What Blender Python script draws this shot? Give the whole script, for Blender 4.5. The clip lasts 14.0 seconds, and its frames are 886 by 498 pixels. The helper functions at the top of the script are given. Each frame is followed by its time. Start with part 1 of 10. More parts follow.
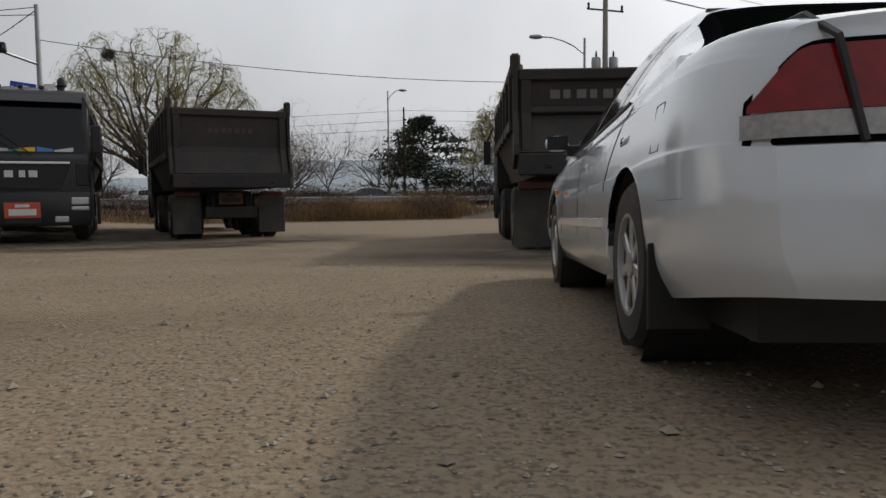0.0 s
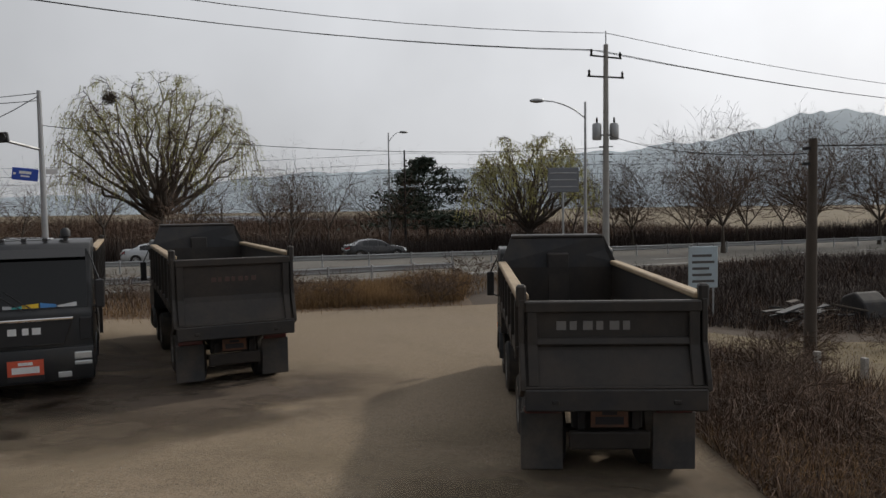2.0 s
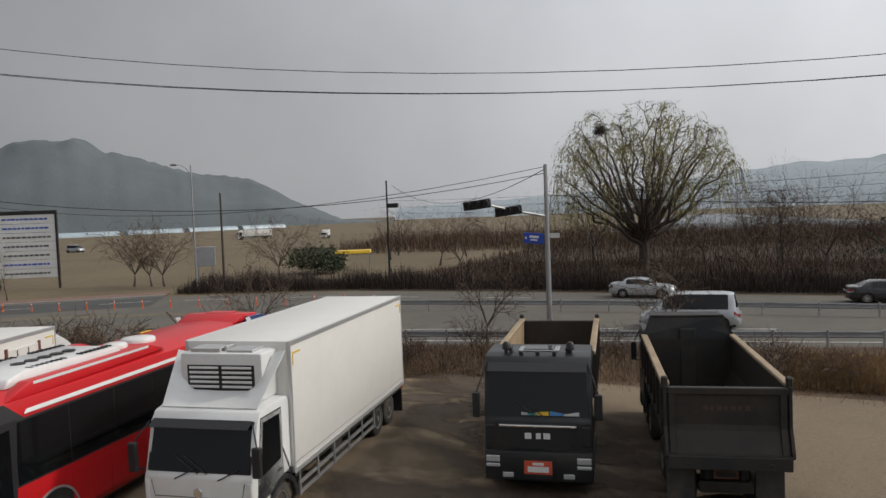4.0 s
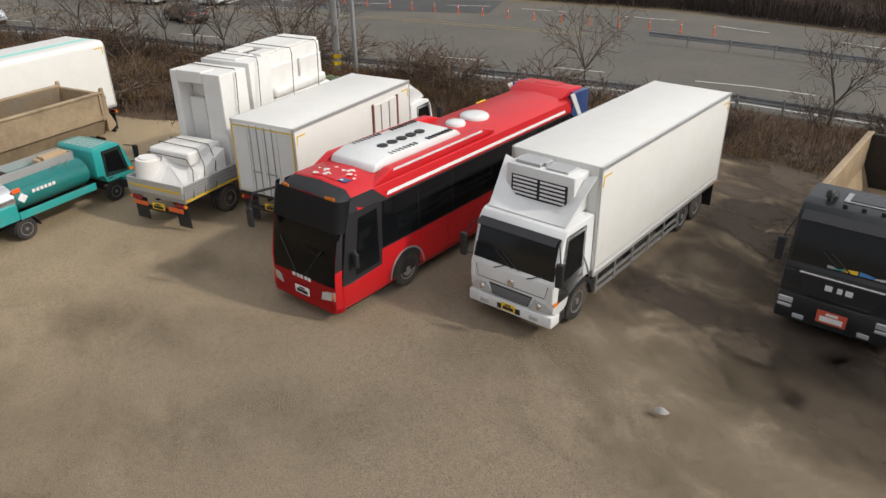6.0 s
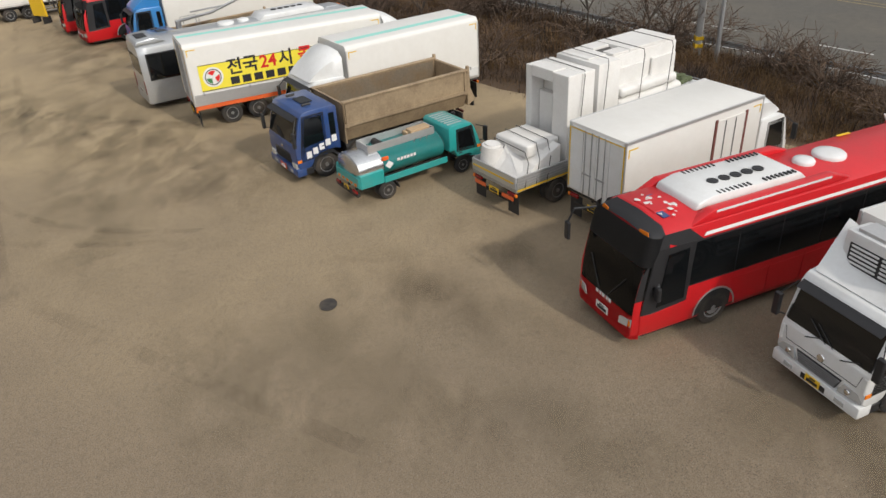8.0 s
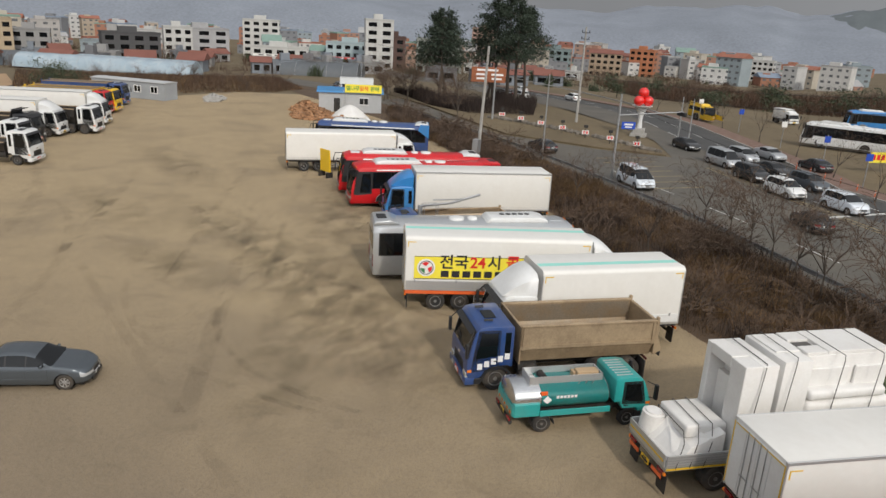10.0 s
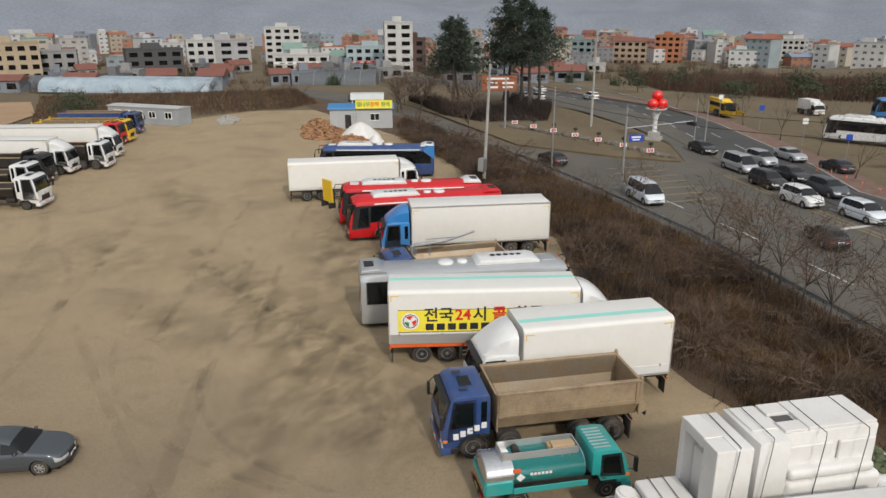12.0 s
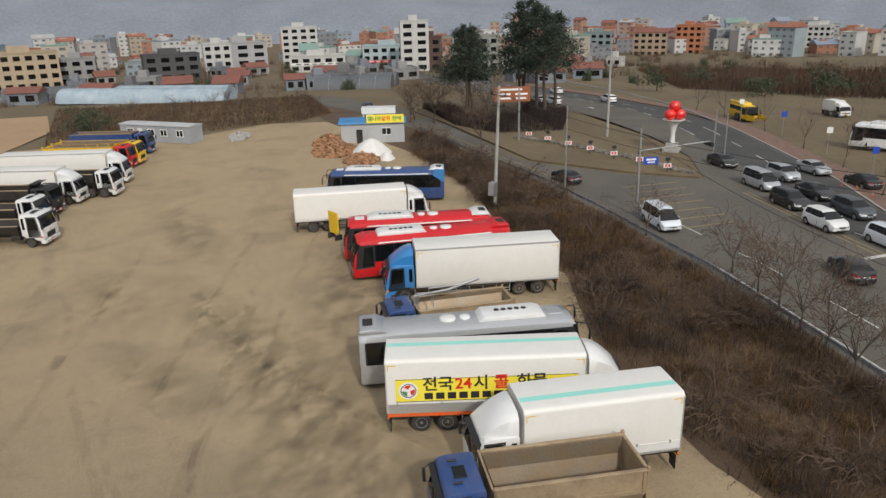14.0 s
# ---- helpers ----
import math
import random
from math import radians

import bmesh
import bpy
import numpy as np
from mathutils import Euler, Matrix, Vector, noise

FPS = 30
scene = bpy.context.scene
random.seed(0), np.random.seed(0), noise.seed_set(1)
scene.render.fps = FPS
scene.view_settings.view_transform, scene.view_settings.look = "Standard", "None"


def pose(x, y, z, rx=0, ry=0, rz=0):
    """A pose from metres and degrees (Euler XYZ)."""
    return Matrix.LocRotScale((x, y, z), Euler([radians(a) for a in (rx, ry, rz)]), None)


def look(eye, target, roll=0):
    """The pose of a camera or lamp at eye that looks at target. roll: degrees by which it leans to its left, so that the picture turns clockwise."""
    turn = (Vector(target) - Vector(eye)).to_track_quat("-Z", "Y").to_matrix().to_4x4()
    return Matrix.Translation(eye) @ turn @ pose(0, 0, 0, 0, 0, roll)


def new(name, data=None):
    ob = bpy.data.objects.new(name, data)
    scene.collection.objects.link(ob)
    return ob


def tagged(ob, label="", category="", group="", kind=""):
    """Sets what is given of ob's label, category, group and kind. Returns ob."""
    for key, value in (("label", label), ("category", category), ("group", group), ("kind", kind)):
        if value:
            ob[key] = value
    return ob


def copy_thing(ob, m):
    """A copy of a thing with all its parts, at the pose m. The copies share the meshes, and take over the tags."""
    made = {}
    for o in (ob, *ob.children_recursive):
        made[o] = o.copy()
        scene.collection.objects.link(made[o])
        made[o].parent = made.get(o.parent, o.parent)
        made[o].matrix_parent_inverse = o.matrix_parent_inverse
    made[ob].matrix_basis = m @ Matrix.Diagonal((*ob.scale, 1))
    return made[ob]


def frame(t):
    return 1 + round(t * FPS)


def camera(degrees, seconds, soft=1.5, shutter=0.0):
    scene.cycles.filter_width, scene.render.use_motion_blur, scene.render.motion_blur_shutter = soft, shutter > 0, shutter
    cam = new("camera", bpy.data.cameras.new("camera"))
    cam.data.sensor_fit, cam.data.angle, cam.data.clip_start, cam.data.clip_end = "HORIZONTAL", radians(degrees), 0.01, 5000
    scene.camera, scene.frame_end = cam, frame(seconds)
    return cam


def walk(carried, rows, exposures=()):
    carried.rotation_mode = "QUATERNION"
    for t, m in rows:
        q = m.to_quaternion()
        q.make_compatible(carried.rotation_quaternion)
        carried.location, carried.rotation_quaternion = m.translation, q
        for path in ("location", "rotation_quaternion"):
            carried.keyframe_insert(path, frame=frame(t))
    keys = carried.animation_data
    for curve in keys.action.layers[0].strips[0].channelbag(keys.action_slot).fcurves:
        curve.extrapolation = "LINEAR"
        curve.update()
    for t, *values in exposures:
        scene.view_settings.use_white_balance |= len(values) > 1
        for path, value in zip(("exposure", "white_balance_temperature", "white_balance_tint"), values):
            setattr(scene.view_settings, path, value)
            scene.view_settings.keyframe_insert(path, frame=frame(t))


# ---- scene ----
cam = camera(62.9, 14.0)
PATH = [
    (0, (-0.464, 1.044, 0.599), (-0.481, 3.039, 0.458), -0.6),
    (0.5, (-0.527, 1.098, 1.401), (-0.540, 3.094, 1.267), -0.4),
    (1, (-0.553, 1.166, 2.177), (-0.568, 3.162, 2.048), -0.2),
    (1.5, (-0.541, 1.268, 2.761), (-0.559, 3.264, 2.641), -0.8),
    (2, (-0.51, 1.265, 3.625), (-0.527, 3.262, 3.51), -0.8),
    (2.5, (-0.572, 1.217, 4.518), (-0.678, 3.212, 4.409), -1.3),
    (3, (-0.631, 1.227, 5.249), (-1.169, 3.151, 5.162), -1.9),
    (3.5, (-0.671, 1.274, 5.953), (-1.608, 3.04, 5.888), -2.3),
    (4, (-0.733, 1.29, 6.509), (-1.94, 2.882, 6.411), -2.1),
    (4.2, (-0.668, 1.31, 6.769), (-1.966, 2.825, 6.629), -2.5),
    (6.3, (-0.448, 1.202, 10.222), (-2.048, 1.892, 9.241), -1.0),
    (6.5, (-0.451, 1.236, 10.458), (-2.07, 1.851, 9.458), -1.0),
    (7, (-0.484, 1.212, 10.991), (-2.153, 1.624, 9.969), -1.6),
    (7.5, (-0.484, 1.276, 11.398), (-2.193, 1.458, 10.376), -3.0),
    (8, (-0.509, 1.654, 11.949), (-2.227, 1.59, 10.927), -3.3),
    (8.5, (-0.612, 2.215, 12.709), (-2.339, 1.969, 11.73), 0.6),
    (8.8, (-0.573, 2.392, 12.967), (-2.347, 2.013, 12.126), 2.8),
    (9, (-0.75, 2.769, 13.276), (-2.529, 2.269, 12.51), 2.0),
    (9.2, (-0.84, 2.978, 13.502), (-2.622, 2.373, 12.826), 2.1),
    (11.3, (-2.719, 5.232, 15.966), (-4.474, 4.49, 15.359), 3.9),
    (11.5, (-3.061, 5.341, 16.235), (-4.811, 4.596, 15.619), 3.9),
    (12, (-3.664, 5.473, 16.973), (-5.391, 4.686, 16.341), 0.0),
    (12.5, (-4.363, 5.629, 17.68), (-6.075, 4.819, 17.037), -1.1),
    (13, (-5.093, 5.606, 18.322), (-6.797, 4.782, 17.675), -1.2),
    (13.5, (-5.86, 5.562, 19.018), (-7.557, 4.726, 18.368), -1.4),
    (14, (-6.547, 5.469, 19.817), (-8.24, 4.629, 19.162), -1.5),
]
walk(cam, [(t, look(eye, target, roll)) for t, eye, target, roll in PATH],
     [(0.0, -1.27), (2.5, -1.26), (4.0, -1.18), (6.3, -0.75), (9.0, -0.98), (14.0, -1.05)])

# ---- world, sun ----
SKY_LOW, SKY_HIGH = 6.5, 34.0
SUN_AZ, SUN_EL = 46.0, 36.0          # degrees clockwise from +y, degrees up
world = bpy.data.worlds.new("sky")
scene.world = world
world.use_nodes = True
wn = world.node_tree
sky = wn.nodes.new("ShaderNodeTexSky")
sky.sky_type = "NISHITA"
sky.sun_disc = False
sky.sun_elevation, sky.sun_rotation = radians(SUN_EL), radians(SUN_AZ)
sky.air_density, sky.dust_density, sky.ozone_density, sky.altitude = 1.0, 6.0, 1.0, 50
SUN_DIR = (math.sin(radians(SUN_AZ)) * math.cos(radians(SUN_EL)), math.cos(radians(SUN_AZ)) * math.cos(radians(SUN_EL)), math.sin(radians(SUN_EL)))
tc = wn.nodes.new("ShaderNodeTexCoord")
dot = wn.nodes.new("ShaderNodeVectorMath")
dot.operation = "DOT_PRODUCT"
dot.inputs[1].default_value = SUN_DIR
wn.links.new(tc.outputs["Generated"], dot.inputs[0])
cl = wn.nodes.new("ShaderNodeTexNoise")          # soft uneven cloud
cl.inputs["Scale"].default_value, cl.inputs["Detail"].default_value = 2.2, 5
wn.links.new(tc.outputs["Generated"], cl.inputs["Vector"])
glow = wn.nodes.new("ShaderNodeMapRange")         # haze grows brighter towards the sun
glow.inputs[1].default_value, glow.inputs[2].default_value, glow.inputs[3].default_value, glow.inputs[4].default_value = 0.0, 1.0, SKY_LOW, SKY_HIGH
rise = wn.nodes.new("ShaderNodeMapRange")
rise.inputs[1].default_value, rise.inputs[2].default_value = -0.75, 1.0
wn.links.new(dot.outputs["Value"], rise.inputs[0])
sq = wn.nodes.new("ShaderNodeMath")
sq.operation = "POWER"
sq.inputs[1].default_value = 1.75
wn.links.new(rise.outputs[0], sq.inputs[0])
wn.links.new(sq.outputs[0], glow.inputs[0])
cm = wn.nodes.new("ShaderNodeMapRange")
cm.inputs[1].default_value, cm.inputs[2].default_value, cm.inputs[3].default_value, cm.inputs[4].default_value = 0.3, 0.7, 0.86, 1.14
wn.links.new(cl.outputs[0], cm.inputs[0])
gm = wn.nodes.new("ShaderNodeMath")
gm.operation = "MULTIPLY"
wn.links.new(glow.outputs[0], gm.inputs[0])
wn.links.new(cm.outputs[0], gm.inputs[1])
cloud = wn.nodes.new("ShaderNodeMixRGB")
cloud.blend_type = "MULTIPLY"
cloud.inputs[0].default_value = 1.0
cloud.inputs[1].default_value = (0.965, 0.985, 1.025, 1)
wn.links.new(gm.outputs[0], cloud.inputs[2])
hz = wn.nodes.new("ShaderNodeMixRGB")
hz.inputs[0].default_value = 0.85
wn.links.new(sky.outputs[0], hz.inputs[1])
wn.links.new(cloud.outputs[0], hz.inputs[2])
wn.links.new(hz.outputs[0], wn.nodes["Background"].inputs[0])
wn.nodes["Background"].inputs[1].default_value = 0.08
sun_data = bpy.data.lights.new("sun", "SUN")
sun_data.energy, sun_data.angle, sun_data.color = 3.9, radians(3.0), (1.0, 0.93, 0.82)
sun = new("sun", sun_data)
az, el = radians(SUN_AZ), radians(SUN_EL)
sun.matrix_world = look((0, 0, 60), (-math.sin(az) * math.cos(el) * 10, -math.cos(az) * math.cos(el) * 10, 60 - math.sin(el) * 10))


# ---- materials ----
def mat(name, col, rough=0.6, metal=0.0, var=0.12, scale=3.0, bump=0.0, bscale=60.0, dirt=None, dirt_amt=0.0, coat=0.0, island=0.0, rand=0.0, trans=0.0, dscale=1.2):
    """A node material: base colour with grain at two scales, dirt in patches, fine relief."""
    m = bpy.data.materials.new(name)
    m.use_nodes = True
    nt = m.node_tree
    nd, ln = nt.nodes, nt.links
    b = nd["Principled BSDF"]
    b.inputs["Roughness"].default_value, b.inputs["Metallic"].default_value = rough, metal
    b.inputs["Coat Weight"].default_value = coat
    b.inputs["Coat Roughness"].default_value = 0.08
    b.inputs["Transmission Weight"].default_value = trans
    geo = nd.new("ShaderNodeNewGeometry")
    n1, n2 = nd.new("ShaderNodeTexNoise"), nd.new("ShaderNodeTexNoise")
    n1.inputs["Scale"].default_value, n1.inputs["Detail"].default_value = scale * 0.22, 5
    n2.inputs["Scale"].default_value, n2.inputs["Detail"].default_value = scale * 4, 3
    for n in (n1, n2):
        ln.new(geo.outputs["Position"], n.inputs["Vector"])
    add = nd.new("ShaderNodeMath")
    add.operation = "ADD"
    ln.new(n1.outputs[0], add.inputs[0])
    ln.new(n2.outputs[0], add.inputs[1])
    mr = nd.new("ShaderNodeMapRange")
    mr.inputs[1].default_value, mr.inputs[2].default_value = 0.6, 1.4
    mr.inputs[3].default_value, mr.inputs[4].default_value = 1 - var, 1 + var
    ln.new(add.outputs[0], mr.inputs[0])
    hsv = nd.new("ShaderNodeHueSaturation")
    hsv.inputs["Color"].default_value = (*col, 1)
    last = mr.outputs[0]
    if island or rand:
        src = geo.outputs["Random Per Island"]
        if rand:
            src = nd.new("ShaderNodeObjectInfo").outputs["Random"]
        r2 = nd.new("ShaderNodeMapRange")
        r2.inputs[3].default_value, r2.inputs[4].default_value = 1 - (island or rand), 1 + (island or rand)
        ln.new(src, r2.inputs[0])
        mul = nd.new("ShaderNodeMath")
        mul.operation = "MULTIPLY"
        ln.new(last, mul.inputs[0])
        ln.new(r2.outputs[0], mul.inputs[1])
        last = mul.outputs[0]
    ln.new(last, hsv.inputs["Value"])
    out = hsv.outputs[0]
    if dirt:
        nz = nd.new("ShaderNodeTexNoise")
        nz.inputs["Scale"].default_value, nz.inputs["Detail"].default_value, nz.inputs["Roughness"].default_value = dscale, 8, 0.65
        ln.new(geo.outputs["Position"], nz.inputs["Vector"])
        rm = nd.new("ShaderNodeMapRange")
        rm.inputs[1].default_value, rm.inputs[2].default_value = 0.42, 0.68
        rm.inputs[4].default_value = dirt_amt
        ln.new(nz.outputs[0], rm.inputs[0])
        mx = nd.new("ShaderNodeMixRGB")
        mx.inputs[2].default_value = (*dirt, 1)
        ln.new(rm.outputs[0], mx.inputs[0])
        ln.new(out, mx.inputs[1])
        out = mx.outputs[0]
    ln.new(out, b.inputs["Base Color"])
    if bump:
        nb = nd.new("ShaderNodeTexNoise")
        nb.inputs["Scale"].default_value, nb.inputs["Detail"].default_value = bscale, 4
        ln.new(geo.outputs["Position"], nb.inputs["Vector"])
        bp = nd.new("ShaderNodeBump")
        bp.inputs["Strength"].default_value, bp.inputs["Distance"].default_value = bump, 0.02
        ln.new(nb.outputs[0], bp.inputs["Height"])
        ln.new(bp.outputs[0], b.inputs["Normal"])
    return m


DUST = (0.26, 0.2, 0.14)
M = {}
M["white"] = mat("white_paint", (0.71, 0.72, 0.72), 0.35, var=0.04, dirt=(0.5, 0.47, 0.42), dirt_amt=0.25, coat=0.3)
M["panel"] = mat("white_panel", (0.71, 0.7, 0.67), 0.45, var=0.03, scale=1.0, dirt=(0.55, 0.51, 0.45), dirt_amt=0.14)
M["silver"] = mat("silver_paint", (0.5, 0.52, 0.54), 0.3, 0.5, var=0.04, coat=0.4, dirt=DUST, dirt_amt=0.12)
M["grey_car"] = mat("dark_grey_paint", (0.1, 0.115, 0.13), 0.28, 0.5, var=0.04, coat=0.5)
M["black_car"] = mat("black_car_paint", (0.02, 0.021, 0.024), 0.25, 0.2, var=0.05, coat=0.6, dirt=DUST, dirt_amt=0.08)
M["pearl"] = mat("pearl_white_paint", (0.74, 0.79, 0.85), 0.2, 0.12, var=0.02, coat=1.0, dirt=(0.4, 0.38, 0.35), dirt_amt=0.08)
M["red"] = mat("red_paint", (0.56, 0.008, 0.014), 0.4, var=0.06, coat=0.12, dirt=(0.3, 0.04, 0.035), dirt_amt=0.15)
M["blue"] = mat("blue_paint", (0.02, 0.06, 0.2), 0.35, var=0.08, coat=0.4, dirt=DUST, dirt_amt=0.15)
M["sky_blue"] = mat("light_blue_paint", (0.03, 0.2, 0.5), 0.35, var=0.06, coat=0.4, dirt=DUST, dirt_amt=0.12)
M["teal"] = mat("teal_paint", (0.02, 0.32, 0.31), 0.35, var=0.06, coat=0.3, dirt=DUST, dirt_amt=0.15)
M["teal_stripe"] = mat("pale_teal_stripe", (0.3, 0.68, 0.6), 0.5, var=0.06)
M["green"] = mat("green_paint", (0.03, 0.25, 0.08), 0.4)
M["yellow"] = mat("yellow_paint", (0.75, 0.48, 0.02), 0.4, var=0.06)
M["sign_yellow"] = mat("yellow_print", (0.85, 0.72, 0.06), 0.5, var=0.03)
M["orange"] = mat("orange_paint", (0.75, 0.12, 0.02), 0.45, var=0.08, dirt=DUST, dirt_amt=0.2)
M["dark_cab"] = mat("charcoal_paint", (0.016, 0.018, 0.021), 0.42, 0.1, var=0.1, coat=0.15, dirt=DUST, dirt_amt=0.07)
M["dump_grey"] = mat("grey_dump_steel", (0.028, 0.025, 0.023), 0.6, 0.2, var=0.2, dirt=(0.08, 0.058, 0.042), dirt_amt=0.4, bump=0.1, bscale=20)
M["board_dark"] = mat("dark_painted_board", (0.022, 0.023, 0.026), 0.6, 0.1, var=0.2, dirt=(0.07, 0.055, 0.042), dirt_amt=0.5)
M["flap"] = mat("grey_rubber_flap", (0.05, 0.05, 0.052), 0.8, var=0.2, dirt=DUST, dirt_amt=0.3)
# Tail lens colour is darkened for the shade below the tail gate.
M["tail_dim"] = mat("grimy_shaded_tail_lens", (0.1, 0.012, 0.012), 0.4, var=0.2, dirt=(0.05, 0.035, 0.03), dirt_amt=0.6, dscale=6)
M["plate_dull"] = mat("grimy_number_plate", (0.16, 0.07, 0.04), 0.7, var=0.2, dirt=(0.06, 0.05, 0.04), dirt_amt=0.7, dscale=5)
M["lamp_clear"] = mat("clear_ribbed_lens", (0.34, 0.33, 0.32), 0.15, 0.2, var=0.35, scale=14, coat=1.0)
M["dump_tan"] = mat("worn_tan_steel", (0.36, 0.27, 0.17), 0.65, 0.1, var=0.2, dirt=(0.16, 0.11, 0.07), dirt_amt=0.55, bump=0.12, bscale=15)
M["dump_in"] = mat("scoured_steel", (0.3, 0.25, 0.19), 0.42, 0.55, var=0.2, dirt=(0.32, 0.2, 0.09), dirt_amt=0.7, dscale=0.8)
M["steel"] = mat("galvanised_steel", (0.42, 0.43, 0.44), 0.45, 0.7, var=0.12, dirt=(0.2, 0.16, 0.12), dirt_amt=0.2)
M["tank"] = mat("stainless_tank", (0.6, 0.61, 0.62), 0.25, 0.9, var=0.08, dirt=(0.3, 0.25, 0.2), dirt_amt=0.2)
M["alu"] = mat("aluminium_trim", (0.55, 0.55, 0.55), 0.4, 0.6, var=0.06)
M["chrome"] = mat("chrome", (0.75, 0.75, 0.76), 0.12, 1.0, var=0.03)
M["chassis"] = mat("black_chassis", (0.013, 0.013, 0.014), 0.75, var=0.2, dirt=DUST, dirt_amt=0.14)
M["rubber"] = mat("tyre_rubber", (0.022, 0.022, 0.023), 0.85, var=0.2, dirt=DUST, dirt_amt=0.3, bump=0.15, bscale=40)
M["plastic"] = mat("black_plastic", (0.018, 0.018, 0.02), 0.5, var=0.15)
M["seal"] = mat("black_window_seal", (0.006, 0.006, 0.007), 0.4, var=0.1)
M["seal"].node_tree.nodes["Principled BSDF"].inputs["Specular IOR Level"].default_value = 0.0
M["glass"] = mat("tinted_window", (0.006, 0.007, 0.008), 0.06, var=0.1)
M["lamp"] = mat("headlamp_lens", (0.6, 0.62, 0.63), 0.12, 0.4, var=0.05, coat=1.0)
M["tail"] = mat("tail_lamp_lens", (0.22, 0.003, 0.006), 0.22, var=0.35, scale=6, coat=0.25)
M["amber"] = mat("amber_lens", (0.75, 0.2, 0.02), 0.2, var=0.05)
M["plate_red"] = mat("orange_number_plate", (0.62, 0.1, 0.05), 0.5)
M["plate_yel"] = mat("yellow_number_plate", (0.8, 0.5, 0.02), 0.5)
M["plate_wht"] = mat("white_number_plate", (0.75, 0.75, 0.73), 0.5)
M["ink"] = mat("dark_lettering", (0.02, 0.02, 0.025), 0.6)
M["ink_red"] = mat("red_lettering", (0.65, 0.02, 0.02), 0.5)
M["ink_white"] = mat("white_lettering", (0.75, 0.75, 0.75), 0.5)
M["foam"] = mat("white_wrapping", (0.72, 0.71, 0.69), 0.55, var=0.05, bump=0.3, bscale=6, dirt=(0.55, 0.5, 0.45), dirt_amt=0.25)
M["strap"] = mat("grey_strap", (0.09, 0.085, 0.08), 0.8)
M["wood"] = mat("split_wood", (0.3, 0.16, 0.08), 0.8, var=0.2, island=0.45, bump=0.2)
M["bark"] = mat("bark", (0.075, 0.06, 0.048), 0.9, var=0.25, scale=8, bump=0.3, bscale=12)
M["twig"] = mat("bare_twig", (0.1, 0.066, 0.045), 0.9, var=0.2, island=0.3)
M["willow"] = mat("willow_leaf", (0.42, 0.4, 0.15), 0.7, var=0.2, island=0.3)
M["pine"] = mat("pine_needle", (0.026, 0.04, 0.024), 0.8, var=0.2, island=0.4)
M["evergreen"] = mat("evergreen_leaf", (0.045, 0.06, 0.03), 0.8, var=0.2, island=0.4)
M["willow_twig"] = mat("willow_twig", (0.26, 0.23, 0.1), 0.8, var=0.2, island=0.3)
M["lawn"] = mat("winter_lawn", (0.13, 0.098, 0.052), 0.95, var=0.3, scale=0.8, bump=0.4, dirt=(0.075, 0.055, 0.035), dirt_amt=0.6, dscale=0.5)
M["lawn_blade"] = mat("winter_lawn_blade", (0.17, 0.13, 0.065), 0.9, var=0.25, scale=0.5, island=0.35)
M["water"] = mat("still_water", (0.12, 0.13, 0.14), 0.12, var=0.05, scale=0.05, bump=0.03, bscale=0.6)
M["grass"] = mat("dry_grass", (0.18, 0.112, 0.054), 0.9, var=0.65, scale=1.4, island=0.4)
M["hedge"] = mat("dark_hedge_stem", (0.032, 0.021, 0.017), 0.9, var=0.3, scale=0.4, island=0.4)
M["brush"] = mat("dry_brush", (0.07, 0.039, 0.023), 0.9, var=0.5, scale=1.2, island=0.45)
M["concrete"] = mat("concrete", (0.36, 0.35, 0.33), 0.85, var=0.12, scale=6, bump=0.15, dirt=(0.2, 0.18, 0.15), dirt_amt=0.35)
M["line_white"] = mat("road_paint_white", (0.6, 0.6, 0.58), 0.7, var=0.15, dirt=(0.15, 0.14, 0.13), dirt_amt=0.5, dscale=4)
M["line_yel"] = mat("road_paint_yellow", (0.3, 0.22, 0.09), 0.7, var=0.25, dirt=(0.14, 0.125, 0.1), dirt_amt=0.75, dscale=4)
M["road"] = mat("worn_asphalt", (0.1, 0.093, 0.081), 0.9, var=0.16, scale=0.6, bump=0.2, bscale=80, dirt=(0.15, 0.13, 0.103), dirt_amt=0.6, dscale=0.15)
M["road_new"] = mat("dark_asphalt", (0.055, 0.055, 0.055), 0.85, var=0.12, scale=0.6, bump=0.2, bscale=80, dirt=(0.1, 0.095, 0.09), dirt_amt=0.4, dscale=0.2)
M["paving"] = mat("red_block_paving", (0.17, 0.098, 0.074), 0.85, var=0.15, scale=4, dirt=(0.25, 0.2, 0.16), dirt_amt=0.5)
M["sand"] = mat("bare_sand", (0.36, 0.24, 0.14), 0.95, var=0.15, scale=0.6, bump=0.2)
M["field"] = mat("dry_field", (0.145, 0.11, 0.063), 0.95, var=0.22, scale=0.2, bump=0.3, dirt=(0.095, 0.073, 0.042), dirt_amt=0.6, dscale=0.06)
M["soil"] = mat("damp_soil", (0.085, 0.06, 0.042), 0.95, var=0.3, scale=1.2, bump=0.5, bscale=14, dirt=(0.16, 0.12, 0.08), dirt_amt=0.6, dscale=0.5)
M["verge_soil"] = mat("verge_soil", (0.085, 0.055, 0.034), 0.95, var=0.35, scale=1.2, bump=0.5, bscale=20, dirt=(0.135, 0.088, 0.05), dirt_amt=0.55, dscale=0.3)
M["wood_floor"] = mat("woodland_floor", (0.055, 0.038, 0.025), 0.95, var=0.25, scale=0.4, bump=0.4)
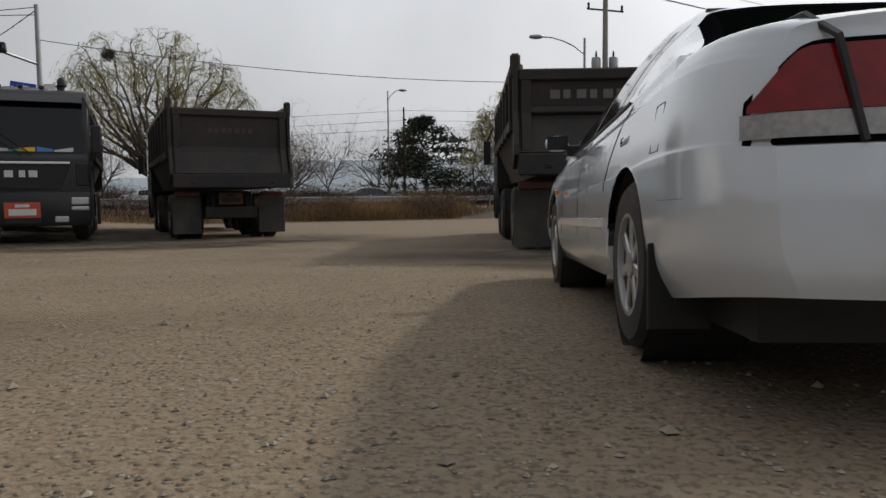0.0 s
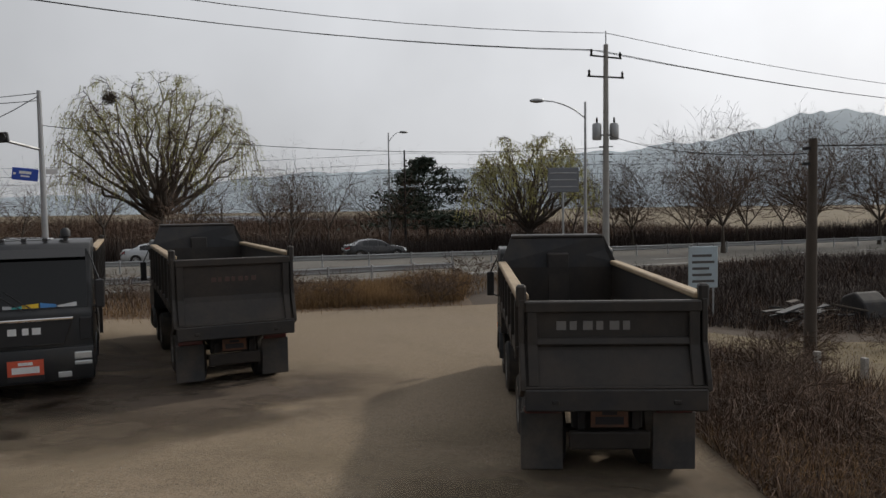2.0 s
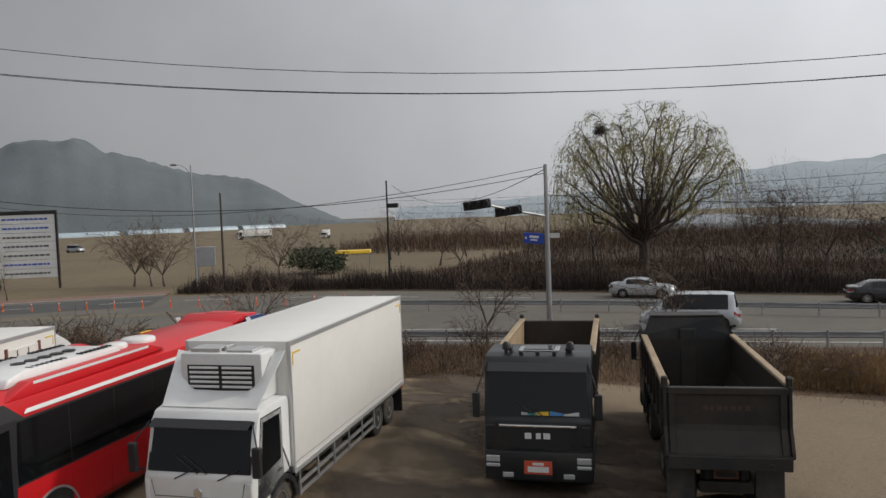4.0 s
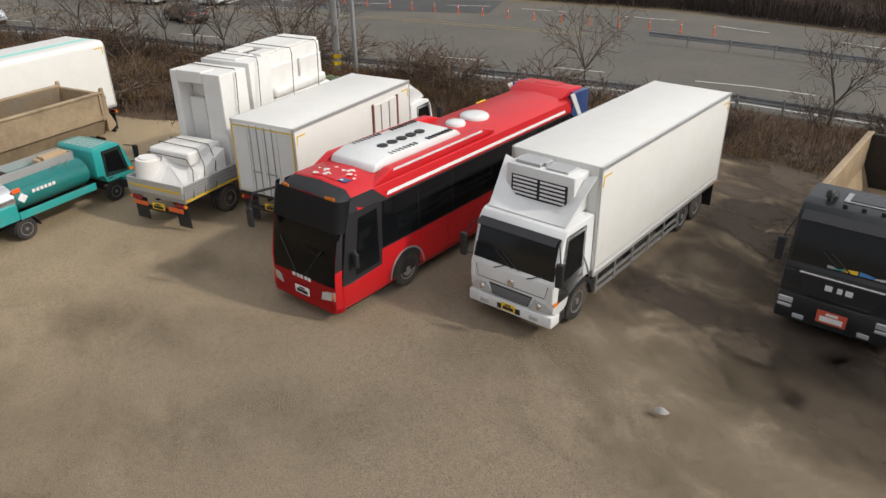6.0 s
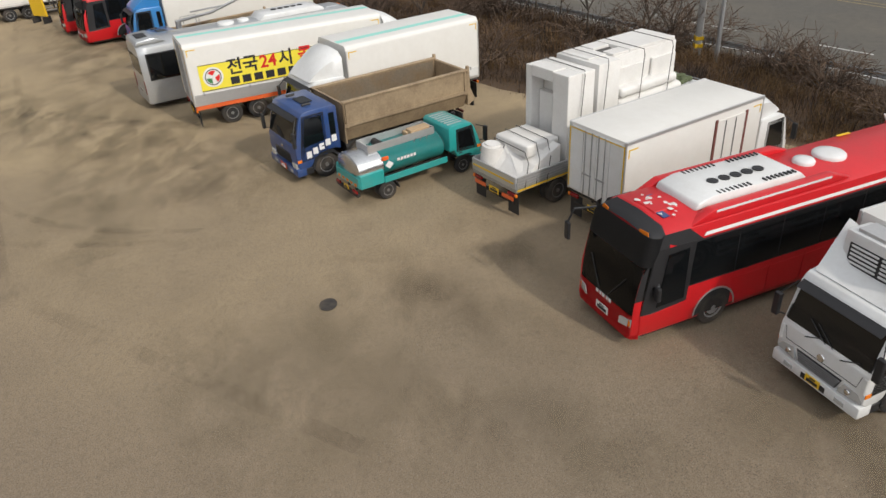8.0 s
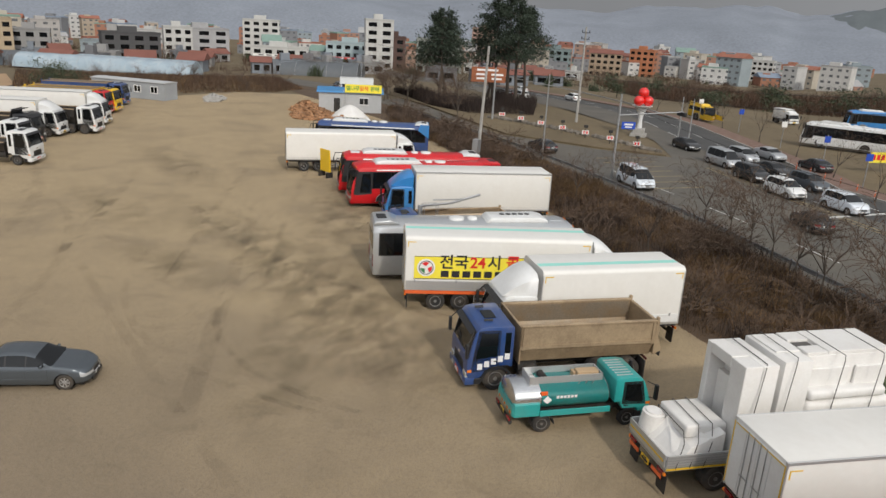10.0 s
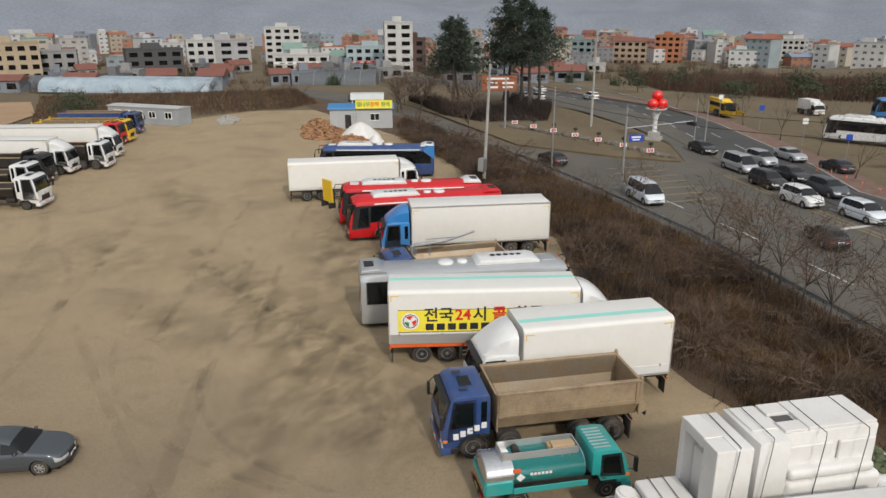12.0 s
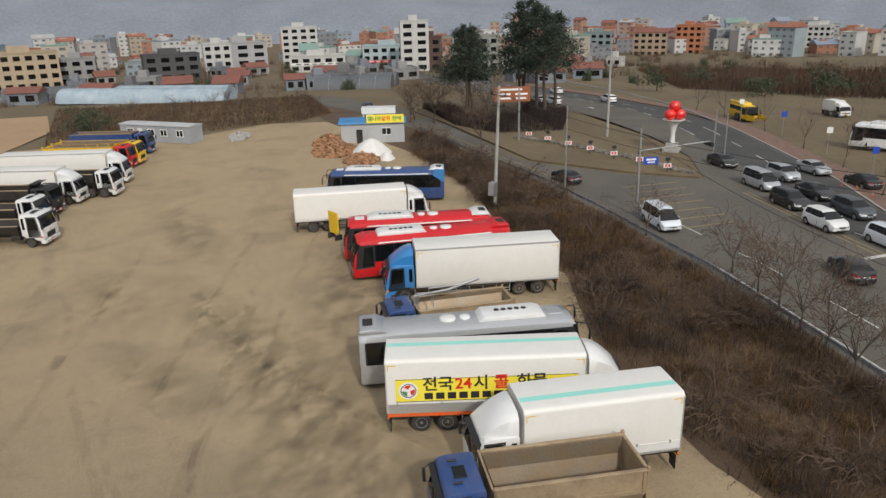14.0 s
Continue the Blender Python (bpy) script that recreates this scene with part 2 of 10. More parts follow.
# Distance haze is painted into the hills' blue-grey base colours.
M["hill"] = mat("haze_glow_wooded_hill", (0.16, 0.19, 0.215), 0.95, var=0.14, scale=0.05)
M["hill_town"] = mat("haze_tinted_town_hill", (0.2, 0.222, 0.26), 0.95, var=0.2, scale=0.1)
M["hill_near"] = mat("haze_glow_near_wooded_hill", (0.09, 0.105, 0.11), 0.95, var=0.2, scale=0.12)
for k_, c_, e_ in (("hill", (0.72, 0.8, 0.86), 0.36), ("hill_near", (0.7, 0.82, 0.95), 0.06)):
    q_ = M[k_].node_tree.nodes["Principled BSDF"].inputs          # emission stands in for the haze before these far hills
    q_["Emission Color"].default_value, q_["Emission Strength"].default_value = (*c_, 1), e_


def stain_material(name, col, top, streak, lo=0.42, hi=0.62):
    """Earth-coloured film that thins out towards its rim and in ragged gaps."""
    m = mat(name, col, 0.95, var=0.25, scale=1.0)
    nt = m.node_tree
    nd, ln = nt.nodes, nt.links
    tc_ = nd.new("ShaderNodeTexCoord")
    vm = nd.new("ShaderNodeVectorMath")
    vm.operation = "DISTANCE"
    vm.inputs[1].default_value = (0.5, 0.5, 0.0)
    sep = nd.new("ShaderNodeSeparateXYZ")
    cmb = nd.new("ShaderNodeCombineXYZ")
    ln.new(tc_.outputs["Generated"], sep.inputs[0])
    ln.new(sep.outputs[0], cmb.inputs[0])
    ln.new(sep.outputs[1], cmb.inputs[1])
    ln.new(cmb.outputs[0], vm.inputs[0])
    fall = nd.new("ShaderNodeMapRange")
    fall.inputs[1].default_value, fall.inputs[2].default_value, fall.inputs[3].default_value, fall.inputs[4].default_value = 0.05, 0.5, 1.0, 0.0
    ln.new(vm.outputs["Value"], fall.inputs[0])
    geo = nd.new("ShaderNodeNewGeometry")
    mp = nd.new("ShaderNodeMapping")
    mp.inputs["Rotation"].default_value, mp.inputs["Scale"].default_value = (0, 0, radians(-48)), (0.75, 1.2, 1)
    ln.new(geo.outputs["Position"], mp.inputs[0])
    nz = nd.new("ShaderNodeTexNoise")
    nz.inputs["Scale"].default_value, nz.inputs["Detail"].default_value, nz.inputs["Roughness"].default_value, nz.inputs["Distortion"].default_value = 0.6, 6, 0.6, 0.3
    ln.new(mp.outputs[0], nz.inputs["Vector"])
    gap = nd.new("ShaderNodeMapRange")
    gap.inputs[1].default_value, gap.inputs[2].default_value = lo, hi
    ln.new(nz.outputs[0], gap.inputs[0])
    mu = nd.new("ShaderNodeMath")
    mu.operation = "MULTIPLY"
    ln.new(gap.outputs[0], mu.inputs[0])
    if streak:
        mu.inputs[1].default_value = 1.0
    else:
        ln.new(fall.outputs[0], mu.inputs[1])
    m2 = nd.new("ShaderNodeMath")
    m2.operation = "MULTIPLY"
    m2.use_clamp = True
    ln.new(mu.outputs[0], m2.inputs[0])
    m2.inputs[1].default_value = top
    ln.new(m2.outputs[0], nd["Principled BSDF"].inputs["Alpha"])
    return m


for k_ in ("willow", "willow_twig", "grass", "lawn_blade"):          # thin leaves and blades let light through
    nt_ = M[k_].node_tree
    tl_, mx_ = nt_.nodes.new("ShaderNodeBsdfTranslucent"), nt_.nodes.new("ShaderNodeMixShader")
    mx_.inputs[0].default_value = 0.45
    nt_.links.new(nt_.nodes["Principled BSDF"].inputs["Base Color"].links[0].from_socket, tl_.inputs[0])
    nt_.links.new(nt_.nodes["Principled BSDF"].outputs[0], mx_.inputs[1])
    nt_.links.new(tl_.outputs[0], mx_.inputs[2])
    nt_.links.new(mx_.outputs[0], nt_.nodes["Material Output"].inputs[0])
# Dark soil colour with the parked lorries' shade painted in.
M["stain_soil"] = stain_material("soil_and_shade_film", (0.08, 0.058, 0.041), 1.25, False, 0.33, 0.56)
M["stain_damp"] = stain_material("damp_earth_film", (0.165, 0.132, 0.08), 0.4, False, 0.38, 0.66)
M["stain_brown"] = stain_material("brown_soil_film", (0.125, 0.095, 0.06), 0.45, False, 0.38, 0.68)
M["stain_track"] = stain_material("wheel_track_film", (0.18, 0.138, 0.094), 0.16, True)



def ground_material():
    """Packed gravelly earth: pale dust, damp dark patches, wheel tracks, small stones."""
    m = bpy.data.materials.new("packed_gravel_earth")
    m.use_nodes = True
    nt = m.node_tree
    nd, ln = nt.nodes, nt.links
    b = nd["Principled BSDF"]
    b.inputs["Roughness"].default_value = 0.92
    b.inputs["Specular IOR Level"].default_value = 0.1
    geo = nd.new("ShaderNodeNewGeometry")

    def noise_tex(scale, detail=5, rough=0.55, stretch=None, dist=0.0):
        n = nd.new("ShaderNodeTexNoise")
        n.inputs["Scale"].default_value, n.inputs["Detail"].default_value, n.inputs["Roughness"].default_value = scale, detail, rough
        n.inputs["Distortion"].default_value = dist
        if stretch:
            mp = nd.new("ShaderNodeMapping")
            mp.inputs["Rotation"].default_value = (0, 0, radians(stretch[0]))
            mp.inputs["Scale"].default_value = (stretch[1], stretch[2], 1)
            ln.new(geo.outputs["Position"], mp.inputs[0])
            ln.new(mp.outputs[0], n.inputs["Vector"])
        else:
            ln.new(geo.outputs["Position"], n.inputs["Vector"])
        return n.outputs[0]

    def ramp(src, lo, hi, a=0.0, z=1.0):
        r = nd.new("ShaderNodeMapRange")
        r.inputs[1].default_value, r.inputs[2].default_value, r.inputs[3].default_value, r.inputs[4].default_value = lo, hi, a, z
        ln.new(src, r.inputs[0])
        return r.outputs[0]

    def mix(f, a, c, mode="MIX"):
        x = nd.new("ShaderNodeMixRGB")
        x.blend_type = mode
        for i, v in enumerate((f, a, c)):
            if isinstance(v, (int, float)):
                x.inputs[i].default_value = v
            elif isinstance(v, tuple):
                x.inputs[i].default_value = (*v, 1)
            else:
                ln.new(v, x.inputs[i])
        return x.outputs[0]

    sep = nd.new("ShaderNodeSeparateXYZ")
    ln.new(geo.outputs["Position"], sep.inputs[0])
    wob = nd.new("ShaderNodeMath")
    wob.operation = "MULTIPLY_ADD"
    ln.new(noise_tex(0.08, 4), wob.inputs[0])
    wob.inputs[1].default_value = 26.0
    ln.new(sep.outputs[0], wob.inputs[2])
    zone = ramp(wob.outputs[0], -20.0, 3.0, 1.0, 0.0)        # sandier towards the far end of the lot
    col = mix(ramp(noise_tex(0.035, 4), 0.4, 0.6), (0.24, 0.184, 0.128), (0.224, 0.175, 0.128))
    col = mix(zone, col, (0.48, 0.368, 0.22))
    col = mix(ramp(noise_tex(0.16, 6, 0.6, dist=0.6), 0.46, 0.66, 0, 0.5), col, (0.25, 0.195, 0.13))
    col = mix(ramp(noise_tex(0.12, 6, 0.62, (24, 0.85, 1.15), 0.4), 0.56, 0.76, 0, 0.4), col, (0.14, 0.105, 0.068))
    col = mix(ramp(noise_tex(0.6, 6, 0.62, (65, 1.1, 0.8), 0.5), 0.56, 0.76, 0, 0.4), col, (0.15, 0.112, 0.072))
    col = mix(ramp(noise_tex(1.6, 5, 0.6), 0.5, 0.7, 0, 0.25), col, (0.29, 0.23, 0.16))
    col = mix(ramp(noise_tex(22, 3), 0.4, 0.66, 0.0, 0.5), col, (0.3, 0.25, 0.19))
    col = mix(ramp(noise_tex(38, 2), 0.5, 0.62, 0.0, 0.6), col, (0.095, 0.076, 0.056))
    col = mix(ramp(noise_tex(6.5, 5, 0.6), 0.5, 0.66, 0.0, 0.25), col, (0.13, 0.1, 0.07))
    vor = nd.new("ShaderNodeTexVoronoi")
    vor.inputs["Scale"].default_value = 34
    ln.new(geo.outputs["Position"], vor.inputs["Vector"])
    peb = ramp(vor.outputs["Distance"], 0.2, 0.42, 0.85, 0)
    rnd = nd.new("ShaderNodeSeparateColor")
    ln.new(vor.outputs["Color"], rnd.inputs[0])
    pick = nd.new("ShaderNodeMath")
    pick.operation = "MULTIPLY"
    ln.new(peb, pick.inputs[0])
    ln.new(ramp(rnd.outputs[0], 0.35, 0.5), pick.inputs[1])
    col = mix(pick.outputs[0], col, mix(rnd.outputs[1], (0.07, 0.058, 0.046), (0.34, 0.3, 0.25)))
    ln.new(col, b.inputs["Base Color"])
    hsum = mix(0.5, noise_tex(30, 4), noise_tex(3, 4))
    hsum = mix(pick.outputs[0], hsum, (0.9, 0.9, 0.9))
    bp = nd.new("ShaderNodeBump")
    bp.inputs["Strength"].default_value, bp.inputs["Distance"].default_value = 0.8, 0.03
    ln.new(hsum, bp.inputs["Height"])
    ln.new(bp.outputs[0], b.inputs["Normal"])
    return m


M["earth"] = ground_material()


# ---- mesh helpers ----
def part(name, bm, material, parent=None, label="", smooth=None):
    """Links a bmesh as one mesh object under a thing or a part."""
    me = bpy.data.meshes.new(name)
    bm.to_mesh(me)
    bm.free()
    me.materials.append(material if not isinstance(material, str) else M[material])
    if smooth is not None:
        me.shade_smooth()
        me.set_sharp_from_angle(angle=radians(smooth))
    ob = new(name, me)
    if parent is not None:
        ob.parent = parent
    if label:
        tagged(ob, label)
    return ob


def reuse(name, mesh, parent, m=None, label=""):
    """A further object on a mesh that exists already."""
    ob = new(name, mesh)
    ob.parent = parent
    if m is not None:
        ob.matrix_basis = m
    return tagged(ob, label) if label else ob


def raw(name, verts, faces, material, parent=None, label="", smooth=None):
    me = bpy.data.meshes.new(name)
    me.from_pydata([tuple(v) for v in verts], [], [tuple(f) for f in faces])
    me.materials.append(M[material])
    if smooth is not None:
        me.shade_smooth()
        me.set_sharp_from_angle(angle=radians(smooth))
    ob = new(name, me)
    if parent is not None:
        ob.parent = parent
    return tagged(ob, label) if label else ob


def empty(name, x, y, fx, fy, label, category, group="", z=0.0):
    """A thing's base: its +y looks along (fx, fy)."""
    e = new(name)
    e.matrix_basis = pose(x, y, z, 0, 0, math.degrees(math.atan2(-fx, fy)))
    e.empty_display_size = 0.3
    return tagged(e, label, category, group)


def add_box(bm, x0, x1, y0, y1, z0, z1, bev=0.0, seg=1, m=None):
    r = bmesh.ops.create_cube(bm, size=1.0, matrix=Matrix.Translation(((x0 + x1) / 2, (y0 + y1) / 2, (z0 + z1) / 2)) @ Matrix.Diagonal((x1 - x0, y1 - y0, z1 - z0, 1)))
    vs = r["verts"]
    if bev:
        es = list({e for v in vs for e in v.link_edges})
        g = bmesh.ops.bevel(bm, geom=es, offset=bev, segments=seg, affect="EDGES", profile=0.5)
        vs = list({v for f in g["faces"] for v in f.verts} | {v for v in vs if v.is_valid})
    if m is not None:
        bmesh.ops.transform(bm, matrix=m, verts=[v for v in vs if v.is_valid])
    return vs


def box(x0, x1, y0, y1, z0, z1, bev=0.0, seg=1):
    bm = bmesh.new()
    add_box(bm, x0, x1, y0, y1, z0, z1, bev, seg)
    return bm


def boxes(*rows, bev=0.0):
    bm = bmesh.new()
    for r in rows:
        add_box(bm, *r, bev)
    return bm


def add_tube(bm, a, b, r0, r1=None, seg=8):
    a, b = Vector(a), Vector(b)
    d = b - a
    m = Matrix.Translation((a + b) / 2) @ d.to_track_quat("Z", "Y").to_matrix().to_4x4()
    bmesh.ops.create_cone(bm, cap_ends=True, segments=seg, radius1=r0, radius2=r0 if r1 is None else r1, depth=d.length, matrix=m)


def tubes(*rows, seg=8):
    bm = bmesh.new()
    for a, b, r in rows:
        add_tube(bm, a, b, r, r, seg)
    return bm


def polyline(pts, r, seg=6):
    """A bent rod: one tube swept through the points."""
    bm = bmesh.new()
    ps = [Vector(p) for p in pts]
    rings = []
    u = None
    for k, p in enumerate(ps):
        d = (ps[min(k + 1, len(ps) - 1)] - ps[max(k - 1, 0)]).normalized()
        u = d.orthogonal().normalized() if u is None else (u - d * u.dot(d)).normalized()
        v = d.cross(u)
        rings.append([bm.verts.new(p + u * (r * math.cos(2 * math.pi * q / seg)) + v * (r * math.sin(2 * math.pi * q / seg))) for q in range(seg)])
    for a, b in zip(rings, rings[1:]):
        for q in range(seg):
            bm.faces.new((a[q], a[(q + 1) % seg], b[(q + 1) % seg], b[q]))
    bm.faces.new(list(reversed(rings[0])))
    bm.faces.new(rings[-1])
    return bm


def prism(profile, x0, x1, bev=0.0, seg=1):
    """A (y, z) outline drawn out along x."""
    bm = bmesh.new()
    a = [bm.verts.new((x0, y, z)) for y, z in profile]
    b = [bm.verts.new((x1, y, z)) for y, z in profile]
    bm.faces.new(a)
    bm.faces.new(list(reversed(b)))
    n = len(a)
    for i in range(n):
        bm.faces.new((a[i], b[i], b[(i + 1) % n], a[(i + 1) % n]))
    bmesh.ops.recalc_face_normals(bm, faces=bm.faces[:])
    if bev:
        bmesh.ops.bevel(bm, geom=bm.edges[:], offset=bev, segments=seg, affect="EDGES", profile=0.5)
    return bm


def slab(pts, thick):
    """A flat polygon given thickness along its normal."""
    bm = bmesh.new()
    vs = [Vector(p) for p in pts]
    n = (vs[1] - vs[0]).cross(vs[2] - vs[0]).normalized() * thick
    a = [bm.verts.new(v) for v in vs]
    b = [bm.verts.new(v + n) for v in vs]
    bm.faces.new(list(reversed(a)))
    bm.faces.new(b)
    k = len(a)
    for i in range(k):
        bm.faces.new((a[i], a[(i + 1) % k], b[(i + 1) % k], b[i]))
    return bm


def lathe(profile, seg, axis="X", caps=(True, True)):
    """Spins (radius, offset) pairs about an axis."""
    bm = bmesh.new()
    rings = []
    for r, o in profile:
        ring = []
        for i in range(seg):
            c, s = math.cos(2 * math.pi * i / seg) * r, math.sin(2 * math.pi * i / seg) * r
            ring.append(bm.verts.new((o, c, s) if axis == "X" else (c, s, o) if axis == "Z" else (c, o, s)))
        rings.append(ring)
    for p, q in zip(rings, rings[1:]):
        for i in range(seg):
            bm.faces.new((p[i], p[(i + 1) % seg], q[(i + 1) % seg], q[i]))
    for ring, cap in zip((rings[0], rings[-1]), caps):
        if cap:
            bm.faces.new(ring)
    bmesh.ops.recalc_face_normals(bm, faces=bm.faces[:])
    return bm


# ---- wheels ----
WHEELS = {}


def wheel(parent, x, y, r=0.5, w=0.28, rim="rim_grey", seg=24, alloy=False):
    """A wheel whose outer side looks away from the vehicle's middle line: tyre with a rim in it."""
    key = (r, w, rim, seg, alloy)
    if key not in WHEELS:
        t = lathe([(r * 0.58, -w * 0.38), (r * 0.62, -w / 2), (r * 0.9, -w / 2), (r, -w * 0.36), (r, w * 0.36), (r * 0.9, w / 2), (r * 0.62, w / 2), (r * 0.58, w * 0.38)], seg)
        tyre_ob = part("tyre_pattern", t, "rubber", None, smooth=40)
        if alloy:
            bm = lathe([(r * 0.61, w * 0.34), (r * 0.62, w * 0.5), (r * 0.57, w * 0.5), (r * 0.55, w * 0.2), (r * 0.1, w * 0.16)], seg)
            for i in range(7):
                a = 2 * math.pi * i / 7
                add_box(bm, w * 0.28, w * 0.44, -0.07 * r, 0.07 * r, r * 0.14, r * 0.58, 0.006, 1, Matrix.Rotation(a, 4, "X"))
            hub = lathe([(r * 0.17, w * 0.2), (r * 0.17, w * 0.47), (r * 0.1, w * 0.5)], 14)
            me = bpy.data.meshes.new("tmp")
            hub.to_mesh(me)
            hub.free()
            bm.from_mesh(me)
        else:
            bm = lathe([(r * 0.61, w * 0.34), (r * 0.62, w * 0.48), (r * 0.54, w * 0.46), (r * 0.5, w * 0.02), (r * 0.3, w * 0.0), (r * 0.27, w * 0.3), (r * 0.16, w * 0.34), (r * 0.15, w * 0.5)], seg)
            for i in range(8):
                a = 2 * math.pi * i / 8
                m = Matrix.Rotation(a, 4, "X")
                add_box(bm, w * 0.02, w * 0.1, -0.03 * r, 0.03 * r, r * 0.37, r * 0.43, 0, 1, m)
        rim_ob = part("rim_pattern", bm, RIM[rim], None, smooth=35)
        WHEELS[key] = (tyre_ob.data, rim_ob.data)
        for o in (tyre_ob, rim_ob):
            bpy.data.objects.remove(o)
    tm, rm = WHEELS[key]
    s = 1 if x > 0 else -1
    ob = new("wheel", tm)
    ob.parent = parent
    ob.matrix_basis = pose(x, y, r, 0, 0, 0 if s > 0 else 180)
    reuse("rim", rm, ob)
    return ob


RIM = {"rim_grey": mat("steel_rim", (0.22, 0.22, 0.22), 0.5, 0.5, dirt=DUST, dirt_amt=0.4),
       "rim_silver": mat("alloy_rim", (0.55, 0.56, 0.57), 0.3, 0.8, var=0.05),
       "rim_dark": mat("dark_rim", (0.05, 0.05, 0.055), 0.45, 0.5)}


def axle(parent, y, half, r=0.5, w=0.28, rim="rim_grey", dual=False):
    for s in (-1, 1):
        wheel(parent, s * half, y, r, w, rim)
        if dual:
            wheel(parent, s * (half - w * 1.1), y, r, w, rim)
    part("axle", tubes(((-half, y, r), (half, y, r), 0.07), seg=10), "chassis", parent)


def bars(parent, name, x0, x1, y, z0, z1, n, material):
    """Plain bars in place of lettering on an upright plane across the vehicle."""
    w = (x1 - x0) / n
    for i in range(n):
        a = x0 + w * i + w * 0.14
        part(name, prism([(y - 0.004, z0), (y + 0.004, z0), (y + 0.004, z1), (y - 0.004, z1)], a, a + w * (0.72 - 0.2 * (i % 2))), material, parent)


# ---- vehicles ----
def vehicle(name, rear, front, label, category, group="parked vehicles"):
    """An Empty midway between the vehicle's two ends, looking to its front, and the length."""
    rx, ry = rear
    fx, fy = front
    L = math.hypot(fx - rx, fy - ry)
    return empty(name, (rx + fx) / 2, (ry + fy) / 2, (fx - rx) / L, (fy - ry) / L, label, category, group, float(land((rx + fx) / 2, (ry + fy) / 2))), L


def plate(parent, y, z, material, face=1, w=0.52, h=0.22, x=0.0):
    p = part("number_plate", box(x - w / 2, x + w / 2, y - 0.008, y + 0.008, z - h / 2, z + h / 2, 0.004), material, parent)
    yy = y + 0.012 * face
    ink = "ink_white" if material == "plate_red" else "ink"
    for i in range(1):
        a = x - w * 0.38
        part("plate_bar", box(a, a + w * 0.76, yy - 0.003, yy + 0.003, z - h * 0.34, z + h * 0.08), ink, p)
    part("plate_bar", box(x - w * 0.2, x + w * 0.2, yy - 0.003, yy + 0.003, z + h * 0.18, z + h * 0.38), ink, p)


def truck_cab(e, yf, paint, w=2.4, top=2.85, depth=1.9, plate_mat="plate_yel", visor=True, bumper=None, roof_mark=False, grille="plastic", chrome_bar=False, ax=1.25, wr=0.5, frig=False):
    h = w / 2
    wz0, wz1 = top * 0.56, top - 0.28          # windscreen
    prof = [(yf - 0.12, 0.62), (yf - 0.02, 0.75), (yf, 1.0), (yf, wz0 - 0.08), (yf - 0.05, wz0), (yf - 0.3, wz1 + 0.02), (yf - 0.46, top - 0.06), (yf - 0.75, top), (yf - depth + 0.1, top), (yf - depth, top - 0.1),
            (yf - depth, 1.05), (yf - ax - wr * 1.2, 1.05), (yf - ax - wr * 0.85, wr * 2.25), (yf - ax + wr * 0.85, wr * 2.25), (yf - ax + wr * 1.2, 0.7), (yf - 0.5, 0.62)]
    c = part("cab", prism(prof, -h, h, 0.045, 2), paint, e, smooth=35)
    n = Vector((0, wz1 - wz0, 0.25)).normalized()

    def ws(x, f, out=0.012):
        """A point of the windscreen plane."""
        return (x, yf - 0.05 - 0.25 * f + n.y * out, wz0 + (wz1 - wz0) * f + n.z * out)

    part("windscreen_seal", slab([ws(-h + 0.05, -0.03, 0.002), ws(h - 0.05, -0.03, 0.002), ws(h - 0.07, 1.08, 0.002), ws(-h + 0.07, 1.08, 0.002)], 0.012), "plastic", c)
    part("windscreen", slab([ws(-h + 0.09, 0.02), ws(h - 0.09, 0.02), ws(h - 0.11, 1.0), ws(-h + 0.11, 1.0)], 0.01), "glass", c)
    for s in (-1, 1):
        part("wiper", tubes((ws(s * 0.1 - 0.1, 0.0, 0.03), ws(s * 0.1 + 0.45, 0.35, 0.03), 0.012), seg=5), "plastic", c)
        xs = s * (h + 0.003)
        t = 0.012 * s
        y0, y1 = yf - 0.28, yf - min(depth - 0.35, 1.3)
        d = part("door", slab(([(xs, y0 + 0.08, 0.95), (xs, y0 + 0.02, wz0 - 0.1), (xs, y0 - 0.16, wz1 + 0.08), (xs, y1, wz1 + 0.08), (xs, y1, 1.0)])[::1 if s < 0 else -1], 0.006), paint, c)
        part("door_seam", slab(([(xs, y0 + 0.11, 0.92), (xs, y0 + 0.05, wz0 - 0.1), (xs, y0 - 0.14, wz1 + 0.11), (xs, y1 - 0.025, wz1 + 0.11), (xs, y1 - 0.025, 0.97)])[::1 if s < 0 else -1], 0.003), "plastic", c)
        part("side_window", slab(([(xs + t, y0 - 0.06, wz0 - 0.12), (xs + t, y0 - 0.24, wz1), (xs + t, y1 + 0.08, wz1), (xs + t, y1 + 0.08, wz0 - 0.02)])[::1 if s < 0 else -1], 0.006), "glass", d)
        part("door_handle", box(min(xs, xs + 2 * t), max(xs, xs + 2 * t), y1 + 0.06, y1 + 0.22, wz0 - 0.26, wz0 - 0.22, 0.005), "plastic", d)
        if depth > 1.85:
            part("rear_quarter_window", slab(([(xs, yf - depth + 0.38, wz0), (xs, yf - depth + 0.38, wz1), (xs, yf - depth + 0.14, wz1), (xs, yf - depth + 0.14, wz0)])[::1 if s < 0 else -1], 0.008), "glass", c)
        mi = part("mirror", box(s * (h + 0.16) - 0.09, s * (h + 0.16) + 0.09, yf + 0.02, yf + 0.14, wz0 + 0.02, wz0 + 0.62, 0.03, 2), "plastic", c)
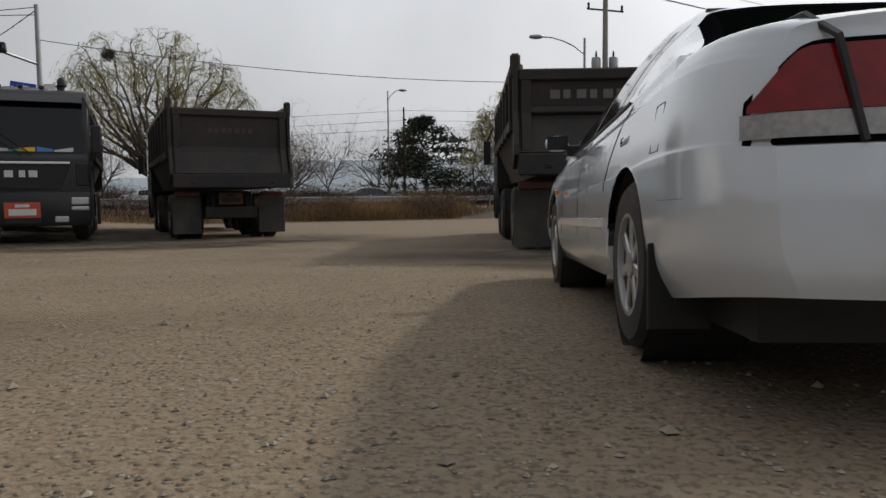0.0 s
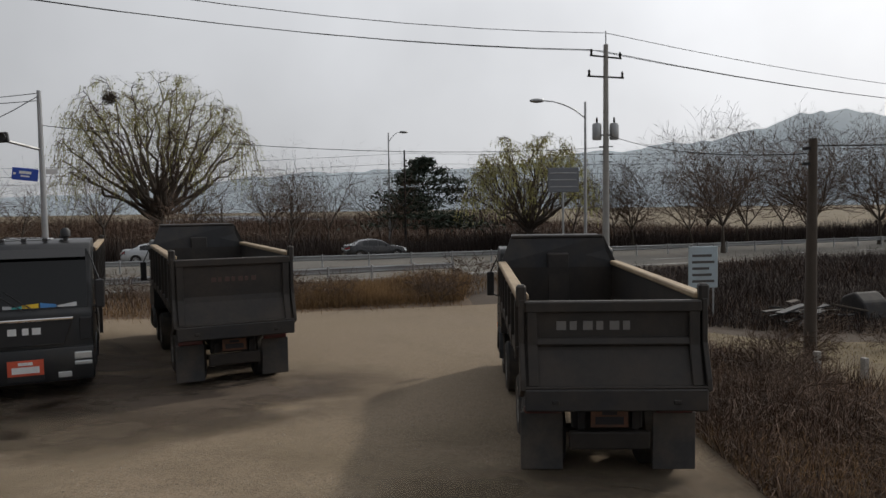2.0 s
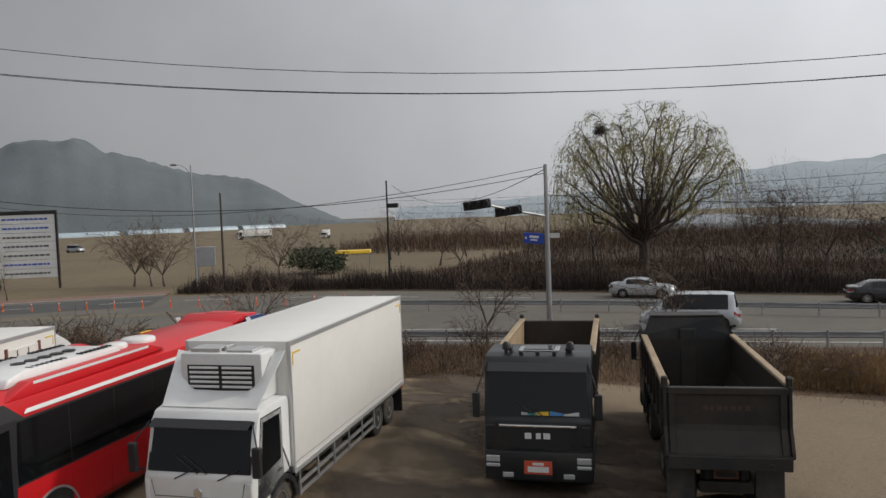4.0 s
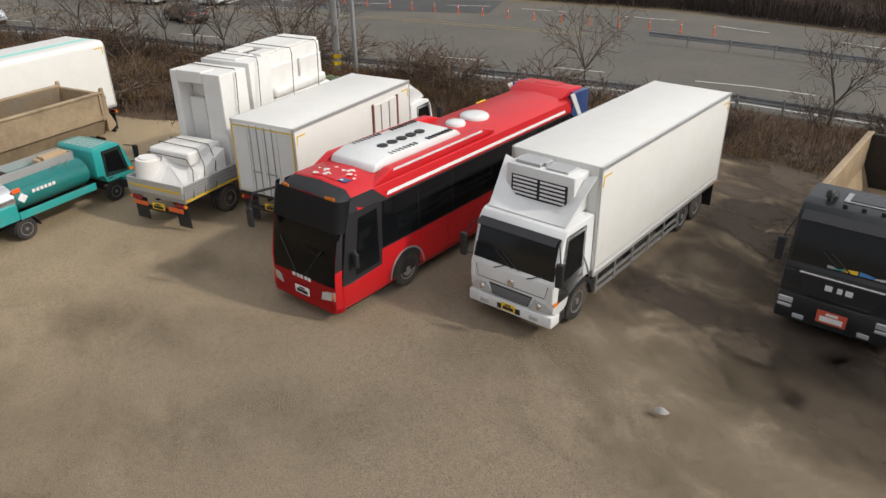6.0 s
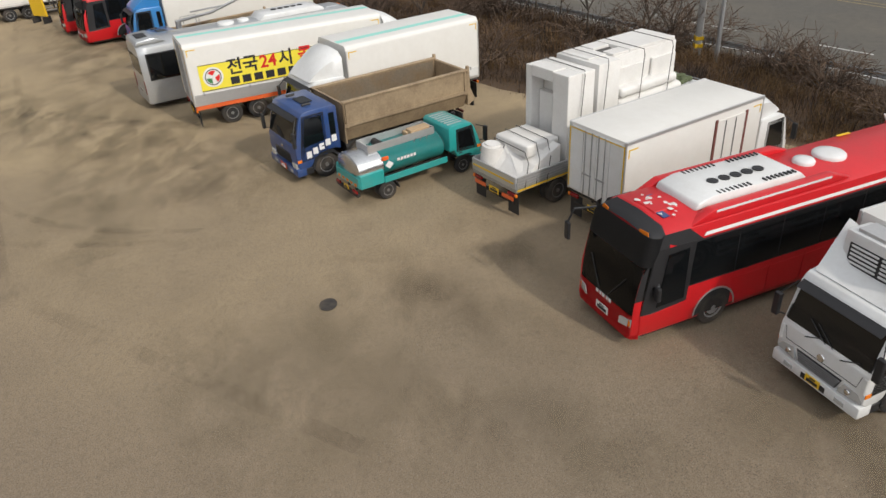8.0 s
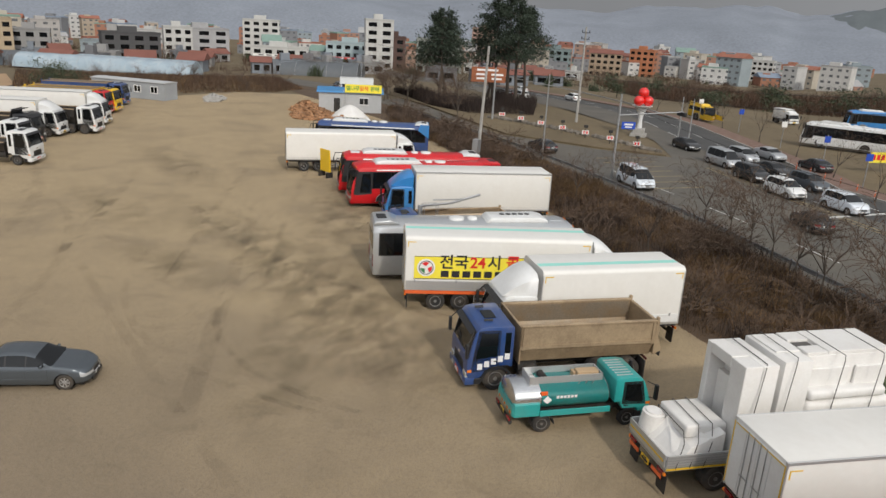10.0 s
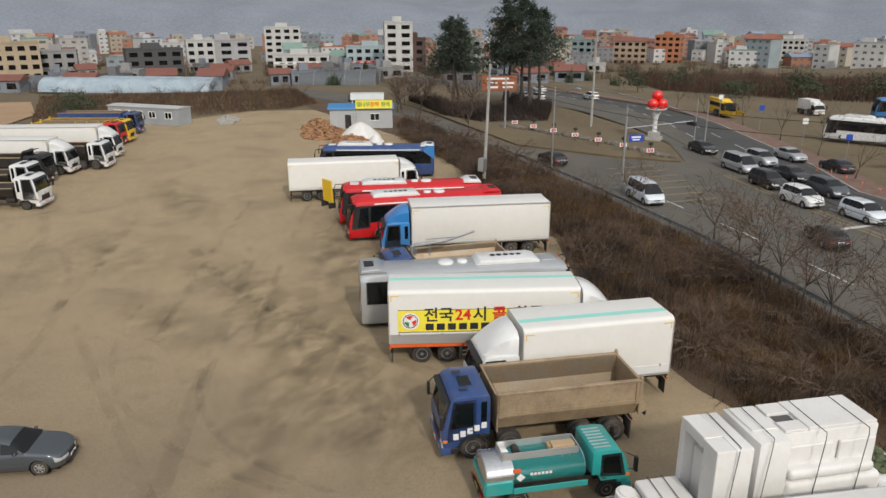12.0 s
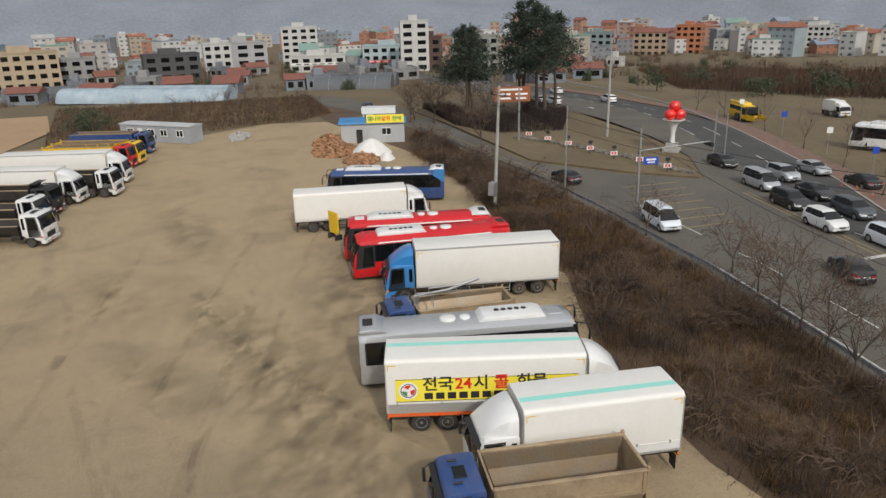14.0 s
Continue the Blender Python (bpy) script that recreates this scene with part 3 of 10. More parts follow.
        part("mirror_arm", tubes(((s * (h - 0.05), yf - 0.2, wz1 + 0.05), (s * (h + 0.16), yf + 0.06, wz0 + 0.6), 0.018), seg=6), "plastic", mi)
        part("mirror_arm", tubes(((s * (h - 0.05), yf - 0.15, wz0 + 0.02), (s * (h + 0.16), yf + 0.06, wz0 + 0.08), 0.018), seg=6), "plastic", mi)
        if chrome_bar:
            for z0, z1 in ((0.78, 0.94), (0.66, 0.75)):
                part("headlight", box(s * (h - 0.2) - 0.17, s * (h - 0.2) + 0.17, yf - 0.12, yf + 0.085, z0, z1, 0.025, 2), "lamp", c)
            part("corner_panel", box(s * (h - 0.14) - 0.12, s * (h - 0.14) + 0.12, yf - 0.06, yf + 0.022, 1.18, 1.66, 0.02), "plastic", c)
        elif frig:
            hl = part("headlight", slab([(s * (h - 0.62), yf + 0.045, 0.7), (s * (h - 0.04), yf - 0.015, 0.72), (s * (h - 0.04), yf - 0.02, 0.9), (s * (h - 0.5), yf + 0.03, 0.98)][::s], 0.06), "lamp", c)
            part("lamp_bowl", lathe([(0.075, 0.0), (0.06, 0.02), (0.02, 0.03)], 14, "Y"), "chrome", hl).location = (s * (h - 0.38), yf + 0.035, 0.83)
            part("corner_panel", box(s * (h - 0.07) - 0.055, s * (h - 0.07) + 0.055, yf - 0.1, yf + 0.016, 1.0, 1.42, 0.02), paint, c)
        else:
            part("headlight", box(s * (h - 0.28) - 0.2, s * (h - 0.28) + 0.2, yf - 0.12, yf + 0.03, 0.62, 0.86, 0.03, 2), "lamp", c)
        part("indicator", box(s * (h - 0.03) - 0.04, s * (h - 0.03) + 0.04, yf - 0.2, yf - 0.02, 0.9, 1.02, 0.01), "amber", c)
        part("wheel_arch", prism([(yf - ax + wr * 1.35 * math.cos(a), wr + wr * 1.28 * math.sin(a)) for a in [math.pi * k / 10 for k in range(11)]] + [(yf - ax + wr * 1.12 * math.cos(a), wr + wr * 1.08 * math.sin(a)) for a in [math.pi * k / 10 for k in range(10, -1, -1)]], min(s * (h - 0.06), s * (h + 0.03)), max(s * (h - 0.06), s * (h + 0.03))), "plastic", c)
        part("step", box(min(s * (h - 0.3), s * h), max(s * (h - 0.3), s * h), yf - 0.62, yf - 0.3, 0.36, 0.62, 0.02), "plastic", c)
    bp = part("bumper", box(-h - 0.01, h + 0.01, yf - 0.35, yf + 0.06, 0.34, 0.66 if not chrome_bar else 1.06, 0.05, 2), bumper or paint, c, smooth=40)
    part("bumper_intake", box(-0.34, 0.34, yf + 0.045, yf + 0.066, 0.4, 0.56, 0.01), "plastic", bp)
    for s in (-1, 1):
        part("fog_lamp", box(s * 0.72 - 0.13, s * 0.72 + 0.13, yf + 0.045, yf + 0.07, 0.42, 0.54, 0.01), "lamp", bp)
    if chrome_bar:
        gr = part("grille", slab([(-h * 0.56, yf + 0.03, 1.14), (h * 0.56, yf + 0.03, 1.14), (h * 0.7, yf + 0.03, 1.62), (-h * 0.7, yf + 0.03, 1.62)], 0.03), "plastic", c)
        part("grille_rim", polyline([(-h * 0.7, yf + 0.035, 1.62), (-h * 0.56, yf + 0.035, 1.13), (h * 0.56, yf + 0.035, 1.13), (h * 0.7, yf + 0.035, 1.62)], 0.014, 6), "chassis", gr)
        part("chrome_strip", prism([(yf + 0.0, 1.62), (yf + 0.055, 1.63), (yf + 0.055, 1.68), (yf + 0.0, 1.7)], -h * 0.72, h * 0.72, 0.01), "chrome", c)
        plate(c, yf + 0.075, 0.68, plate_mat, 1, 0.66, 0.32)
    elif frig:
        gr = part("grille", slab([(-h * 0.42, yf + 0.012, 0.7), (h * 0.42, yf + 0.012, 0.7), (h * 0.52, yf + 0.012, 1.0), (-h * 0.52, yf + 0.012, 1.0)], 0.03), "plastic", c)
        for k in range(5):
            z = 0.73 + k * 0.052
            part("grille_slat", box(-h * (0.41 + 0.02 * k), h * (0.41 + 0.02 * k), yf + 0.008, yf + 0.03, z, z + 0.016, 0.004), "steel", gr)
        part("badge", lathe([(0.1, 0.0), (0.09, 0.02), (0.07, 0.02)], 18, "Y"), "chrome", c).location = (0, yf + 0.002, 1.17)
        part("bonnet_seam", polyline([(-h * 0.86, yf + 0.005, wz0 - 0.14), (-h * 0.8, yf + 0.005, 1.08), (h * 0.8, yf + 0.005, 1.08), (h * 0.86, yf + 0.005, wz0 - 0.14)], 0.008, 4), "plastic", c)
        for x in (-0.45, 0.5):
            part("wiper_arm", tubes(((x, yf + 0.01, wz0 - 0.1), (x - 0.42, yf - 0.03, wz0 + 0.1), 0.014), seg=5), "plastic", c)
        plate(c, yf + 0.075, 0.52, plate_mat, 1, 0.4, 0.2)
    else:
        gr = part("grille", box(-h * 0.55, h * 0.55, yf - 0.03, yf + 0.012, 0.74, wz0 - 0.42, 0.02), grille, c)
        for k in range(4):
            z = 0.79 + k * (wz0 - 1.28) / 4
            part("grille_slat", box(-h * 0.52, h * 0.52, yf + 0.008, yf + 0.03, z, z + 0.035, 0.008), "chassis" if paint != "white" else "plastic", gr)
        part("badge", box(-0.11, 0.11, yf, yf + 0.02, wz0 - 0.34, wz0 - 0.22, 0.01), "chrome", c)
        plate(c, yf + 0.075, 0.5, plate_mat, 1, 0.52, 0.22)
    if chrome_bar:
        for k, (x, w_, m_) in enumerate(((0.1, 0.24, 'teal'), (-0.12, 0.3, 'yellow'), (-0.45, 0.3, 'sky_blue'), (-0.8, 0.36, 'alu'), (0.3, 0.16, 'steel'))):
            part('dashboard_item', slab([ws(x - w_ / 2, 0.05, 0.014), ws(x + w_ / 2, 0.05, 0.014), ws(x + w_ / 2, 0.08 + 0.03 * (k % 3), 0.014), ws(x - w_ / 2, 0.1 + 0.03 * (k % 2), 0.014)], 0.004), m_, c)
        for x in (-0.78, 0.78):
            part("roof_lamp", lathe([(0.05, top - 0.02), (0.05, top + 0.05), (0.1, top + 0.08), (0.1, top + 0.2), (0.05, top + 0.26)], 14, "Z"), "plastic", c, smooth=50).location = (x, yf - 0.7, 0)
        for x in (-0.4, 0.0, 0.4):
            part("clearance_lamp", box(x - 0.05, x + 0.05, yf - 0.6, yf - 0.52, top - 0.03, top + 0.05, 0.015), "plastic", c)
        part("roof_panel", box(-0.5, 0.5, yf - 1.4, yf - 0.8, top, top + 0.03, 0.012), "steel", c)
    if visor:
        part("sun_visor", slab([ws(-h + 0.1, 1.08, 0.03), ws(h - 0.1, 1.08, 0.03), ws(h - 0.1, 0.9, 0.2), ws(-h + 0.1, 0.9, 0.2)], 0.015), "plastic", c)
    if roof_mark:
        hp = part("roof_hatch", box(-0.38, 0.38, yf - 1.35, yf - 0.85, top, top + 0.05, 0.02), "glass", c)
        for s in (-1, 1):
            part("air_horn", tubes(((s * 0.7, yf - 1.1, top + 0.07), (s * 0.7, yf - 0.75, top + 0.07), 0.05), seg=8), "plastic", c)
    return c


def chassis(e, y0, y1, z=0.75, w=0.42):
    f = part("chassis_frame", boxes((-w, -w + 0.09, y0, y1, z, z + 0.24), (w - 0.09, w, y0, y1, z, z + 0.24), *[(-w, w, y0 + (y1 - y0) * k / 6 - 0.05, y0 + (y1 - y0) * k / 6 + 0.05, z + 0.02, z + 0.2) for k in range(1, 6)]), "chassis", e)
    return f


def rear_end(e, y, w=2.4, flaps=True, plate_mat="plate_yel", zf=0.12):
    """Tail lamps, number plate, mud flaps and underrun bar at a truck's end y (it looks to -y)."""
    h = w / 2
    b = part("underrun_bar", box(-h + 0.25, h - 0.25, y + 0.05, y + 0.17, 0.5, 0.62, 0.02), "chassis", e)
    for s in (-1, 1):
        part("tail_light", box(s * (h - 0.28) - 0.2, s * (h - 0.28) + 0.2, y + 0.0, y + 0.08, 0.82, 0.95, 0.015), "tail", e)
        part("tail_indicator", box(s * (h - 0.06) - 0.05, s * (h - 0.06) + 0.05, y - 0.004, y + 0.08, 0.83, 0.94, 0.012), "amber", e)
        if flaps:
            part("mud_flap", box(s * (h - 0.3) - 0.27, s * (h - 0.3) + 0.27, y + 0.12, y + 0.16, zf, 0.85, 0.01), "plastic", e)
    plate(e, y + 0.0, 0.72, plate_mat, -1)


def side_guard(e, y0, y1, w=2.4, material="steel"):
    h = w / 2 - 0.04
    for s in (-1, 1):
        bm = boxes((s * h - 0.02, s * h + 0.02, y0, y1, 0.42, 0.5), (s * h - 0.02, s * h + 0.02, y0, y1, 0.64, 0.72))
        n = max(2, int((y1 - y0) / 0.9))
        for k in range(n + 1):
            y = y0 + (y1 - y0) * k / n
            add_box(bm, s * h - 0.05, s * h - 0.02, y - 0.03, y + 0.03, 0.42, 1.0)
        part("side_guard", bm, material, e)
    part("fuel_tank", box(0.5, h - 0.08, (y0 + y1) / 2 - 0.5, (y0 + y1) / 2 + 0.5, 0.42, 0.95, 0.08, 3), "alu", e, smooth=40)
    part("battery_box", box(-h + 0.08, -0.5, (y0 + y1) / 2 - 0.3, (y0 + y1) / 2 + 0.4, 0.45, 0.92, 0.02), "chassis", e)


def cargo_box(e, y0, y1, z0, z1, w=2.5, body="panel", rear_doors=True, stripe=None, wing=False, skirt=None, yellow_marks=True, side_door=False, round_top=False):
    h = w / 2
    if round_top:
        r = 0.22
        cs = [(-h, z0)] + [(-h + r - r * math.cos(a), z1 - r + r * math.sin(a)) for a in [math.pi / 2 * k / 4 for k in range(5)]] + [(h - r + r * math.sin(a), z1 - r + r * math.cos(a)) for a in [math.pi / 2 * k / 4 for k in range(5)]] + [(h, z0)]
        bm = bmesh.new()
        a = [bm.verts.new((x, y0, z)) for x, z in cs]
        b = [bm.verts.new((x, y1, z)) for x, z in cs]
        bm.faces.new(a)
        bm.faces.new(list(reversed(b)))
        for i in range(len(a)):
            bm.faces.new((a[i], b[i], b[(i + 1) % len(a)], a[(i + 1) % len(a)]))
        bmesh.ops.recalc_face_normals(bm, faces=bm.faces[:])
        bd = part("cargo_body", bm, body, e, smooth=35)
    else:
        bd = part("cargo_body", box(-h, h, y0, y1, z0, z1, 0.025, 2), body, e, smooth=40)
    part("floor_frame", box(-h + 0.02, h - 0.02, y0 + 0.05, y1 - 0.05, z0 - 0.12, z0, 0.01), "chassis", bd)
    for s in (-1, 1):
        if not round_top:
            part("roof_rail", box(s * h - 0.03, s * h + 0.03, y0 - 0.004, y1 + 0.004, z1 - 0.1, z1 + 0.012, 0.012), "alu", bd)
        part("bottom_rail", box(s * h - 0.02, s * h + 0.02, y0 - 0.004, y1 + 0.004, z0 - 0.02, z0 + 0.1, 0.008), "alu", bd)
        for y in (y0, y1):
            part("corner_post", box(s * (h - 0.03) - 0.045, s * (h - 0.03) + 0.045, y - 0.03, y + 0.03, z0, z1 - (0.2 if round_top else 0.0), 0.012), "alu", bd)
        part("side_moulding", box(s * (h + 0.004) - 0.006, s * (h + 0.004) + 0.006, y0 + 0.05, y1 - 0.05, z0 + 0.2, z0 + 0.225, 0.0), "alu", bd)
        if wing:
            part("wing_gate", box(s * (h + 0.008) - 0.012, s * (h + 0.008) + 0.012, y0 + 0.06, y1 - 0.06, z0 + 0.06, z0 + 0.5, 0.01), "white" if not skirt else "alu", bd)
            for k in range(5):
                y = y0 + 0.5 + (y1 - y0 - 1) * k / 4
                part("gate_latch", box(s * (h + 0.02) - 0.012, s * (h + 0.02) + 0.012, y - 0.04, y + 0.04, z0 + 0.42, z0 + 0.56, 0.005), "steel", bd)
        if yellow_marks:
            part("reflective_mark", boxes((s * (h + 0.006) - 0.004, s * (h + 0.006) + 0.004, y0 + 0.12, y0 + 0.5, z1 - 0.3, z1 - 0.26), (s * (h + 0.006) - 0.004, s * (h + 0.006) + 0.004, y0 + 0.1, y0 + 0.14, z1 - 0.55, z1 - 0.26),
                                          (s * (h + 0.006) - 0.004, s * (h + 0.006) + 0.004, y1 - 0.5, y1 - 0.12, z1 - 0.3, z1 - 0.26), (s * (h + 0.006) - 0.004, s * (h + 0.006) + 0.004, y1 - 0.14, y1 - 0.1, z1 - 0.55, z1 - 0.26)), "yellow", bd)
        if skirt:
            part("side_skirt", box(s * (h - 0.02) - 0.02, s * (h - 0.02) + 0.02, y0 + 0.02, y1 - 0.3, z0 - 0.22, z0 - 0.03, 0.01), skirt, bd)
    if rear_doors:
        for i in range(4):
            a = -h + 0.06 + i * (w - 0.12) / 4
            d = part("rear_door", box(a + 0.008, a + (w - 0.12) / 4 - 0.008, y0 - 0.03, y0 - 0.004, z0 + 0.08, z1 - 0.12, 0.006), "white", bd)
            if i in (1, 2):
                part("locking_bar", tubes(((a + 0.12, y0 - 0.05, z0 + 0.05), (a + 0.12, y0 - 0.05, z1 - 0.1), 0.016), ((a + 0.4, y0 - 0.05, z0 + 0.05), (a + 0.4, y0 - 0.05, z1 - 0.1), 0.016), seg=6), "steel", d)
                part("door_latch", box(a + 0.06, a + 0.46, y0 - 0.07, y0 - 0.05, z0 + 0.75, z0 + 0.8, 0.005), "steel", d)
        part("rear_frame_mark", boxes((-h + 0.02, -h + 0.07, y0 - 0.034, y0 - 0.03, z0 + 0.1, z1 - 0.14), (h - 0.07, h - 0.02, y0 - 0.034, y0 - 0.03, z0 + 0.1, z1 - 0.14), (-h + 0.1, h - 0.1, y0 - 0.034, y0 - 0.03, z1 - 0.19, z1 - 0.15)), "yellow", bd)
    if stripe:
        part("roof_stripe", box(-0.55, -0.2, y0 + 0.05, y1 - 0.05, z1 + 0.003, z1 + 0.008), stripe, bd)
    if side_door:
        sd = part("side_door", box(h, h + 0.03, y1 - 2.3, y1 - 0.9, z0 + 0.1, z1 - 0.35, 0.01), "panel", bd)
        bf = mat("brown_frame", (0.16, 0.05, 0.04), 0.5)
        for o_ in (2.4, 0.9):
            part("door_frame", box(h + 0.002, h + 0.04, y1 - o_, y1 - o_ + 0.1, z0 + 0.05, z1 - 0.3), bf, sd)
        part("locking_bar", tubes(((h + 0.05, y1 - 1.9, z0 + 0.1), (h + 0.05, y1 - 1.9, z1 - 0.4), 0.016), ((h + 0.05, y1 - 1.4, z0 + 0.1), (h + 0.05, y1 - 1.4, z1 - 0.4), 0.016), seg=6), "steel", sd)
    return bd


def fairing(e, yf, depth, zt, z1, w, paint="white"):
    """A rounded wind deflector from the cab roof up to the top of the box."""
    h = w / 2 - 0.1
    bm = bmesh.new()
    rows = []
    for k in range(7):
        f = k / 6
        y = yf - 0.35 - (depth - 0.4) * f
        z = zt + (z1 - zt) * math.sin(f * math.pi / 2) ** 0.9
        rows.append([bm.verts.new((x * (0.82 + 0.18 * f), y, zt if i in (0, 6) else zt + (z - zt) * c)) for i, (x, c) in enumerate(((-h, 0), (-h, 0.72), (-h * 0.75, 0.95), (0, 1.0), (h * 0.75, 0.95), (h, 0.72), (h, 0)))])
    for a, b in zip(rows, rows[1:]):
        for i in range(6):
            bm.faces.new((a[i], a[i + 1], b[i + 1], b[i]))
    bm.faces.new(list(reversed(rows[-1])))
    bmesh.ops.recalc_face_normals(bm, faces=bm.faces[:])
    bmesh.ops.solidify(bm, geom=bm.faces[:], thickness=0.02)
    return part("wind_deflector", bm, paint, e, smooth=50)


def box_truck(name, rear, front, label, paint="white", zb=1.05, zt=3.7, cab_depth=1.9, gap=0.12, w=2.5, cab_top=2.75, axles=(0.14, 0.3), deflector=True, plate_mat="plate_yel", category="truck", rim="rim_grey", frig=False, **kw):
    e, L = vehicle(name, rear, front, label, category)
    yr, yf = -L / 2, L / 2
    truck_cab(e, yf, paint, w=min(w, 2.4), top=cab_top, depth=cab_depth, plate_mat=plate_mat, frig=frig)
    chassis(e, yr + 0.3, yf - 0.4)
    yb = yf - cab_depth - gap
    cargo_box(e, yr, yb, zb, zt, w, **kw)
    axle(e, yf - 1.25, 1.02, 0.5, 0.28, rim)
    for a in axles:
        axle(e, yr + L * a, 1.0, 0.48, 0.26, rim, True)
    rear_end(e, yr, w, plate_mat=plate_mat)
    side_guard(e, yr + L * max(axles) + 0.7, yf - 2.0, w)
    if deflector:
        fairing(e, yf, cab_depth, cab_top - 0.02, zt - 0.15, w, paint)
    return e, L, yr, yf, yb


def dump_truck(name, rear, front, label, paint, body, inner, zt=2.95, cab_top=2.95, w=2.5, cab_depth=1.9, plate_mat="plate_red", category="dump truck", chrome_bar=False, canopy=True, gate_z=1.15, small=False, mid_rib=True):
    e, L = vehicle(name, rear, front, label, category)
    yr, yf = -L / 2, L / 2
    h = w / 2
    truck_cab(e, yf, paint, w=min(w, 2.55), top=cab_top, depth=cab_depth, plate_mat=plate_mat, roof_mark=True, chrome_bar=chrome_bar, wr=0.5 if not small else 0.4)
    chassis(e, yr + 0.3, yf - 0.4)
    yb = yf - cab_depth - 0.25
    zb = gate_z
    t = 0.09
    # hollow body with inward-leaning lower sides
    bm = bmesh.new()
    cs_out = [(-h, zt), (-h, zb + 0.75), (-h + 0.3, zb), (h - 0.3, zb), (h, zb + 0.75), (h, zt)]
    cs_in = [(h - t, zt), (h - t, zb + 0.8), (h - 0.36, zb + 0.1), (-h + 0.36, zb + 0.1), (-h + t, zb + 0.8), (-h + t, zt)]
    ring = cs_out + cs_in
    a = [bm.verts.new((x, yr + 0.12, z)) for x, z in ring]
    b = [bm.verts.new((x, yb, z)) for x, z in ring]
    n = len(ring)
    for i in range(n):
        bm.faces.new((a[i], a[(i + 1) % n], b[(i + 1) % n], b[i]))
    for r in (a, b):
        for i in range(5):
            bm.faces.new((r[i], r[i + 1], r[10 - i], r[11 - i]))
    bmesh.ops.recalc_face_normals(bm, faces=bm.faces[:])
    bd = part("dump_body", bm, body, e)
    lin = bmesh.new()
    cs = [(-h + t + 0.004, zt - 0.04), (-h + t + 0.004, zb + 0.8), (-h + 0.364, zb + 0.106), (h - 0.364, zb + 0.106), (h - t - 0.004, zb + 0.8), (h - t - 0.004, zt - 0.04)]
    p = [lin.verts.new((x, yr + 0.2, z)) for x, z in cs]
    q = [lin.verts.new((x, yb - 0.09, z)) for x, z in cs]
    for i in range(5):
        lin.faces.new((p[i], p[i + 1], q[i + 1], q[i]))
    lin.faces.new(q)
    bmesh.ops.recalc_face_normals(lin, faces=lin.faces[:])
    bmesh.ops.reverse_faces(lin, faces=lin.faces[:])
    part("body_lining", lin, inner, bd)
    if canopy:
        part("front_board", slab([(-h, yb, zb), (h, yb, zb), (h, yb + 0.02, zt + 0.05), (h - 0.24, yb + 0.16, zt + 0.62), (-h + 0.24, yb + 0.16, zt + 0.62), (-h, yb + 0.02, zt + 0.05)], 0.05), "board_dark", bd)
        part("board_top_rib", box(-h + 0.25, h - 0.25, yb + 0.08, yb + 0.2, zt + 0.58, zt + 0.65, 0.02), body, bd)
        part("cab_guard", prism([(yb + 0.12, zt + 0.5), (yb + 0.8, zt + 0.6), (yb + 0.8, zt + 0.65), (yb + 0.12, zt + 0.58)], -h + 0.28, h - 0.28), "board_dark", bd)
        part("ram_cover", prism([(yb - 0.17, zb + 0.12), (yb - 0.09, zb + 0.12), (yb + 0.03, zt + 0.27), (yb - 0.06, zt + 0.25)], -0.23, 0.23, 0.02), body, bd)
    else:
        part("front_board", prism([(yb - 0.06, zb), (yb, zb), (yb, zt + 0.1), (yb + 0.09, zt + 0.1), (yb - 0.06, zt - 0.1)], -h, h, 0.0), body, bd)
    for s in (-1, 1):
        part("top_rail", box(s * (h - 0.04) - 0.09, s * (h - 0.04) + 0.09, yr + 0.1, yb, zt, zt + 0.09, 0.02), "dump_tan", bd)
        k = 1 if body == "dump_tan" else 6 if not small else 4
        for i in range(k + 1):
            y = yr + 0.25 + (yb - yr - 0.4) * i / k
            part("side_rib", prism([(y - 0.06, zb + 0.62), (y + 0.06, zb + 0.62), (y + 0.05, zt - 0.02), (y - 0.05, zt - 0.02)], min(s * h, s * (h + 0.06)), max(s * h, s * (h + 0.06))), body, bd)
        part("lower_rail", prism([(yr + 0.12, zb + 0.66), (yb, zb + 0.66), (yb, zb + 0.8), (yr + 0.12, zb + 0.8)], min(s * h, s * (h + 0.05)), max(s * h, s * (h + 0.05))), body, bd)
        part("gate_post", box(s * (h - 0.02) - 0.07, s * (h - 0.02) + 0.07, yr + 0.02, yr + 0.16, zt - 0.1, zt + 0.22, 0.03), body, bd)
        # cheek plate that follows the gate's outward kick
        part("gate_cheek", prism([(yr + 0.14, zb + 0.1), (yr - 0.24, zb + 0.28), (yr - 0.22, zb + 0.42), (yr - 0.02, zb + 0.88), (yr + 0.0, zt + 0.02), (yr + 0.14, zt + 0.02)], s * (h - 0.02) - 0.035, s * (h - 0.02) + 0.035, 0.008), body, bd)
    # tail gate: upright upper panel, ledge, outward slope and a heavy bottom plank
    g = part("tail_gate", prism([(yr - 0.18, zb + 0.3), (yr + 0.1, zb + 0.1), (yr + 0.12, zt - 0.02), (yr + 0.05, zt - 0.02), (yr + 0.05, zb + 0.9), (yr + 0.02, zb + 0.78)], -h + 0.06, h - 0.06, 0.006), body, bd)
    part("gate_top_rib", box(-h + 0.06, h - 0.06, yr - 0.02, yr + 0.11, zt - 0.16, zt + 0.0, 0.02), body, g)
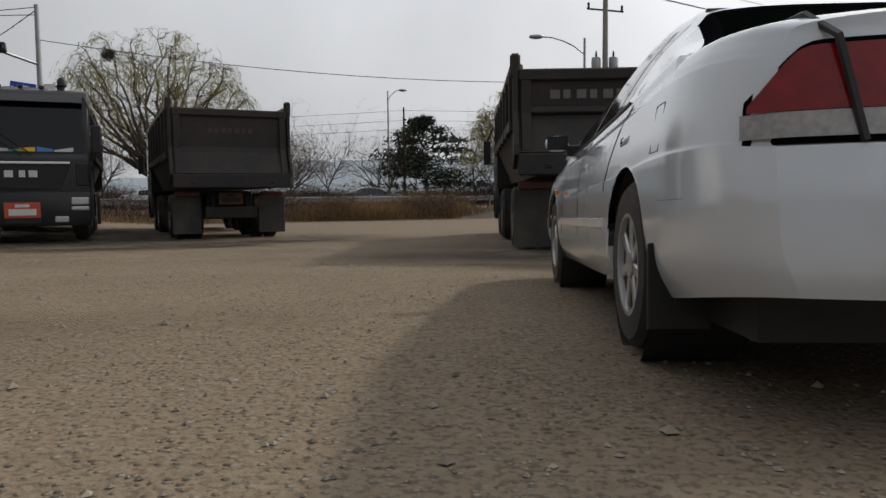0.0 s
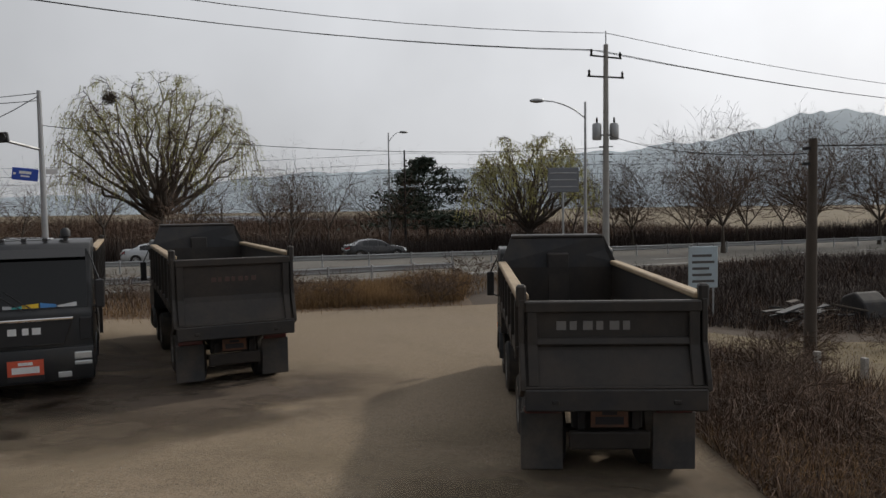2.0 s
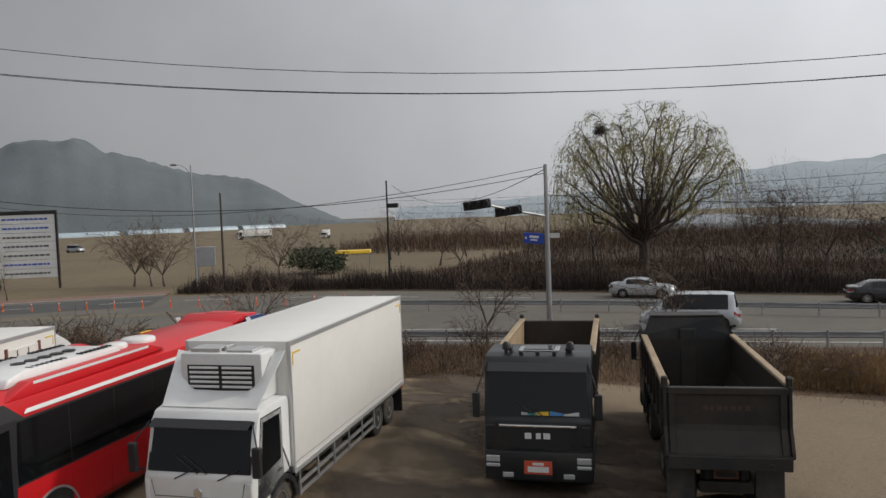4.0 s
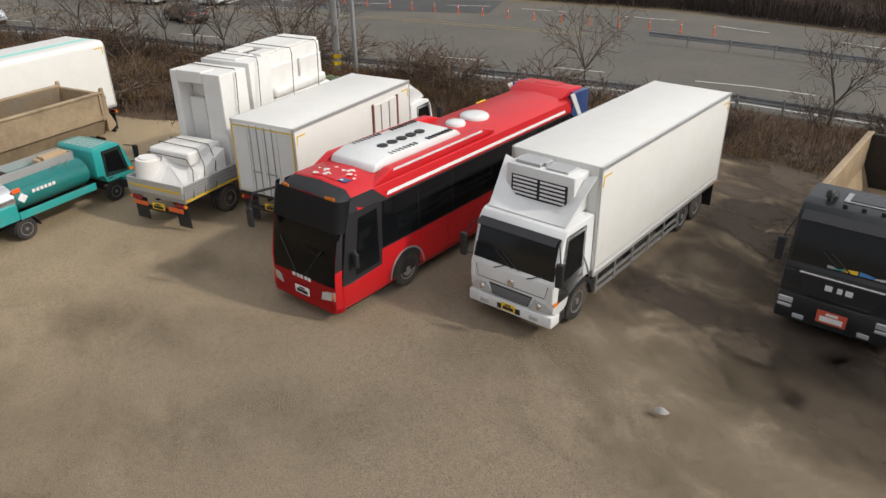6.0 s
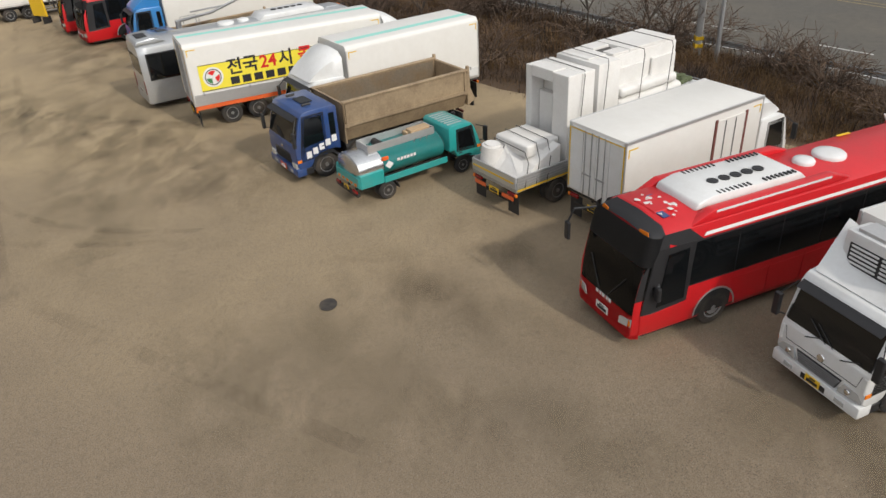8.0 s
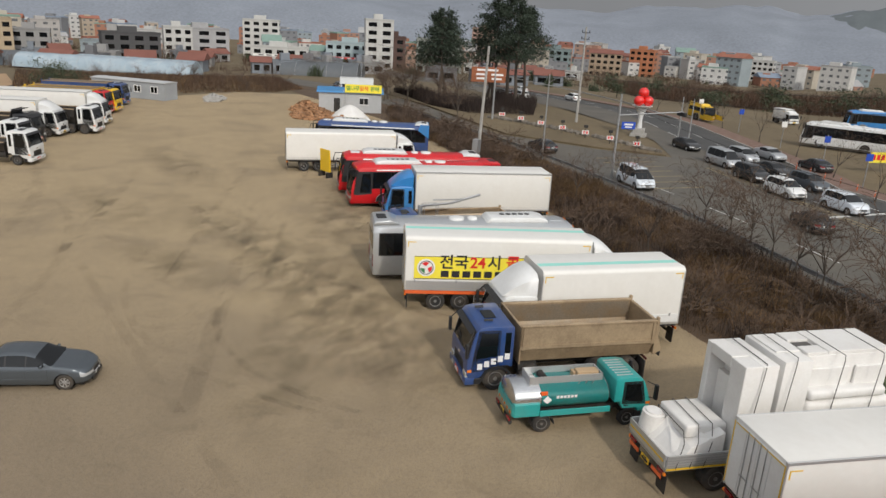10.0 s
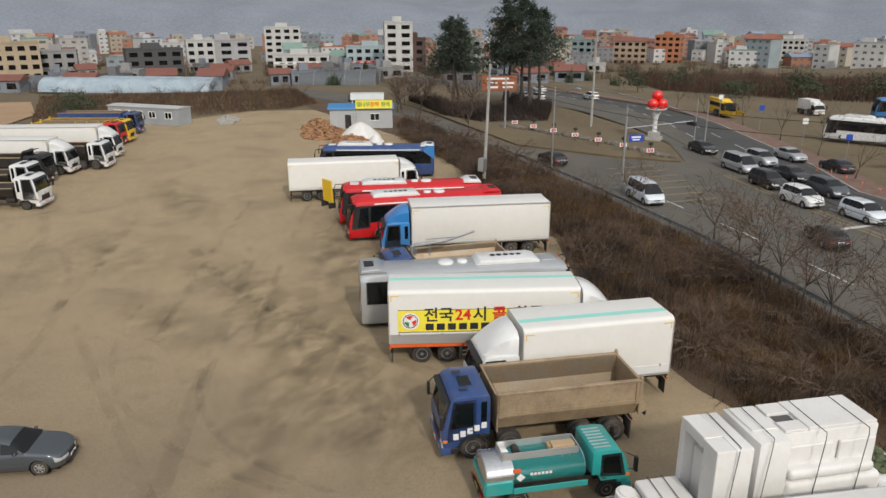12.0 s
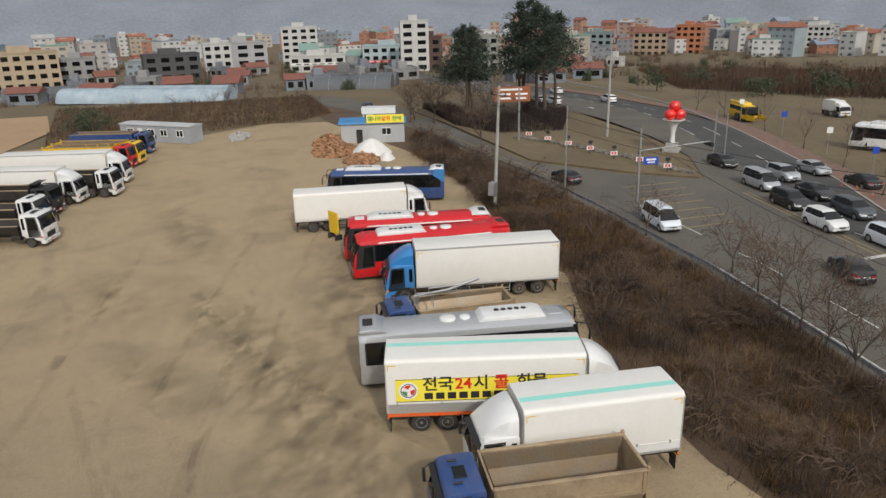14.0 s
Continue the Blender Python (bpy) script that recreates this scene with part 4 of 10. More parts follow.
    if mid_rib:
        part("gate_mid_rib", prism([(yr - 0.03, zb + 0.86), (yr + 0.06, zb + 0.8), (yr + 0.06, zb + 0.96), (yr + 0.0, zb + 0.94)], -h + 0.22, h - 0.22, 0.01), body, g)
    part("bottom_plank", box(-h + 0.04, h - 0.04, yr - 0.25, yr - 0.16, zb + 0.0, zb + 0.3, 0.02), "board_dark", g)
    part("plank_ledge", box(-h + 0.04, h - 0.04, yr - 0.24, yr - 0.05, zb + 0.3, zb + 0.33, 0.01), body, g)
    for s in (-1, 1):
        part("gate_side_rib", prism([(yr - 0.2, zb + 0.33), (yr - 0.1, zb + 0.33), (yr + 0.05, zb + 0.85), (yr + 0.05, zt - 0.14), (yr - 0.01, zt - 0.14), (yr - 0.03, zb + 0.85)], s * (h - 0.16) - 0.07, s * (h - 0.16) + 0.07, 0.01), body, g)
        part("gate_hook", box(s * (h - 0.45) - 0.05, s * (h - 0.45) + 0.05, yr - 0.27, yr - 0.24, zb + 0.1, zb + 0.16, 0.01), "chassis", g)
        part("hydraulic_tank", tubes(((s * 0.75, yb - 0.9, 0.82), (s * 0.75, yb - 0.1, 0.82), 0.26), seg=14), "chassis", e)
    r = 0.52 if not small else 0.42
    axle(e, yf - 1.25, 1.03, r, 0.3)
    if not small:
        axle(e, yf - 2.75, 1.03, r, 0.3)
    for k in (0,) if small else (0, 1):
        axle(e, yr + 1.1 + k * 1.32, 1.0, r, 0.28, "rim_grey", True)
    for s in (-1, 1):
        part("mud_flap", box(s * 0.93 - 0.3, s * 0.93 + 0.3, yr + 0.38, yr + 0.44, 0.14, 0.97, 0.01), "flap", e)
        for i in range(5 if canopy else 0):
            part("flap_rib", box(s * 0.92 - 0.26 + i * 0.12, s * 0.92 - 0.22 + i * 0.12, yr + 0.385, yr + 0.402, 0.18, 0.6), "plastic", e)
        part("tail_light", box(s * 0.92 - 0.26, s * 0.92 + 0.26, yr + 0.3, yr + 0.38, 0.97, 1.08, 0.02), "tail_dim", e)
    part("underrun_bar", box(-0.56, 0.56, yr + 0.2, yr + 0.32, 0.48, 0.74, 0.03, 2), "dump_grey", e)
    part("cross_member", box(-0.5, 0.5, yr + 0.42, yr + 0.55, 0.72, 1.1, 0.02), "chassis", e)
    plate(e, yr + 0.25, 0.92, 'plate_dull', -1, 0.52, 0.26)
    return e, L, yr, yf, bd


def bus(name, rear, front, label, paint="red", roof="red", w=2.49, top=3.3, ac="white", stripe=None, window_top=2.75, tail_paint=None, low=None, hero=False):
    e, L = vehicle(name, rear, front, label, "bus")
    yr, yf = -L / 2, L / 2
    h = w / 2
    # body: cross-sections along the length, front rounded
    cs = [(-h + 0.08, 0.32), (-h, 0.45), (-h, 1.5), (-h + 0.01, window_top), (-h + 0.1, top - 0.22), (-h + 0.34, top - 0.05), (0, top), (h - 0.34, top - 0.05), (h - 0.1, top - 0.22), (h - 0.01, window_top), (h, 1.5), (h, 0.45), (h - 0.08, 0.32)]
    st = [(yr, 0.93, 0.97), (yr + 0.15, 0.985, 0.995), (yr + 0.5, 1, 1), (yr + 2.6, 1, 1), (yf - 3.2, 1, 1), (yf - 0.9, 1, 1), (yf - 0.45, 0.995, 0.99), (yf - 0.15, 0.975, 0.965), (yf - 0.02, 0.93, 0.93)]
    bm = bmesh.new()
    rows = []
    for y, sx, sz in st:
        row = []
        for x, z in cs:
            lean = 0.0
            if y > yf - 0.7:
                lean = -0.42 * max(0.0, (z - 1.15) / (top - 1.15)) ** 1.4
            row.append(bm.verts.new((x * sx, y + lean, 0.32 + (z - 0.32) * sz)))
        rows.append(row)
    for a, b in zip(rows, rows[1:]):
        for i in range(len(cs) - 1):
            bm.faces.new((a[i], a[i + 1], b[i + 1], b[i]))
        bm.faces.new((a[-1], a[0], b[0], b[-1]))
    bm.faces.new(rows[0])
    bm.faces.new(list(reversed(rows[-1])))
    bmesh.ops.recalc_face_normals(bm, faces=bm.faces[:])
    body = part("body", bm, paint, e, smooth=38)
    if hero:
        body.data.materials.append(M["plastic"])          # black front cap and corner posts
        for f in body.data.polygons:
            c = f.center
            if c.z > 1.6 and c.y > yf - 1.3 and (c.z < 3.2 or c.y > yf - 0.72) and len(f.vertices) == 4:
                f.material_index = 1

    def fy(z, out=0.0):
        return yf - 0.02 - 0.42 * max(0.0, (z - 1.15) / (top - 1.15)) ** 1.4 + out

    def ring(half, z0, z1, n=9, out=0.025):
        """A curved shield across the front between two heights, following the rounded corners."""
        g = bmesh.new()
        gr = []
        for j in range(6):
            z = z0 + (z1 - z0) * j / 5
            gr.append([g.verts.new((x * half, fy(z, out) - float(np.interp(abs(x) * half / h, [0, 0.8, 0.86, 0.94, 0.985, 1.0], [0, 0.01, 0.02, 0.08, 0.24, 0.36])), z)) for x in [math.sin(math.pi / 2 * (-1 + 2 * k / (2 * n))) for k in range(2 * n + 1)]])
        for a, b in zip(gr, gr[1:]):
            for i in range(len(a) - 1):
                g.faces.new((a[i], a[i + 1], b[i + 1], b[i]))
        bmesh.ops.solidify(g, geom=g.faces[:], thickness=-0.02)
        bmesh.ops.recalc_face_normals(g, faces=g.faces[:])
        return g

    part("windscreen", ring(h * 0.985, 1.02, 2.38), "glass", body, smooth=50)
    part("destination_band", ring(h * 0.99, 2.385, top - (0.36 if not hero else 0.2), out=0.03), "plastic", body, smooth=50)
    part("front_panel", ring(h * 0.985, 0.5, 1.0, out=0.03), paint, body, smooth=50)
    part("front_bumper", ring(h * 0.985, 0.3, 0.5, out=0.045), low or paint, body, smooth=50)
    for s in (-1, 1):
        part("wiper", tubes(((s * 0.2, fy(1.15, 0.06), 1.15), (s * 0.2 + 0.55 * s, fy(1.9, 0.05), 1.9), 0.014), seg=5), "plastic", body)
        part("headlight", slab([(s * (h - 0.52), fy(0.75, 0.1) - 0.02, 0.62), (s * (h - 0.12), fy(0.75, 0.1) - 0.11, 0.64), (s * (h - 0.1), fy(0.8, 0.1) - 0.11, 0.9), (s * (h - 0.48), fy(0.8, 0.1) - 0.02, 0.84)][::s], 0.03), "lamp", body)
        part("roof_marker", slab([(s * (h - 0.6), fy(top - 0.2, 0.05) - 0.05, top - 0.26), (s * (h - 0.3), fy(top - 0.2, 0.05) - 0.1, top - 0.26), (s * (h - 0.34), fy(top - 0.12, 0.05) - 0.1, top - 0.16), (s * (h - 0.6), fy(top - 0.12, 0.05) - 0.05, top - 0.16)][::s], 0.02), "amber", body)
        if hero:
            part("roof_coaming", prism([(yf - 1.5, top - 0.22), (yf - 2.2, top + 0.1), (yf - 6.2, top + 0.12), (yf - 6.9, top - 0.12)], s * 1.0 - 0.14, s * 1.0 + 0.14, 0.05, 2), paint, body, smooth=40)
            part("coaming_stripe", prism([(yf - 2.3, top + 0.02), (yf - 6.1, top + 0.04), (yf - 6.1, top + 0.1), (yf - 2.3, top + 0.08)], s * 1.145 - 0.006, s * 1.145 + 0.006), "white", body)
            part("corner_cowl", slab([(s * (h - 0.02), yf - 0.55, window_top - 0.02), (s * (h + 0.0), yf - 1.95, window_top + 0.02), (s * (h - 0.08), yf - 1.5, top - 0.2), (s * (h - 0.09), yf - 0.74, top - 0.2)][::s], 0.02), "plastic", body)
            part("headlight_amber", slab([(s * (h - 0.2), fy(0.75, 0.12) - 0.1, 0.68), (s * (h - 0.1), fy(0.75, 0.12) - 0.14, 0.69), (s * (h - 0.1), fy(0.8, 0.12) - 0.14, 0.86), (s * (h - 0.2), fy(0.8, 0.12) - 0.1, 0.84)][::s], 0.03), "amber", body)
            part("hub_cap", lathe([(0.2, 0), (0.18, 0.05), (0.1, 0.08)], 16, "X"), "alu", body).location = (s * (h - 0.06) - (0.05 if s < 0 else 0), yf - 2.6, 0.5)
        # window band: one pane after another
        n = 7
        ys = [yr + 0.35 + (L - 2.0) * k / n for k in range(n + 1)]
        for k in range(n):
            part("window", slab([(s * (h + 0.004), ys[k] + 0.015, 1.52), (s * (h + 0.004), ys[k + 1] - 0.015, 1.52), (s * (h - 0.008), ys[k + 1] - 0.015, window_top), (s * (h - 0.008), ys[k] + 0.015, window_top)][::s], 0.008), "glass", body)
        part("window_band", slab([(s * (h + 0.001), yr + 0.3, 1.48), (s * (h + 0.001), yf - 1.5, 1.48), (s * (h - 0.011), yf - 1.5, window_top + 0.05), (s * (h - 0.011), yr + 0.3, window_top + 0.05)][::s], 0.004), "plastic", body)
        part("front_wrap", slab([(s * (h + 0.004), yf - 1.6, 1.08), (s * (h + 0.004), yf - 0.5, 1.0), (s * (h * 0.985 + 0.006), yf - 0.2, 1.02), (s * (h * 0.985 + 0.004), yf - 0.45, window_top - 0.2), (s * (h * 0.985 - 0.006), yf - 0.6, window_top + 0.06), (s * (h + 0.0), yf - 1.7, window_top + 0.06)][::s], 0.012), "plastic", body)
        part("driver_window", slab([(s * (h + 0.008), yf - 1.5, 1.2), (s * (h + 0.008), yf - 0.66, 1.15), (s * (h + 0.004), yf - 0.88, window_top - 0.12), (s * (h + 0.004), yf - 1.5, window_top - 0.08)][::s], 0.02), "glass", body)
        for y in (yf - 2.6, yr + 3.2):
            part("wheel_arch", prism([(y + 0.66 * math.cos(a), 0.45 + 0.66 * math.sin(a)) for a in [math.pi * k / 12 for k in range(13)]], s * h - 0.004, s * h + 0.004), "chassis", body)
            part("arch_lip", prism([(y + 0.7 * math.cos(a), 0.45 + 0.7 * math.sin(a)) for a in [math.pi * k / 12 for k in range(13)]] + [(y + 0.65 * math.cos(a), 0.45 + 0.65 * math.sin(a)) for a in [math.pi * k / 12 for k in range(12, -1, -1)]], s * h - 0.01, s * h + 0.02), "alu", body)
        for k in range(4):
            y = yr + 4.2 + k * 1.25
            part("luggage_flap", box(s * (h + 0.003) - 0.004, s * (h + 0.003) + 0.004, y, y + 1.2, 0.5, 1.28, 0.0), paint, body)
        if stripe:
            part("cant_stripe", slab([(s * (h - 0.0), yr + 1.5, window_top + 0.12), (s * (h - 0.0), yf - 1.9, window_top + 0.12), (s * (h - 0.03), yf - 2.0, window_top + 0.2), (s * (h - 0.03), yr + 1.5, window_top + 0.2)][::s], 0.006), stripe, body)
        if hero and s < 0:
            mi = part("mirror", box(-h - 0.22, -h - 0.04, yf - 0.62, yf - 0.5, 1.45, 1.85, 0.04, 2), "plastic", body)
            part("mirror_stalk", tubes(((-h + 0.03, yf - 0.7, 1.85), (-h - 0.13, yf - 0.56, 1.83), 0.02), seg=6), "chrome", mi)
            part("tail_light", box(-h + 0.11, -h + 0.29, yr - 0.02, yr + 0.05, 0.8, 1.5, 0.02), "tail", body)
            continue
        ar = part("mirror_arm", polyline([(s * (h - 0.25), yf - 0.5, top - 0.3), (s * (h + 0.05), yf + 0.18, top - 0.35), (s * (h + 0.12), yf + 0.32, top - 0.75)], 0.035), "plastic", body)
        part("mirror", box(s * (h + 0.13) - 0.1, s * (h + 0.13) + 0.1, yf + 0.26, yf + 0.36, top - 1.25, top - 0.72, 0.04, 2), "plastic", ar)
        part("tail_light", box(s * (h - 0.2) - 0.09, s * (h - 0.2) + 0.09, yr - 0.02, yr + 0.05, 0.8, 1.5, 0.02), "tail", body)
    part("rear_window", box(-h + 0.25, h - 0.25, yr - 0.012, yr + 0.02, 1.75, 2.65, 0.008), "glass", body)
    plate(body, fy(0.6, 0.06), 0.62, "plate_wht")
    plate(body, yr - 0.02, 0.85, "plate_wht", -1)
    if tail_paint:
        part("tail_cowl", prism([(yr - 0.03, window_top - 0.8), (yr + 1.1, window_top - 0.02), (yr + 0.9, top + 0.06), (yr - 0.03, top + 0.03)], -h - 0.012, -h + 0.25), tail_paint, body)
        part("tail_cowl", prism([(yr - 0.03, window_top - 0.8), (yr + 1.1, window_top - 0.02), (yr + 0.9, top + 0.06), (yr - 0.03, top + 0.03)], h - 0.25, h + 0.012), tail_paint, body)
    a = part("air_conditioner", prism([(yf - 5.7, top - 0.04), (yf - 5.4, top + 0.22), (yf - 2.5, top + 0.26), (yf - 2.05, top + 0.14), (yf - 1.95, top - 0.04)], -0.78, 0.78, 0.05, 2), ac, body, smooth=40)
    for k in range(5):
        y = yf - 3.05 - k * 0.38
        part("fan", lathe([(0.15, top + 0.25), (0.15, top + 0.275), (0.1, top + 0.268), (0.03, top + 0.275)], 16, "Z"), "plastic", a).location = (-0.1, y, 0)
    for s in (-1, 1):
        for g in range(2 if hero else 0):
            for k in range(8):
                y = yf - 2.75 - g * 1.5 - k * 0.14
                part("vent_slot", box(s * 0.66 - 0.08, s * 0.66 + 0.08, y - 0.022, y + 0.022, top + 0.235, top + 0.268), "plastic", a)
    part("roof_hatch", box(-0.42, 0.42, yf - 1.75, yf - 1.0, top - 0.06, top + 0.02, 0.03), roof, body)
    for y, r in ((yf - 6.35, 0.3), (yf - 7.3, 0.45)):
        part("roof_dome", lathe([(r, top - 0.04), (r, top + 0.06), (r * 0.9, top + 0.1), (r * 0.4, top + 0.13)], 20, "Z"), ac, body, smooth=50).location = (0, y, 0)
    part("rear_cowl", prism([(yr + 1.5, top - 0.06), (yr + 0.95, top + 0.16), (yr + 0.1, top + 0.1), (yr - 0.01, top - 0.1)], -h + 0.2, h - 0.2, 0.04, 2), roof, body, smooth=40)
    part("cowl_vent", box(-0.45, 0.45, yr + 0.25, yr + 0.8, top + 0.12, top + 0.17, 0.03), "plastic" if not hero else roof, body)
    axle(e, yf - 2.6, 1.1, 0.5, 0.3, "rim_silver")
    axle(e, yr + 3.2, 1.1, 0.5, 0.3, "rim_grey", True)
    part("underbody", box(-h + 0.12, h - 0.12, yr + 0.2, yf - 0.4, 0.25, 0.4), "chassis", e)
    return e, L, yr, yf, body, fy


# ---- cars ----
CAR = {
    # share of length (0 = nose) -> height of bonnet, belt and boot; height of roof; windscreen and rear window ranges; side windows
    "sedan": dict(L=4.7, W=1.8, H=1.42, base=2.7, f=0.92, ws=(.285, .405), rw=(.745, .85), deck=[(0, .47), (.02, .53), (.1, .6), (.27, .665), (.3, .67), (.5, .67), (.7, .69), (.84, .715), (.95, .72), (.985, .705), (1, .66)], roof=[(.27, .66), (.34, .8), (.41, .935), (.48, .985), (.56, 1.0), (.66, .99), (.73, .945), (.79, .85), (.86, .72)], wins=((.345, .475), (.49, .625), (.635, .72))),
    "saloon": dict(L=4.86, W=1.77, H=1.43, base=2.72, f=0.95, ws=(.285, .405), rw=(.728, .868), deck=[(0, .45), (.02, .52), (.1, .575), (.27, .62), (.3, .625), (.5, .64), (.7, .665), (.84, .69), (.95, .69), (.985, .685), (1, .672)], roof=[(.265, .62), (.33, .79), (.39, .92), (.45, .985), (.52, 1.0), (.62, .995), (.69, .97), (.735, .925), (.79, .84), (.84, .75), (.88, .695)], wins=((.345, .5), (.515, .64), (.65, .7))),
    "suv": dict(L=4.5, W=1.86, H=1.66, base=2.68, f=0.9, ws=(.24, .39), rw=(.915, .975), deck=[(0, .44), (.03, .53), (.12, .6), (.25, .64), (.5, .635), (.8, .65), (.96, .66), (1, .56)], roof=[(.23, .62), (.38, .94), (.48, 1.0), (.8, .985), (.91, .95), (.985, .66)], wins=((.33, .48), (.495, .68), (.7, .86))),
    "van": dict(L=5.1, W=1.94, H=1.9, base=3.2, f=0.88, ws=(.13, .3), rw=(.95, .985), deck=[(0, .36), (.04, .46), (.12, .52), (.18, .55), (.5, .55), (.9, .56), (.98, .55), (1, .46)], roof=[(.12, .52), (.3, .94), (.38, 1.0), (.85, 1.0), (.945, .965), (.995, .56)], wins=((.23, .4), (.42, .62), (.64, .88))),
}


def lerp(table, v):
    return float(np.interp(v, [a for a, _ in table], [b for _, b in table]))


def car(name, x, y, fx, fy, kind, paint, label, step=0.07, rim="rim_silver", group="cars on the road", category="car", glass="glass"):
    """A car lofted from cross-sections, with cut wheel arches, separate bumpers, lamps and panes."""
    e = empty(name, x, y, fx, fy, label, category, group, float(land(x, y) - gz(x, y)))
    k = CAR[kind]
    L, W, H = k["L"], k["W"], k["H"]
    wr = 0.32 if kind != "van" else 0.34
    yf_ax, yr_ax = L / 2 - k["f"], L / 2 - k["f"] - k["base"]
    deck, roof = k["deck"], k["roof"]
    r0, r1 = roof[0][0], roof[-1][0]
    ns = int(L / step)
    half = []
    for i in range(ns + 1):
        f = i / ns
        d = lerp(deck, f) * H
        tz = max(d, lerp(roof, f) * H) if r0 <= f <= r1 else d
        end = min(f, 1 - f)
        hw = W / 2 * (0.83 + 0.17 * math.sqrt(max(0.0, 1 - (1 - min(1.0, end / 0.13)) ** 2)))
        low = 0.22 + 0.09 * max(0, 1 - end / 0.2)
        g = tz - d
        th = hw * (0.97 - (0.36 if kind == "saloon" else 0.27) * min(1.0, g / (0.32 * H)) ** (0.5 if kind == "saloon" and f > 0.6 else 1.0))
        row = [(hw * 0.93, low), (hw * 0.985, low + 0.1), (hw, low + 0.22), (hw * 1.0, d * 0.56), (hw * 0.997, d * 0.695), (hw * 0.994, d * 0.708), (hw * 0.987, d * 0.785), (hw * 0.96, d * 0.92), (hw * 0.954, d * 0.935), (hw * 0.94, d * 0.965)]
        nb = len(row)
        if g > 0.03:
            row += [(hw * 0.925, d + 0.012), (hw * 0.925 + (th - hw * 0.925) * 0.5, d + g * 0.5), (th, tz - 0.075 * min(1, g * 4)), (th * 0.9, tz - 0.022), (th * 0.5, tz)]
        else:
            row += [(hw * 0.91, d), (hw * 0.82, d + 0.012), (hw * 0.7, d + 0.018), (hw * 0.5, d + 0.024), (hw * 0.25, d + 0.027)]
        half.append((f, g, [(a, L / 2 - f * L, b) for a, b in row] + [(0.0, L / 2 - f * L, row[-1][1] + 0.003)]))

    mul = 4 if kind == "saloon" else 1

    def fine(row):
        """The cross-section with a smooth curve drawn through its points."""
        out = []
        for q in range(len(row) - 1):
            a, b, c, d2 = (Vector(row[max(0, min(len(row) - 1, q + o))]) for o in (-1, 0, 1, 2))
            for h in range(mul):
                u = h / mul
                t0, t1 = (c - a) * 0.5, (d2 - b) * 0.5
                cap = (c - b).length * 1.2
                t0, t1 = t0 * min(1, cap / max(t0.length, 1e-6)), t1 * min(1, cap / max(t1.length, 1e-6))
                out.append(tuple(b * (2 * u ** 3 - 3 * u * u + 1) + t0 * (u ** 3 - 2 * u * u + u) + c * (3 * u * u - 2 * u ** 3) + t1 * (u ** 3 - u * u)))
        return out + [row[-1]]

    skin_rows = [fine(r[2]) for r in half] if mul > 1 else [r[2] for r in half]

    def bend(v, f):
        """Rounds the ends in plan and leans them above the bumper."""
        end = min(f, 1 - f)
        wgt = max(0.0, 1 - end / 0.16) ** 1.5
        s = 1 if f < 0.5 else -1
        pull = (0.2 if kind == "saloon" else 0.3) * (abs(v[0]) / (W / 2)) ** 3.2 + (0.1 if s < 0 else 0.16) * min(1.0, max(0.0, (v[2] - 0.55) / 0.4)) + 0.06 * max(0.0, (0.36 - v[2]) / 0.14)
        return (v[0], v[1] - s * wgt * pull, v[2])

    def arch(v):
        """Lifts what lies in a wheel opening to the arch's edge."""
        if abs(v[0]) > W * 0.36:
            for ya in (yf_ax, yr_ax):
                dy, R = v[1] - ya, wr * 1.17
                if abs(dy) < R:
                    z = wr + math.sqrt(R * R - dy * dy) * (1.0 if dy * dy < R * R else 0.0)
                    if v[2] < z:
                        return (v[0], v[1], z)
        return v

    def inside(v):
        return arch(v) != v

    groups = {}

    def put(key, q):
        groups.setdefault(key, []).append([arch(v) for v in q])

    for i in range(ns):
        f, g = (half[i][0] + half[i + 1][0]) / 2, min(half[i][1], half[i + 1][1])
        for jf in range((nb + 5) * mul):
            j = jf // mul
            key = "body"
            if g > 0.05 and j in (nb, nb + 1):
                for n, (a, b) in enumerate(k["wins"]):
                    if a <= f <= b:
                        key = "side_window%d" % n
                if key == "body" and k["wins"][0][0] < f < k["wins"][-1][1]:
                    key = "pillar%d" % sum(b < f for _, b in k["wins"])
            if j >= nb + 2 and k["ws"][0] <= f <= k["ws"][1]:
                key = "windscreen"
            if j >= nb + 2 and k["rw"][0] <= f <= k["rw"][1]:
                key = "rear_window"
                if kind == "saloon" and (j == nb + 2 or f < k["rw"][0] + 0.012 or f > k["rw"][1] - 0.012):
                    key = "rear_window_seal"
            if j < 3 and (f > 0.86 or f < 0.12) or j == 3 and (f > 0.93 or f < 0.05):
                key = "rear_bumper" if f > 0.5 else "front_bumper"
            if 4 <= j <= 7 and f > 0.958 and kind != "saloon":
                key = "tail_light" if j == 6 else "tail_light_lower" if j == 5 else "tail_light_seal"
                if f < 0.965:
                    key = "tail_light_seal"
            if 4 <= j <= 7 and f < 0.035:
                key = "headlight"
            for s in (1, -1):
                q = [bend((v[0] * s, v[1], v[2]), ff) for v, ff in ((skin_rows[i][jf], half[i][0]), (skin_rows[i][jf + 1], half[i][0]), (skin_rows[i + 1][jf + 1], half[i + 1][0]), (skin_rows[i + 1][jf], half[i + 1][0]))]
                if all(inside(v) for v in q):
                    continue
                if kind == "saloon" and key == "body" and g > 0.03 and j >= nb - 1:
                    put("cabin_lining", [(v[0] * 0.97, v[1], v[2] - 0.02) for v in (q if s < 0 else q[::-1])])
